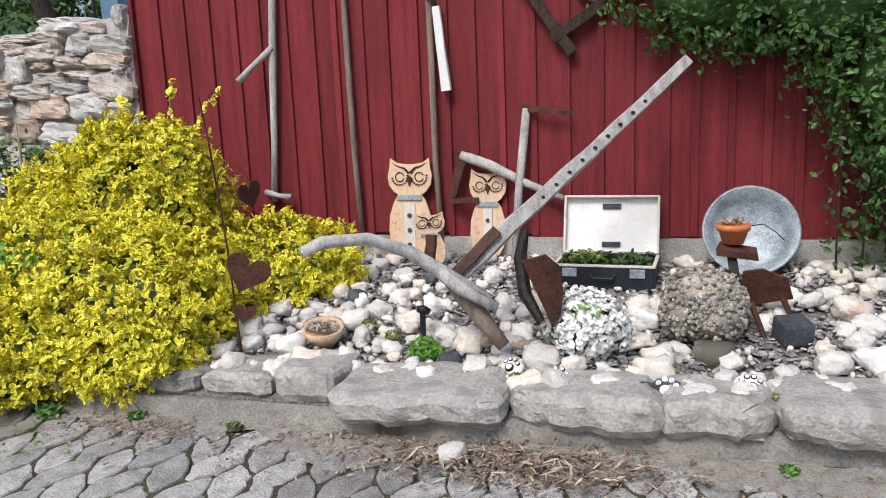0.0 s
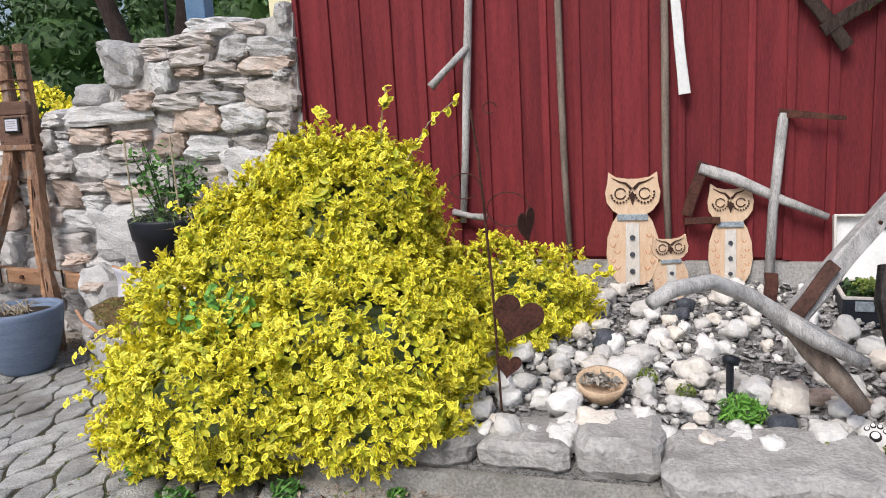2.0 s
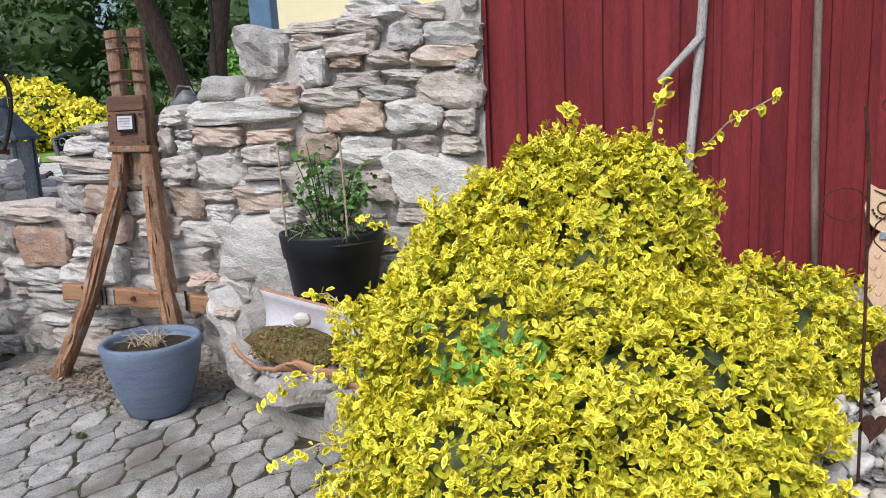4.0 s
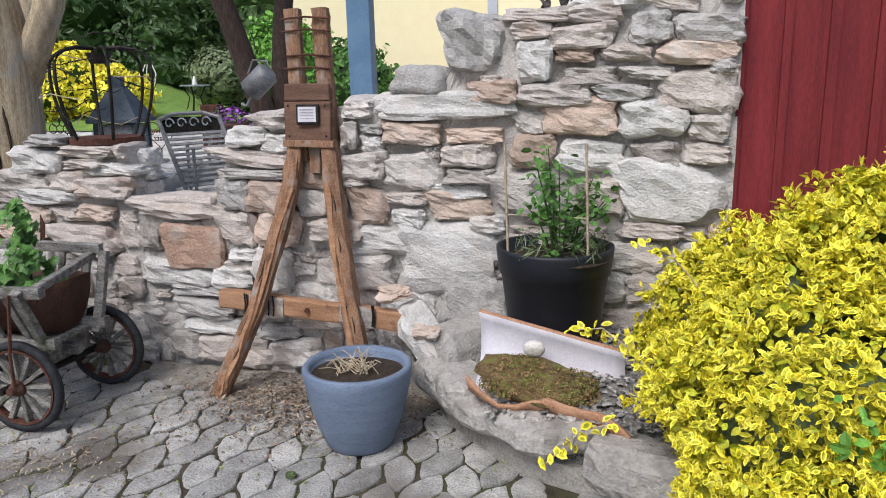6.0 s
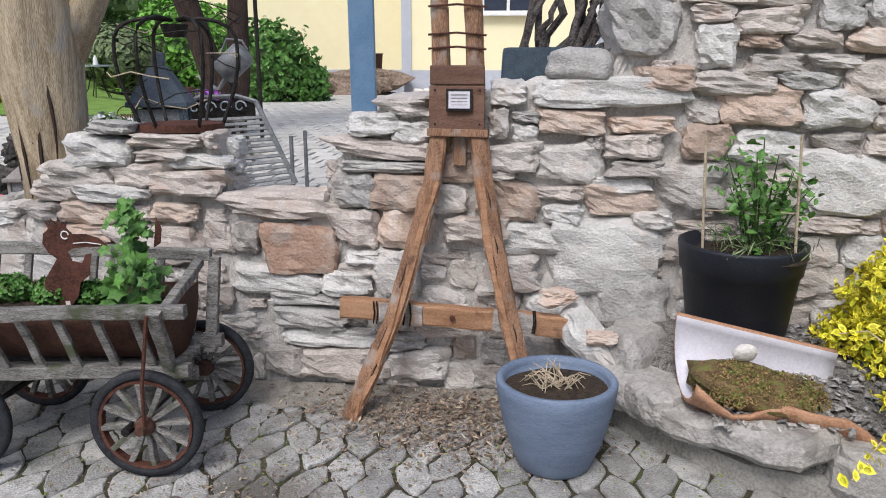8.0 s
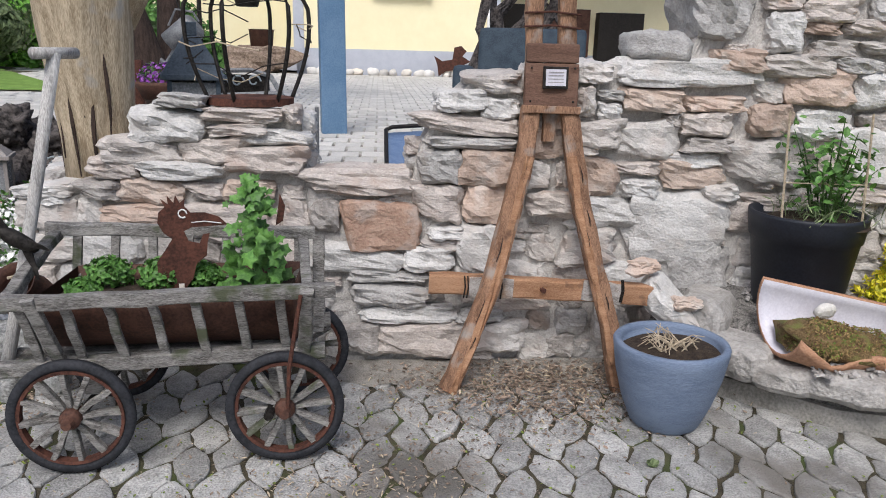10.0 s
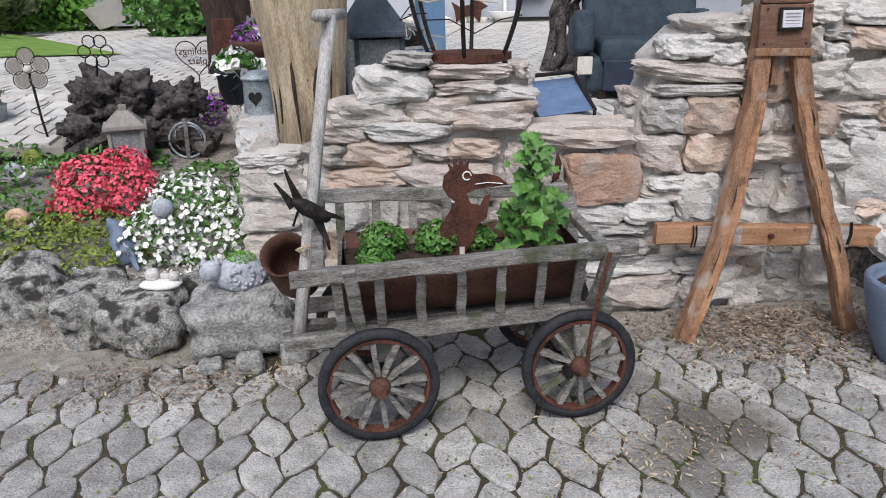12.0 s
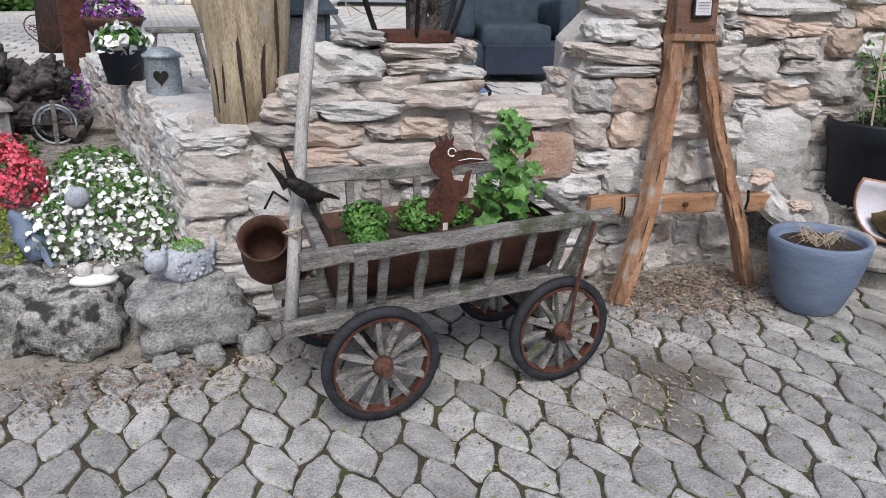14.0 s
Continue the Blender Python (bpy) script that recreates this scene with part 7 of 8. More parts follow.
part("arrow", tube(B(), [(-9.22, 6.78, 0.56), (-8.8, 6.82, 0.56)], 0.006, 6), M_IRON, spin)
part("bracket", beam(B(), (-9.0, 6.8, 0.4), (-9.0, 6.8, 0.72), 0.03, 0.02, 3, 0.003), M_CART_WOOD, spin)
milk = thing("milk_can", "steel milk can lantern with a heart cut-out", "milk can", (-8.3, 5.7, 0.88))
part("can", lathe(B(), [(0.02, 0), (0.095, 0), (0.098, 0.01), (0.092, 0.2), (0.098, 0.21), (0.02, 0.21)], (-8.3, 5.7, 0.89), 30), M_ZINC, milk, "", True)
part("lid", lathe(B(), [(0.02, 0.0), (0.105, 0.0), (0.105, 0.015), (0.05, 0.05), (0.02, 0.055)], (-8.3, 5.7, 1.1), 30), M_ZINC, milk, "", True)
hp = []
for k in range(24):
    u = math.tau * k / 24
    hp.append((0.04 * math.sin(u) ** 3, 0.05 * (13 * math.cos(u) - 5 * math.cos(2 * u) - 2 * math.cos(3 * u) - math.cos(4 * u)) / 17))
part("heart_hole", plate(B(), hp, 0.01, pose(-8.315, 5.606, 1.0, 0, 0, -8)), M_IRON, milk)
part("wire", tube(B(), [(-8.4, 5.68, 1.08), (-8.46, 5.66, 1.04), (-8.44, 5.66, 0.98)], 0.004, 5), M_IRON, milk)
navy = thing("navy_planter", "navy plastic pot with white petunias on the wall", "planter", (-8.52, 6.35, 0.88))
part("pot", lathe(B(), [(0.02, 0), (0.1, 0), (0.14, 0.2), (0.15, 0.2), (0.15, 0.22), (0.02, 0.21)], (-8.52, 6.35, 0.88), 30), M_NAVY, navy, "", True)
P, N = lobes_surface([((-8.52, 6.35, 1.14), (0.14, 0.14, 0.09))], 300, 5, 0, 0.15)
cloud("leaves", [leaves(P, N, 0.05, 0.025, 0.8, 5)], [M_LEAF_MID], navy)
P, N = lobes_surface([((-8.52, 6.33, 1.14), (0.16, 0.16, 0.1))], 60, 8, 0, 0.15)
cloud("petals", [leaves(P, N, 0.06, 0.05, 0.5, 6)], [M_PETAL_WHITE], navy, "", "stuff")
stool = thing("wooden_stool", "small weathered three-legged wooden stool in the yard", "stool", (-8.15, 7.6, YARD))
part("seat", box(B(), (-8.15, 7.6, YARD + 0.4), (0.42, 0.26, 0.035), (0, 0, 10), 0.008), M_CART_WOOD, stool)
for dx, dy in ((-0.15, -0.08), (0.15, -0.08), (-0.15, 0.08), (0.15, 0.08)):
    part("leg", tube(B(), [(-8.15 + dx, 7.6 + dy, YARD + 0.4), (-8.15 + dx * 1.5, 7.6 + dy * 1.5, YARD)], 0.018, 7), M_CART_WOOD, stool)
barrel = thing("pansy_bowl", "wide brown bowl of purple pansies on a rusty post", "planter", (-8.72, 8.5, YARD))
part("post", box(B(), (-8.95, 8.6, YARD + 0.3), (0.2, 0.2, 0.7), (0, 0, 12), 0.01), M_RUST, barrel)
part("bowl", lathe(B(), [(0.02, 0.3), (0.18, 0.3), (0.24, 0.42), (0.25, 0.46), (0.02, 0.45)], (-8.62, 8.4, YARD), 30), M_RUST_POT, barrel, "", True)
P, N = lobes_surface([((-8.62, 8.4, YARD + 0.48), (0.22, 0.22, 0.14))], 600, 5, 0, 0.15)
cloud("petals", [leaves(P[::2], N[::2], 0.04, 0.03, 0.6, 6)], [M_PETAL_PURPLE], barrel, "", "stuff")
cloud("leaves", [leaves(P[1::2], N[1::2], 0.04, 0.02, 0.8, 7)], [M_LEAF_DARK], barrel)

# ---- bare forked trunk on the wall ----
trunk = thing("bare_trunk", "thick barkless forked tree trunk standing on the wall", "tree trunk", (-7.95, 4.72, 0.9))


def log(path, radii, n=28, seed=1):
    bm = B()
    rings = []
    for i, (c, r) in enumerate(zip(path, radii)):
        ring = []
        for k in range(n):
            u = math.tau * k / n
            f = 1 + 0.07 * noise.noise((math.cos(u) * 2.2 + seed, math.sin(u) * 2.2, c[2] * 0.6)) + 0.05 * noise.noise((math.cos(u) * 6, math.sin(u) * 6 + seed, c[2] * 0.8))
            if (k * 5 + seed) % 11 == 0:
                f -= 0.07
            ring.append(bm.verts.new((c[0] + r * f * math.cos(u), c[1] + r * f * math.sin(u), c[2])))
        rings.append(ring)
    for a, b in zip(rings, rings[1:]):
        for k in range(n):
            bm.faces.new((a[k], a[(k + 1) % n], b[(k + 1) % n], b[k]))
    bm.faces.new(rings[0][::-1])
    bm.faces.new(rings[-1])
    return bm


part("bole", log([(-7.945, 4.76, 0.89), (-7.945, 4.75, 1.1), (-7.945, 4.73, 1.35), (-7.95, 4.71, 1.6), (-7.95, 4.68, 1.85), (-7.95, 4.64, 2.2), (-7.93, 4.6, 2.8)], [0.165, 0.17, 0.19, 0.21, 0.215, 0.18, 0.16]), M_TRUNK, trunk, "", True)
part("limb", log([(-7.98, 4.72, 1.1), (-8.04, 4.82, 1.4), (-8.12, 4.98, 1.7), (-8.26, 5.25, 2.1), (-8.42, 5.6, 2.7)], [0.1, 0.12, 0.13, 0.12, 0.1], seed=4), M_TRUNK, trunk, "", True)
part("limb", log([(-7.85, 4.78, 1.6), (-7.72, 4.78, 1.85), (-7.6, 4.78, 2.05), (-7.52, 4.8, 2.4)], [0.1, 0.1, 0.09, 0.08], seed=6), M_TRUNK, trunk, "", True)
for k, (a, z0, z1) in enumerate(((-1.9, 0.92, 1.7), (-1.35, 0.9, 1.5), (-2.4, 1.0, 1.9), (-1.0, 1.1, 1.9), (-1.62, 1.2, 2.2), (-2.75, 0.95, 1.6))):
    pts = [(-7.935 + (0.172 + 0.018 * (zz - 0.9) / 0.8) * math.cos(a + 0.05 * math.sin(zz * 9 + k)), 4.742 + (0.172 + 0.018 * (zz - 0.9) / 0.8) * math.sin(a + 0.05 * math.sin(zz * 9 + k)), zz) for zz in [z0 + (z1 - z0) * j / 9 for j in range(10)]]
    part("drying_crack", tube(B(), pts, [0.003, 0.006, 0.008, 0.01, 0.011, 0.01, 0.008, 0.006, 0.004, 0.002], 5), M_BARK, trunk)
cage = thing("iron_basket", "rusty domed iron basket wound with wire on the pillar", "iron ornament", (-7.19, 4.66, 1.27))
part("base_ring", lathe(B(), [(0.185, 0), (0.205, 0), (0.205, 0.035), (0.185, 0.035), (0.185, 0.0)][:4], (-7.19, 4.66, 1.27), 36), M_RUST, cage)
for k in range(6):
    u = math.tau * k / 6 + 0.3
    pts = []
    for j in range(15):
        f = j / 14
        r = 0.19 + 0.1 * math.sin(min(f * 1.35, 1) * math.pi * 0.62) if f < 0.7 else 0.286 * math.cos((f - 0.7) / 0.3 * math.pi * 0.46)
        z = 1.28 + 0.43 * min(f / 0.7, 1) + (0.1 * math.sin((f - 0.7) / 0.3 * math.pi * 0.62) if f > 0.7 else 0)
        pts.append((-7.19 + r * math.cos(u), 4.66 + r * math.sin(u), z))
    part("rib", tube(B(), pts, 0.01, 6), M_IRON, cage, "", True)
part("top_cup", lathe(B(), [(0.02, 0), (0.05, 0.0), (0.07, 0.06), (0.02, 0.06)], (-7.19, 4.66, 1.72), 18), M_IRON, cage)
cg = random.Random(3)
for k in range(12):
    u, r = cg.uniform(0, 6.28), 0.29
    pts = [(-7.19 + (r + cg.uniform(-0.05, 0.05)) * math.cos(u + j * 0.35), 4.66 + (r + cg.uniform(-0.05, 0.05)) * math.sin(u + j * 0.35), 1.4 + 0.04 * k + cg.uniform(-0.04, 0.04)) for j in range(5)]
    part("wire", tube(B(), pts, 0.003, 5), M_STRAW if k % 3 == 0 else M_IRON, cage)


# ---- yard furniture ----
bench = thing("iron_garden_chair", "grey slatted iron garden chair with a scrolled back", "garden chair", (-7.3, 5.9, YARD))
TL, TR, BL, BR = Vector((-7.8, 6.0, 1.33)), Vector((-7.28, 6.02, 1.35)), Vector((-7.4, 5.72, 0.78)), Vector((-6.95, 5.76, 0.84))
M_IRON_GREY = mat("grey_iron_paint", (0.12, 0.125, 0.135), (0.24, 0.245, 0.25), 12, 0.55, 0.2, metal=0.3, vary=0)
for p, q in ((TL, BL), (TR, BR)):
    part("side_bar", beam(B(), p, q, 0.03, 0.02, 3, 0), M_IRON_GREY, bench)
for k in range(13):
    f = 0.2 + 0.8 * k / 12
    part("slat", beam(B(), TL.lerp(BL, f), TR.lerp(BR, f), 0.022, 0.012, 3, 0, up=(0, 0.8, -0.4)), M_IRON_GREY, bench)
part("top_rail", tube(B(), [TL, TL.lerp(TR, 0.25) + Vector((0, 0, 0.04)), TL.lerp(TR, 0.75) + Vector((0, 0, 0.04)), TR], 0.016, 6), M_IRON_GREY, bench)
for k in range(4):
    c = TL.lerp(TR, 0.2 + 0.2 * k) + Vector((0, -0.02, -0.03))
    part("scroll", tube(B(), [c + Vector((0.045 * math.cos(u) * (1 - u / 9), 0, 0.045 * math.sin(u) * (1 - u / 9))) for u in [j * 0.6 for j in range(11)]], 0.006, 5), M_ZINC, bench)
part("backing", box(B(), (-7.54, 6.03, 1.29), (0.5, 0.01, 0.13), (0, 0, 0)), M_IRON, bench)
for x, y in ((-7.7, 6.2), (-7.0, 6.2), (-7.35, 5.75), (-6.98, 5.8)):
    part("leg", tube(B(), [(x, y, YARD), (x, y, YARD + 0.42)], 0.014, 6), M_IRON_GREY, bench)

arm = thing("armchair", "worn dark blue upholstered armchair in the yard", "armchair", (-5.23, 7.65, YARD))
for nm, c, size, rot in (("seat", (-5.42, 7.32, YARD + 0.38), (0.6, 0.66, 0.2), (0, 0, -12)), ("base", (-5.38, 7.42, YARD + 0.2), (0.86, 0.78, 0.28), (0, 0, -12)), ("backrest", (-5.2, 7.86, YARD + 0.66), (0.96, 0.22, 0.72), (-12, 0, -14)), ("armrest", (-5.82, 7.52, YARD + 0.5), (0.17, 0.8, 0.34), (-6, 0, -12)), ("armrest", (-4.95, 7.34, YARD + 0.5), (0.17, 0.8, 0.34), (-6, 0, -12))):
    part(nm, box(B(), c, size, rot, 0.05), M_CHAIR_BLUE, arm, "", True)
part("arm_front", box(B(), (-5.9, 7.09, YARD + 0.28), (0.12, 0.02, 0.14), (0, 0, -12), 0.008), M_OWL_WHITE, arm, "worn pale arm front")
part("front_panel", box(B(), (-5.46, 7.0, YARD + 0.2), (0.6, 0.03, 0.24), (0, 0, -12), 0.01), M_NAVY, arm, "dark front panel")
for dx, dy in ((-0.36, -0.3), (0.3, -0.4), (-0.26, 0.36), (0.38, 0.24)):
    part("foot", box(B(), (-5.38 + dx, 7.42 + dy, YARD + 0.03), (0.06, 0.06, 0.08), (0, 0, 0), 0.006), M_BARK, arm)
M_CANVAS = mat("blue_canvas", (0.1, 0.16, 0.28), (0.17, 0.24, 0.38), 6, 0.8, 0.3, vary=0)
deck = thing("folding_recliner", "blue canvas folding recliner with a black tube frame", "deck chair", (-6.2, 6.7, YARD))
a, b, c, d = Vector((-6.52, 6.8, 0.9)), Vector((-6.02, 6.95, 0.92)), Vector((-6.08, 6.2, 0.78)), Vector((-6.52, 6.05, 0.76))
bm = B()
gridv = [[bm.verts.new(a.lerp(b, i / 6).lerp(d.lerp(c, i / 6), j / 6) + Vector((0, 0, -0.05 * math.sin(math.pi * i / 6) * math.sin(math.pi * j / 6) - 0.01 * ((i * j) % 2)))) for i in range(7)] for j in range(7)]
for r, s in zip(gridv, gridv[1:]):
    for i in range(6):
        bm.faces.new((r[i], r[i + 1], s[i + 1], s[i]))
sheet = part("canvas", bm, M_CANVAS, deck, "", True)
solid = sheet.modifiers.new("thick", "SOLIDIFY")
solid.thickness = 0.008
part("frame", tube(B(), [d, a + Vector((0, 0, 0.03)), a.lerp(b, 0.1) + Vector((0, 0, 0.05)), a.lerp(b, 0.9) + Vector((0, 0, 0.05)), b + Vector((0, 0, 0.03)), c], 0.016, 8), M_IRON, deck)
for p in (a, b, c, d):
    part("leg", tube(B(), [p, (p.x, p.y, YARD)], 0.013, 6), M_IRON, deck)
gn = thing("gnarled_vine", "black gnarled dead vine standing in the yard", "vine", (-5.2, 9.3, YARD))
vr = random.Random(6)
for k in range(16):
    x, y, pts = -5.45 + vr.uniform(-0.14, 0.22), 9.6 + vr.uniform(-0.2, 0.2), []
    lean = vr.uniform(0.02, 0.13)
    for j in range(9):
        pts.append((x + vr.uniform(-0.11, 0.11) + lean * j, y + vr.uniform(-0.06, 0.06), YARD - 0.02 + j * vr.uniform(0.2, 0.26)))
    part("stem", tube(B(), pts, [0.075, 0.06, 0.065, 0.05, 0.055, 0.045, 0.04, 0.03, 0.015], 7, 0.3, seed=k), M_STUMP, gn)
can = thing("watering_can", "zinc watering can hanging from the dark tree", "watering can", (-8.53, 8.98, 1.5))
cmx = pose(-8.53, 8.98, 1.62, 0, 50, 0)
part("body", lathe(B(), [(0.02, -0.17), (0.14, -0.17), (0.14, 0.13), (0.1, 0.17), (0.02, 0.17)], (-8.53, 8.98, 1.62), 26, cmx.to_3x3()), M_IRON_GREY, can, "", True)
part("spout", tube(B(), [(-8.60, 8.98, 1.5), (-8.72, 8.98, 1.34), (-8.78, 8.98, 1.36)], [0.03, 0.02, 0.03], 8), M_IRON_GREY, can)
part("handle", tube(B(), [(-8.68, 8.98, 1.7), (-8.60, 8.98, 1.86), (-8.43, 8.98, 1.84), (-8.38, 8.98, 1.75)], 0.012, 7), M_IRON_GREY, can)
part("hook", tube(B(), [(-8.56, 8.98, 1.86), (-8.68, 9.18, 2.1), (-8.83, 9.38, 2.2)], 0.006, 5), M_IRON, can)


# ---- trees and shrubs beyond ----
def shrub(name, label, cat, lob, n, size, mm, inner=None, seed=1, rough=0.22):
    rise = lawn_rise(lob[0][0][0], lob[0][0][1])
    lob = [((c[0], c[1], c[2] + rise), r) for c, r in lob]
    t = thing(name, label, cat, (lob[0][0][0], lob[0][0][1], YARD + rise))
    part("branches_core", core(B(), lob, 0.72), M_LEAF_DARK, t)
    P, N = lobes_surface(lob, n, seed, 0.04, rough)
    sets = [leaves(P, N, size, size * 0.55, 0.7, seed)]
    P, N = lobes_surface(lob, n // 2, seed + 1, 0.2, rough)
    sets.append(leaves(P, N, size, size * 0.55, 0.7, seed + 1))
    cloud("crown", sets, [mm], t)["kind"] = "stuff"
    return t


twin = thing("dark_twin_tree", "dark-barked twin-stemmed garden tree", "tree", (-9.3, 10.4, YARD))
part("trunk", tube(B(), [(-9.2, 10.3, YARD - 0.05), (-9.25, 10.3, 1.3), (-9.5, 10.2, 2.2), (-9.8, 10.0, 3.4), (-10.0, 9.9, 4.6)], [0.26, 0.17, 0.15, 0.13, 0.1], 12, 0.08), M_BARK, twin, "", True)
part("trunk", tube(B(), [(-9.2, 10.45, YARD), (-9.1, 10.6, 1.4), (-9.12, 10.8, 2.4), (-9.0, 11.0, 3.6), (-8.9, 11.2, 4.8)], [0.2, 0.15, 0.13, 0.12, 0.09], 12, 0.08), M_BARK, twin, "", True)
lob = [((-9.9, 10.0, 5.4), (1.6, 1.5, 1.0)), ((-8.9, 11.4, 5.6), (1.6, 1.5, 1.1))]
P, N = lobes_surface(lob, 3500, 5, 0.1, 0.3)
cloud("crown", [leaves(P, N, 0.16, 0.08, 0.8, 5)], [M_LEAF_DARK], twin)["kind"] = "stuff"
post2 = thing("feeder_pole", "thin dark green metal pole in the yard", "pole", (-8.6, 9.8, YARD))
part("pole", tube(B(), [(-8.55, 9.8, YARD), (-8.55, 9.8, 3.6)], 0.025, 8), M_IRON, post2)
shrub("golden_shrub", "golden yellow shrub at the lawn edge", "shrub", [((-16.9, 15.2, 1.5), (1.3, 1.1, 0.85)), ((-15.6, 15.4, 1.2), (0.9, 0.8, 0.6)), ((-18.4, 15.2, 1.4), (1.3, 1.0, 0.8))], 5600, 0.12, M_LEAF_YELLOW, seed=31)
shrub("pale_shrub", "cream-variegated rounded shrub on the lawn", "shrub", [((-16.5, 21.4, 1.75), (1.1, 0.95, 0.85))], 3200, 0.14, M_LEAF_SAGE, seed=33)
shrub("green_shrub", "fresh green shrub by the house corner", "shrub", [((-11.6, 19.5, 1.5), (1.1, 0.9, 1.1)), ((-10.9, 19.8, 1.1), (0.7, 0.7, 0.6))], 3000, 0.15, M_LEAF_MID, seed=35)
shrub("green_shrub", "bright green shrub above the dry stone terrace", "shrub", [((-15.6, 24.0, 2.0), (1.9, 1.4, 1.6)), ((-17.2, 24.0, 1.6), (1.2, 1.1, 1.0))], 4200, 0.18, M_LEAF_BRIGHT, seed=37)
shrub("green_shrub", "mixed green border shrub", "shrub", [((-20.5, 15.5, 1.4), (1.8, 1.2, 1.1))], 2600, 0.14, M_LEAF_MID, seed=39)
tr = random.Random(44)
for k, (x, y, r, h) in enumerate(((-34, 27, 3.2, 9), (-30, 30, 3.5, 10), (-26.5, 27, 3.0, 9), (-23, 30, 3.4, 11), (-19.8, 30, 3.0, 10), (-28, 22, 2.6, 7), (-37, 20, 3.5, 9), (-25, 20.5, 2.2, 5.5), (-32, 17, 3, 8), (-21, 25.5, 2.2, 6), (-18.5, 33, 2.6, 9))):
    t = thing("conifer", "dense dark green conifer closing the garden", "tree", (x, y, YARD), "far trees")
    part("trunk", tube(B(), [(x, y, YARD), (x, y, h * 0.9)], [0.28, 0.08], 8), M_BARK, t)
    h0 = lawn_rise(x, y)
    lob = [((x + tr.uniform(-0.3, 0.3), y + tr.uniform(-0.3, 0.3), YARD + h0 + h * f), (r * (1.05 - f), r * (1.05 - f), h * 0.2)) for f in (0.1, 0.28, 0.46, 0.64, 0.82)]
    for one in lob:
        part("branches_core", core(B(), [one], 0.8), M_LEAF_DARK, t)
    P, N = lobes_surface(lob, 4200, 50 + k, 0.05, 0.34)
    cloud("crown", [leaves(P, N, 0.3, 0.13, 0.8, 60 + k)], [M_LEAF_DARK if k % 4 else M_IVY_FAR], t)["kind"] = "stuff"
# iron table and white chairs on the lawn
tab = thing("iron_table", "ornate iron garden table with a white ornament", "garden table", (-15.0, 17.6, YARD + 0.16))
part("top", lathe(B(), [(0.02, 0.68), (0.36, 0.68), (0.36, 0.72), (0.02, 0.72)], (-15.0, 17.6, YARD + 0.16), 24), M_ZINC, tab)
for k in range(5):
    u = math.tau * k / 5
    part("leg", tube(B(), [(-15.0 + r * math.cos(u), 17.6 + r * math.sin(u), YARD + 0.16 + z) for r, z in ((0.3, 0.68), (0.14, 0.42), (0.2, 0.2), (0.3, 0.0))], 0.014, 6), M_IRON, tab)
part("ornament", lathe(B(), [(0.02, 0), (0.06, 0), (0.05, 0.1), (0.02, 0.2)], (-15.0, 17.6, YARD + 0.16 + 0.72), 14, None, 0.2), M_WHITE, tab)
for x, y in ((-18.2, 18.4), (-17.2, 18.6)):
    t = thing("white_chair", "white scrolled iron garden chair on the lawn", "garden chair", (x, y, YARD + lawn_rise(x, y)), "white chairs")
    zc = YARD + lawn_rise(x, y)
    part("seat", lathe(B(), [(0.02, 0.43), (0.24, 0.43), (0.24, 0.46), (0.02, 0.46)], (x, y, zc), 20), M_WHITE, t)
    for dx in (-0.2, -0.07, 0.07, 0.2):
        part("back_bar", tube(B(), [(x + dx, y + 0.2, zc + 0.45), (x + dx * 1.1, y + 0.28, zc + 0.75), (x + dx * 0.5, y + 0.3, zc + 1.0)], 0.014, 6), M_WHITE, t)
    for dx, dy in ((-0.2, -0.2), (0.2, -0.2), (-0.2, 0.2), (0.2, 0.2)):
        part("leg", tube(B(), [(x + dx * 0.8, y + dy * 0.8, zc + 0.44), (x + dx, y + dy, zc)], 0.014, 6), M_WHITE, t)
ztub = thing("zinc_trough", "oval zinc tub of lavender at the bed edge", "planter", (-10.9, 7.6, 0.55))
part("tub", lathe(B(), [(0.02, 0), (0.26, 0), (0.3, 0.24), (0.31, 0.25), (0.02, 0.22)], (-10.9, 7.6, 0.5), 30), M_ZINC, ztub, "", True)
P, N = lobes_surface([((-10.9, 7.6, 0.8), (0.28, 0.28, 0.16))], 500, 15, 0, 0.2)
cloud("leaves", [leaves(P[::2], N[::2], 0.06, 0.015, 0.8, 6)], [M_LEAF_SAGE], ztub)
cloud("petals", [leaves(P[1::3], N[1::3], 0.03, 0.02, 0.8, 7)], [M_PETAL_PURPLE], ztub)
tub2 = thing("enamel_tub", "white enamel tub tipped by the far shrub", "tub", (-14.3, 23.0, YARD))
part("tub", lathe(B(), [(0.02, 0), (0.38, 0), (0.52, 0.6), (0.56, 0.62), (0.5, 0.6), (0.36, 0.06), (0.02, 0.05)], (-14.2, 23.0, YARD + 0.2), 30, pose(0, 0, 0, 12, -20, 0).to_3x3()), M_WHITE, tub2, "", True)
bpot = thing("brown_pot", "tall brown pot among rubble by the house", "planter", (-10.0, 24.0, YARD))
part("pot", lathe(B(), [(0.02, 0.5), (0.3, 0.5), (0.36, 1.2), (0.4, 1.22), (0.02, 1.2)], (-10.0, 24.2, YARD), 24), M_RUST_POT, bpot, "", True)
rub = thing("rubble", "heap of brown rubble and twigs by the house", "rubble", (-10.3, 24.2, YARD))
part("mound", (lambda bm: (bmesh.ops.transform(bm, matrix=Matrix.Translation((-10.3, 24.2, YARD + 0.2)) @ Matrix.Diagonal((2.6, 1.0, 0.9, 1)), verts=bm.verts), bm)[1])(rock(77, 6, 0.4, power=2.4)), M_LITTER, rub)
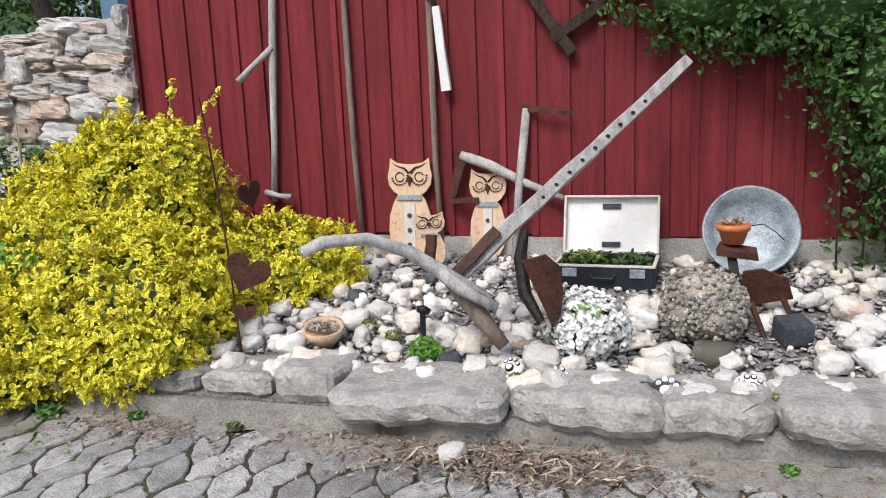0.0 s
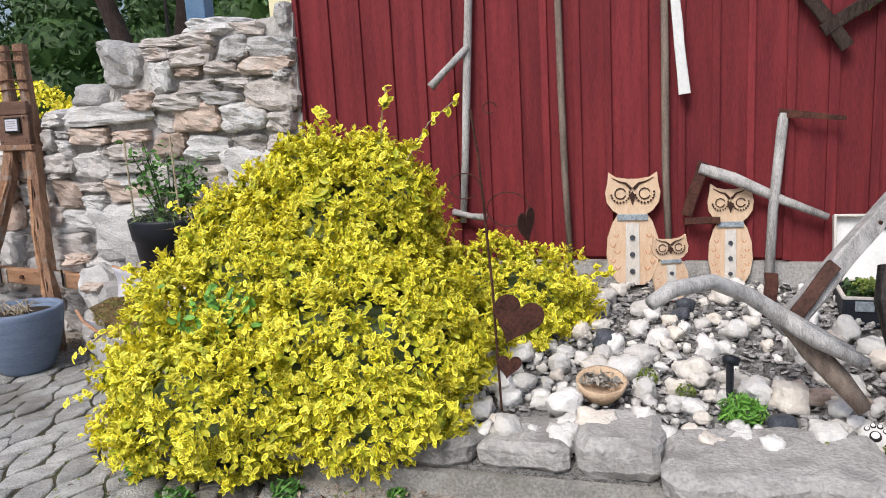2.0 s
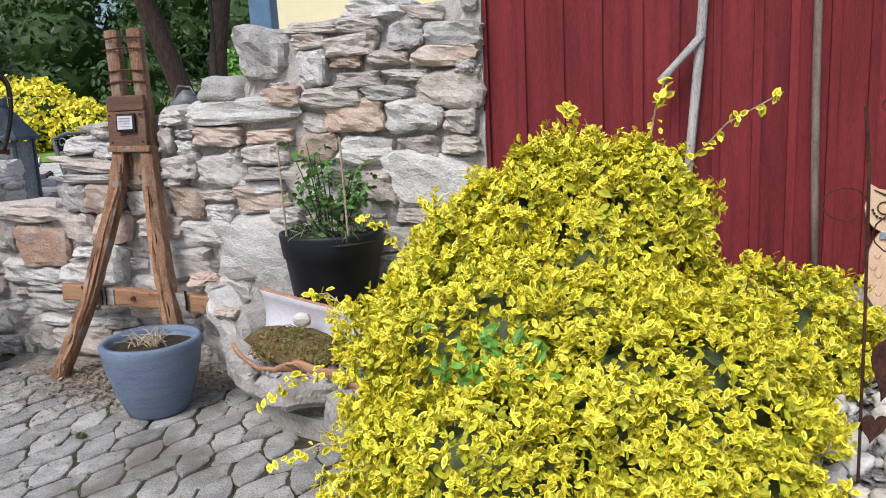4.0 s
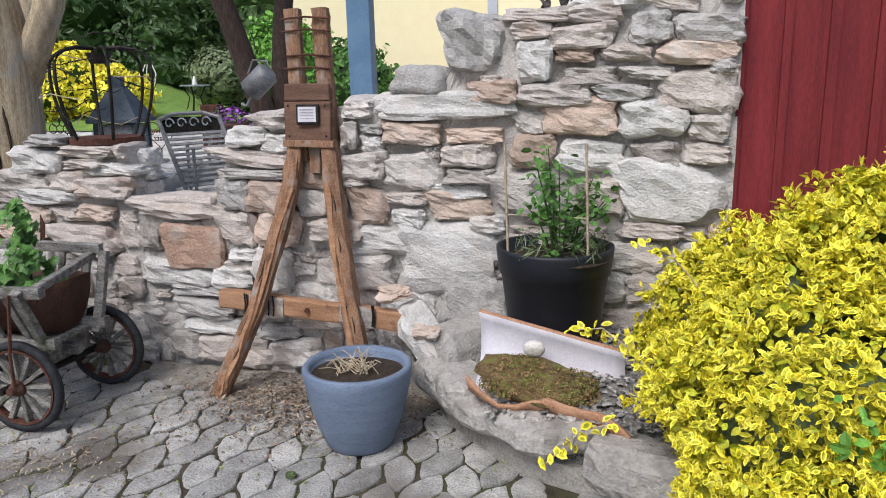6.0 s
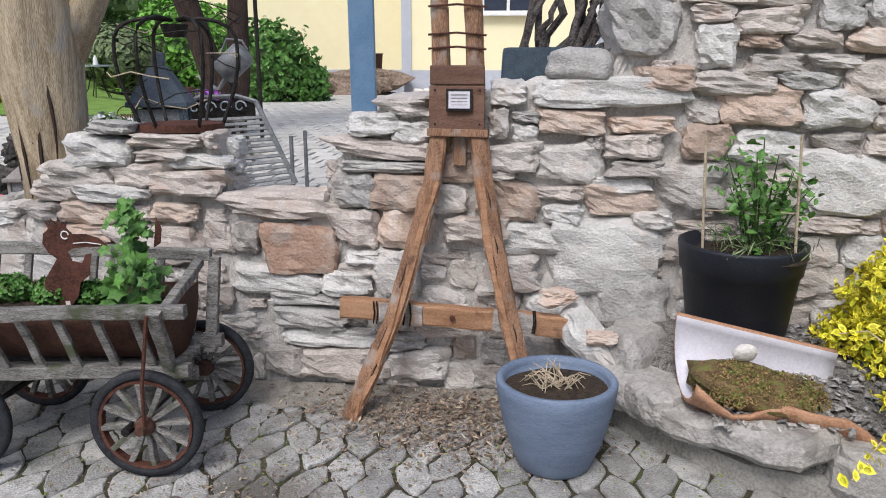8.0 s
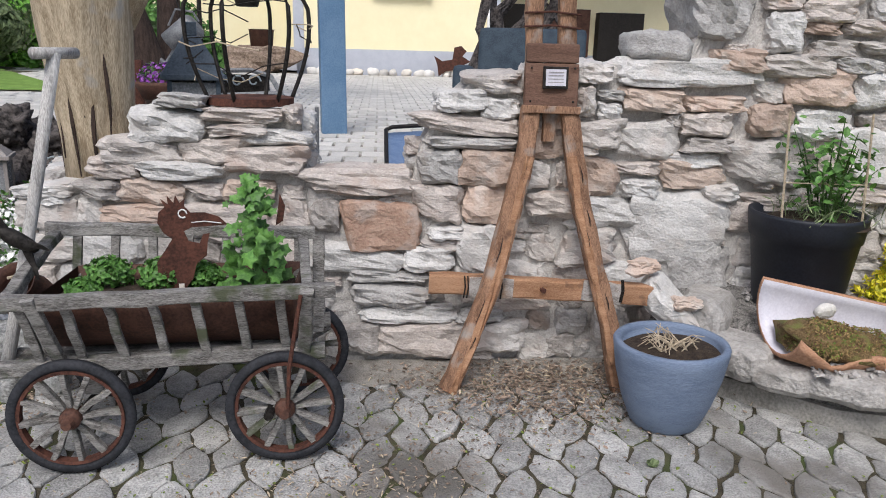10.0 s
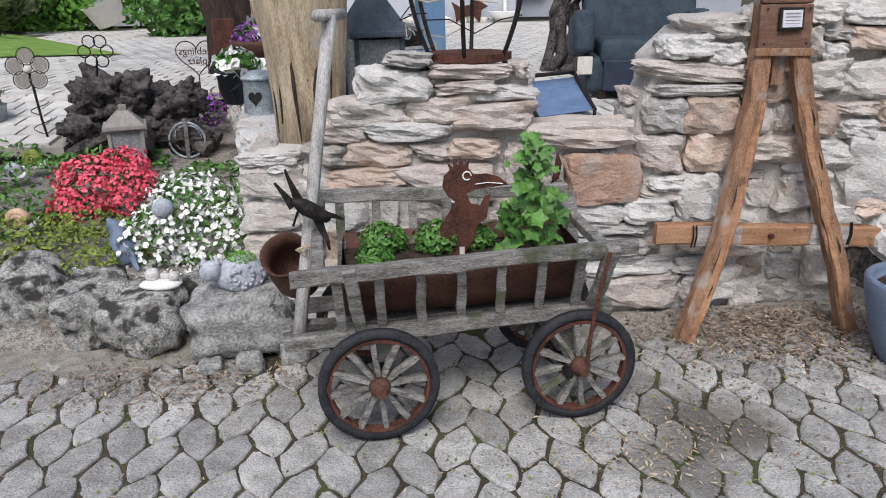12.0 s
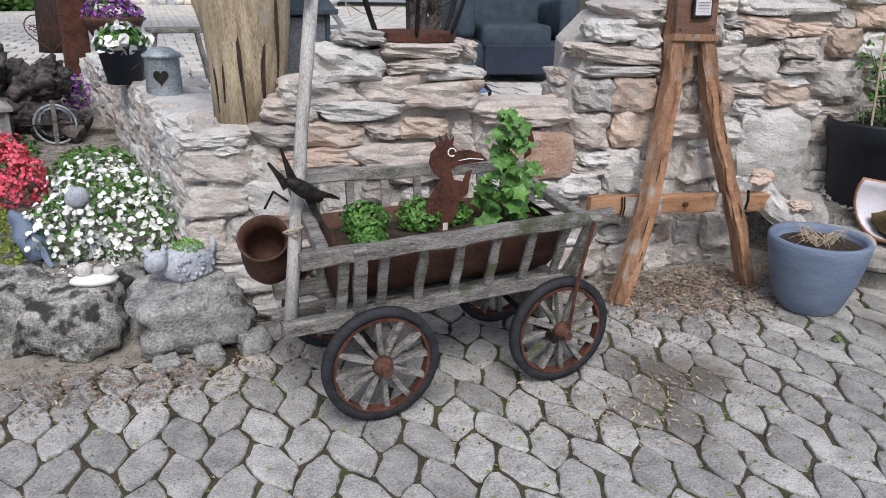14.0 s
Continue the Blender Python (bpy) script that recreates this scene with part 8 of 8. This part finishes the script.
dog = thing("dog_silhouette", "rusty cut-steel dog by the house plinth", "garden figure", (-4.3, 23.9, YARD))
part("sheet", plate(B(), [(-0.4, 0), (-0.45, 0.35), (-0.55, 0.6), (-0.3, 0.45), (0.0, 0.5), (0.05, 0.85), (0.25, 0.9), (0.42, 0.75), (0.3, 0.6), (0.55, 0.45), (0.35, 0.35), (0.3, 0.0), (0.1, 0.2), (-0.2, 0.15)], 0.02, pose(-4.4, 24.0, YARD)), M_RUST, dog)
bowl2 = thing("white_bowl", "shallow white bowl under the downpipe", "bowl", (-3.4, 23.9, YARD))
part("dish", lathe(B(), [(0.02, 0), (0.2, 0), (0.5, 0.3), (0.46, 0.3), (0.18, 0.05), (0.02, 0.05)], (-3.4, 23.8, YARD), 24), M_WHITE, bowl2, "", True)
for k in range(16):
    x = -8.6 + 0.36 * k + tr.uniform(-0.1, 0.1)
    bm = rock(80 + k, 2, 0.2, power=2.6)
    bmesh.ops.transform(bm, matrix=pose(x, 24.15, YARD + 0.06, 0, 0, k * 40) @ Matrix.Diagonal((0.34, 0.24, 0.24, 1)), verts=bm.verts)
    tagged(part("border_stone", bm, M_PEBBLE, None, "", True), "rounded stone bordering the house plinth", "stone", "plinth stones")
hs = thing("heart_sign", "wire heart sign with lettering in the flower bed", "garden sign", (-9.05, 7.75, 0.6))
pts = [(-9.05 + 0.17 * math.sin(u) ** 3, 7.75, 1.1 + 0.17 * (13 * math.cos(u) - 5 * math.cos(2 * u) - 2 * math.cos(3 * u) - math.cos(4 * u)) / 17) for u in [math.tau * k / 30 for k in range(31)]]
part("wire_heart", tube(B(), pts, 0.005, 5), M_RUST, hs)
part("stake", tube(B(), [(-9.05, 7.75, 0.55), (-9.05, 7.75, 0.93)], 0.005, 5), M_RUST, hs)
for word, zz in (("Lieblings", 1.11), ("platz", 1.03)):
    cu = bpy.data.curves.new("lettering", "FONT")
    cu.body, cu.size, cu.align_x, cu.extrude = word, 0.085, "CENTER", 0.003
    tmp = new("lettering", cu)
    me = bpy.data.meshes.new_from_object(tmp.evaluated_get(bpy.context.evaluated_depsgraph_get()))
    bpy.data.objects.remove(tmp)
    me.materials.clear()
    me.materials.append(M_RUST)
    me.transform(pose(-9.05, 7.75, zz, 90, 0, 180))
    part("lettering", me, None, hs)
wf = thing("wire_flower", "black iron flower ornament on the root stump", "garden ornament", (-9.68, 7.05, 1.0))
for k in range(6):
    u = math.tau * k / 6
    c = Vector((-9.62 + 0.08 * math.cos(u), 7.0, 1.2 + 0.08 * math.sin(u)))
    part("petal", tube(B(), [c + Vector((0.045 * math.cos(v), 0, 0.045 * math.sin(v))) for v in [math.tau * j / 10 for j in range(11)]], 0.005, 5), M_IRON, wf)
part("stem", tube(B(), [(-9.62, 7.0, 1.14), (-9.66, 7.04, 0.95)], 0.008, 5), M_IRON, wf)

fs = thing("flower_stake", "rusty wire flower with mesh petals on a curled stem", "garden ornament", (-10.1, 7.05, 0.45))
part("stem", tube(B(), [(-10.06, 7.05, 0.42), (-10.1, 7.05, 0.7), (-10.13, 7.05, 1.07)], 0.01, 6), M_IRON, fs)
for k in range(5):
    u = math.tau * k / 5 + 0.35
    c = Vector((-10.13 + 0.095 * math.cos(u), 7.04, 1.08 + 0.095 * math.sin(u)))
    ring = [c + Vector((0.064 * math.cos(v), 0, 0.064 * math.sin(v))) for v in [math.tau * j / 14 for j in range(15)]]
    petal = part("petal", tube(B(), ring, 0.004, 5), M_IRON, fs)
    part("mesh_disc", plate(B(), [(0.055 * math.cos(v), 0.055 * math.sin(v)) for v in [math.tau * j / 12 for j in range(12)]], 0.004, Matrix.Translation(c)), M_LANTERN, petal)
bm = B()
bmesh.ops.create_icosphere(bm, subdivisions=2, radius=0.03, matrix=Matrix.Translation((-10.13, 7.03, 1.08)))
part("centre", bm, M_OWL_WHITE, fs, "pale centre", True)
for z0, z1 in ((0.6, 0.72), (0.74, 0.84)):
    part("tendril", tube(B(), [(-10.1 - 0.07 * math.sin(j * 0.6), 7.05, z0 + (z1 - z0) * j / 8) for j in range(9)], 0.004, 5), M_IRON, fs)


def snail_figure(x, y, z, size, shell, body, label):
    """A snail with a coiled shell, lying along x."""
    t = thing("snail_figure", label, "garden figure", (x, y, z), "snail figures")
    pts = [(x + size * 0.42 * (1 - k / 26) * math.cos(k * 0.62), y - size * 0.12 * k / 26, z + size * 0.5 + size * 0.42 * (1 - k / 26) * math.sin(k * 0.62)) for k in range(25)]
    part("coil", tube(B(), pts, [size * (0.2 - 0.0052 * k) for k in range(25)], 9), shell, t, "", True)
    part("foot", tube(B(), [(x - size * 0.7, y, z + size * 0.08), (x, y, z + size * 0.1), (x + size * 0.5, y, z + size * 0.14), (x + size * 0.75, y, z + size * 0.36)], [size * 0.06, size * 0.17, size * 0.15, size * 0.12], 9), body, t, "", True)
    for d in (-0.05, 0.05):
        part("feeler", tube(B(), [(x + size * 0.78, y + d * size, z + size * 0.42), (x + size * 0.9, y + d * 2 * size, z + size * 0.6)], size * 0.02, 5), body, t)


snail_figure(-9.66, 5.36, garden_z(-9.66, 5.36) + 0.04, 0.13, M_PALE_CLAY, M_PALE_STONE, "tan coiled snail figure on the gravel of the bed")
snail_figure(-10.0, 6.5, garden_z(-10.0, 6.5) + 0.06, 0.13, M_MOSS, M_WHITE, "white snail figure with a yellow-green shell")
snail_figure(-10.05, 6.3, garden_z(-10.05, 6.3) + 0.05, 0.11, M_CAT, M_WHITE, "pale grey snail figure beside the green one")
tcp = thing("terracotta_box", "tapered terracotta planting box at the far side of the yard", "planter", (-13.0, 24.2, YARD))
bm = B()
lo = [bm.verts.new((-13.0 + a * 0.34, 24.2 + b * 0.2, YARD)) for a, b in ((-1, -1), (1, -1), (1, 1), (-1, 1))]
hi = [bm.verts.new((-13.0 + a * 0.42, 24.2 + b * 0.26, YARD + 0.5)) for a, b in ((-1, -1), (1, -1), (1, 1), (-1, 1))]
for i in range(4):
    bm.faces.new((lo[i], lo[(i + 1) % 4], hi[(i + 1) % 4], hi[i]))
bm.faces.new(lo[::-1])
bm.faces.new(hi)
part("box", bm, M_TERRACOTTA, tcp)
part("rim", box(B(), (-13.0, 24.2, YARD + 0.48), (0.92, 0.6, 0.09), (0, 0, 0), 0.015), M_TERRACOTTA, tcp)
P, N = lobes_surface([((-13.0, 24.2, YARD + 0.66), (0.4, 0.24, 0.2))], 240, 19, 0, 0.2)
cloud("leaves", [leaves(P, N, 0.12, 0.05, 0.8, 8)], [M_LEAF_MID], tcp)

# ---- ivy on the red wall ----
M_IVY = leaf_mat("ivy_leaf", (0.022, 0.06, 0.012), (0.085, 0.18, 0.04))
ivy = thing("ivy", "dark green climber hanging over the red wall", "climber", (0.6, 4.3, 0.45))
IVY = [((-0.15, 4.4, 1.86), (0.5, 0.2, 0.34)), ((0.4, 4.3, 1.85), (0.55, 0.28, 0.5)), ((0.75, 4.22, 1.35), (0.45, 0.28, 0.5)), ((0.85, 4.2, 0.95), (0.34, 0.25, 0.4)), ((1.3, 4.2, 1.3), (0.6, 0.3, 0.9))]
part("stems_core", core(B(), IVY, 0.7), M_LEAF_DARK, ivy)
P, N = lobes_surface(IVY, 20000, 71, 0.03, 0.25)
P2, N2 = lobes_surface(IVY, 6500, 72, -0.05, 0.4)
cloud("crown", [leaves(P, N, 0.036, 0.018, 0.7, 1), leaves(P2, N2, 0.034, 0.017, 0.8, 2)], [M_IVY], ivy)["kind"] = "stuff"
for k in range(9):
    x = 0.42 + 0.11 * k
    part("stem", tube(B(), [(x, 4.3, bed_z(x, 4.3) - 0.02), (x + vr.uniform(-0.05, 0.05), 4.3, 0.8), (x + vr.uniform(-0.1, 0.1), 4.3, 1.3)], 0.006, 5), M_BARK, ivy)
iv = np.random.default_rng(73)
P = np.stack([iv.uniform(0.35, 1.2, 420), iv.uniform(4.1, 4.4, 420), iv.uniform(0.45, 1.1, 420)], 1)
cloud("hanging_leaves", [leaves(P, np.tile((0, -1, 0.4), (420, 1)), 0.04, 0.022, 0.6, 3)], [M_LEAF_DARK], ivy)

# ---- litter, straw, weeds ----
lt = np.random.default_rng(91)


def scatter(name, n, x, y, z, length, width, mm, seed, gauss=True, low=0.002):
    if gauss:
        P = np.stack([lt.normal(x[0], x[1], n), lt.normal(y[0], y[1], n), lt.uniform(low, z, n)], 1)
    else:
        P = np.stack([lt.uniform(x[0], x[1], n), lt.uniform(y[0], y[1], n), lt.uniform(low, z, n)], 1)
    P = P[[not inside_bed(a, b) for a, b, _ in P]]
    P = P[P[:, 1] < 4.46]
    return leaves(P, np.tile((0, 0, 1), (len(P), 1)), length, width, 0.3, seed, spread=0.6)


cloud("leaf_litter", [scatter("a", 1300, (-8.6, 0.4), (4.05, 0.12), 0.02, 0.018, 0.007, M_LITTER, 14), scatter("a", 700, (-1.2, 0.9), (2.72, 0.12), 0.024, 0.022, 0.01, M_LITTER, 15, low=0.012), scatter("a", 950, (-0.86, 0.26), (2.73, 0.09), 0.034, 0.026, 0.01, M_LITTER, 16, low=0.012), scatter("a", 260, (-2.55, 0.16), (2.74, 0.07), 0.026, 0.022, 0.009, M_LITTER, 17, low=0.012), scatter("a", 1900, (-5.8, 0.34), (4.22, 0.15), 0.03, 0.024, 0.009, M_LITTER, 1), scatter("a", 1000, (-5.75, 0.3), (3.97, 0.16), 0.015, 0.02, 0.008, M_LITTER, 2), scatter("a", 800, (-6.5, 0.45), (3.55, 0.28), 0.006, 0.016, 0.006, M_LITTER, 4)], [M_LITTER], paving, "brown leaf litter")["kind"] = "stuff"
cloud("straw", [scatter("b", 600, (-5.8, 0.32), (4.15, 0.17), 0.025, 0.026, 0.006, M_STRAW, 11), scatter("b", 330, (-0.88, 0.3), (2.72, 0.1), 0.036, 0.045, 0.006, M_STRAW, 3, low=0.014), scatter("b", 420, (-6.75, 0.25), (3.25, 0.14), 0.012, 0.02, 0.005, M_STRAW, 5), scatter("b", 260, (-1.8, 0.9), (2.7, 0.2), 0.012, 0.02, 0.006, M_STRAW, 6), scatter("b", 500, (-9.5, -5.2), (2.9, 4.3), 0.006, 0.014, 0.004, M_STRAW, 7, gauss=False), scatter("b", 200, (-8.4, 0.4), (4.0, 0.1), 0.01, 0.02, 0.006, M_STRAW, 8)], [M_STRAW], paving, "dry straw bits")["kind"] = "stuff"
cloud("joint_moss", [scatter("c", 1500, (-9.4, -4.6), (2.4, 4.3), 0.004, 0.013, 0.007, M_MOSS, 9, gauss=False), scatter("c", 250, (-3.2, 0.4), (2.55, 0.18), 0.012, 0.02, 0.008, M_MOSS, 10)], [M_MOSS], paving)["kind"] = "stuff"
for x, y, s, mm in ((-3.02, 2.78, 0.06, M_LEAF_MID), (-3.4, 2.62, 0.07, M_LEAF_MID), (-2.6, 2.84, 0.035, M_LEAF_MID), (-2.1, 2.83, 0.03, M_LEAF_SAGE), (-5.5, 3.45, 0.02, M_LEAF_SAGE), (-3.7, 2.8, 0.06, M_LEAF_BRIGHT), (0.05, 2.9, 0.03, M_LEAF_MID)):
    tuft("weed", "small green weed growing from the paving joints", "weed", [((x, y, s * 0.3), (s, s * 0.8, s * 0.5))], [("leaves", 70, min(0.05, s), 0.014, mm, 0.1, 0.9)], base=(x, y, 0))["group"] = "weeds"
bm = rock(99, 4, 0.2, power=2.6)
bmesh.ops.transform(bm, matrix=pose(-1.12, 2.75, 0.03, 0, 0, 20) @ Matrix.Diagonal((0.11, 0.09, 0.08, 1)), verts=bm.verts)
tagged(part("loose_stone", bm, M_PEBBLE, None, "", True), "white stone fallen on the paving", "stone")


def dust(name, label, x0, x1, front, back, seed):
    """A thin uneven film of soil swept over the paving."""
    bm = B()
    n = 60
    rows = []
    for i in range(n + 1):
        x = x0 + (x1 - x0) * i / n
        fade = math.sin(math.pi * i / n) ** 0.4
        a = back - (back - front) * fade * (0.7 + 0.6 * noise.noise((x * 2.2, seed, 0)) + 0.25 * noise.noise((x * 9, seed, 1)))
        rows.append([bm.verts.new((x, back + (a - back) * k / 6, 0.0035 - 0.008 * (k / 6) ** 3 + 0.003 * noise.noise((x * 12, k * 1.7, seed)))) for k in range(7)])
    for p, q in zip(rows, rows[1:]):
        for k in range(6):
            bm.faces.new((p[k], p[k + 1], q[k + 1], q[k]))
    part(name, bm, M_DUST, paving, label, True)


dust("soil_film", "dusty soil washed along the kerb", -3.4, 1.2, 2.6, 2.97, 3)
dust("soil_film", "trodden soil at the wall foot", -6.9, -4.9, 3.9, 4.5, 7)
dust("soil_film", "trodden soil before the flower bed", -10.4, -7.9, 4.06, 4.45, 9)
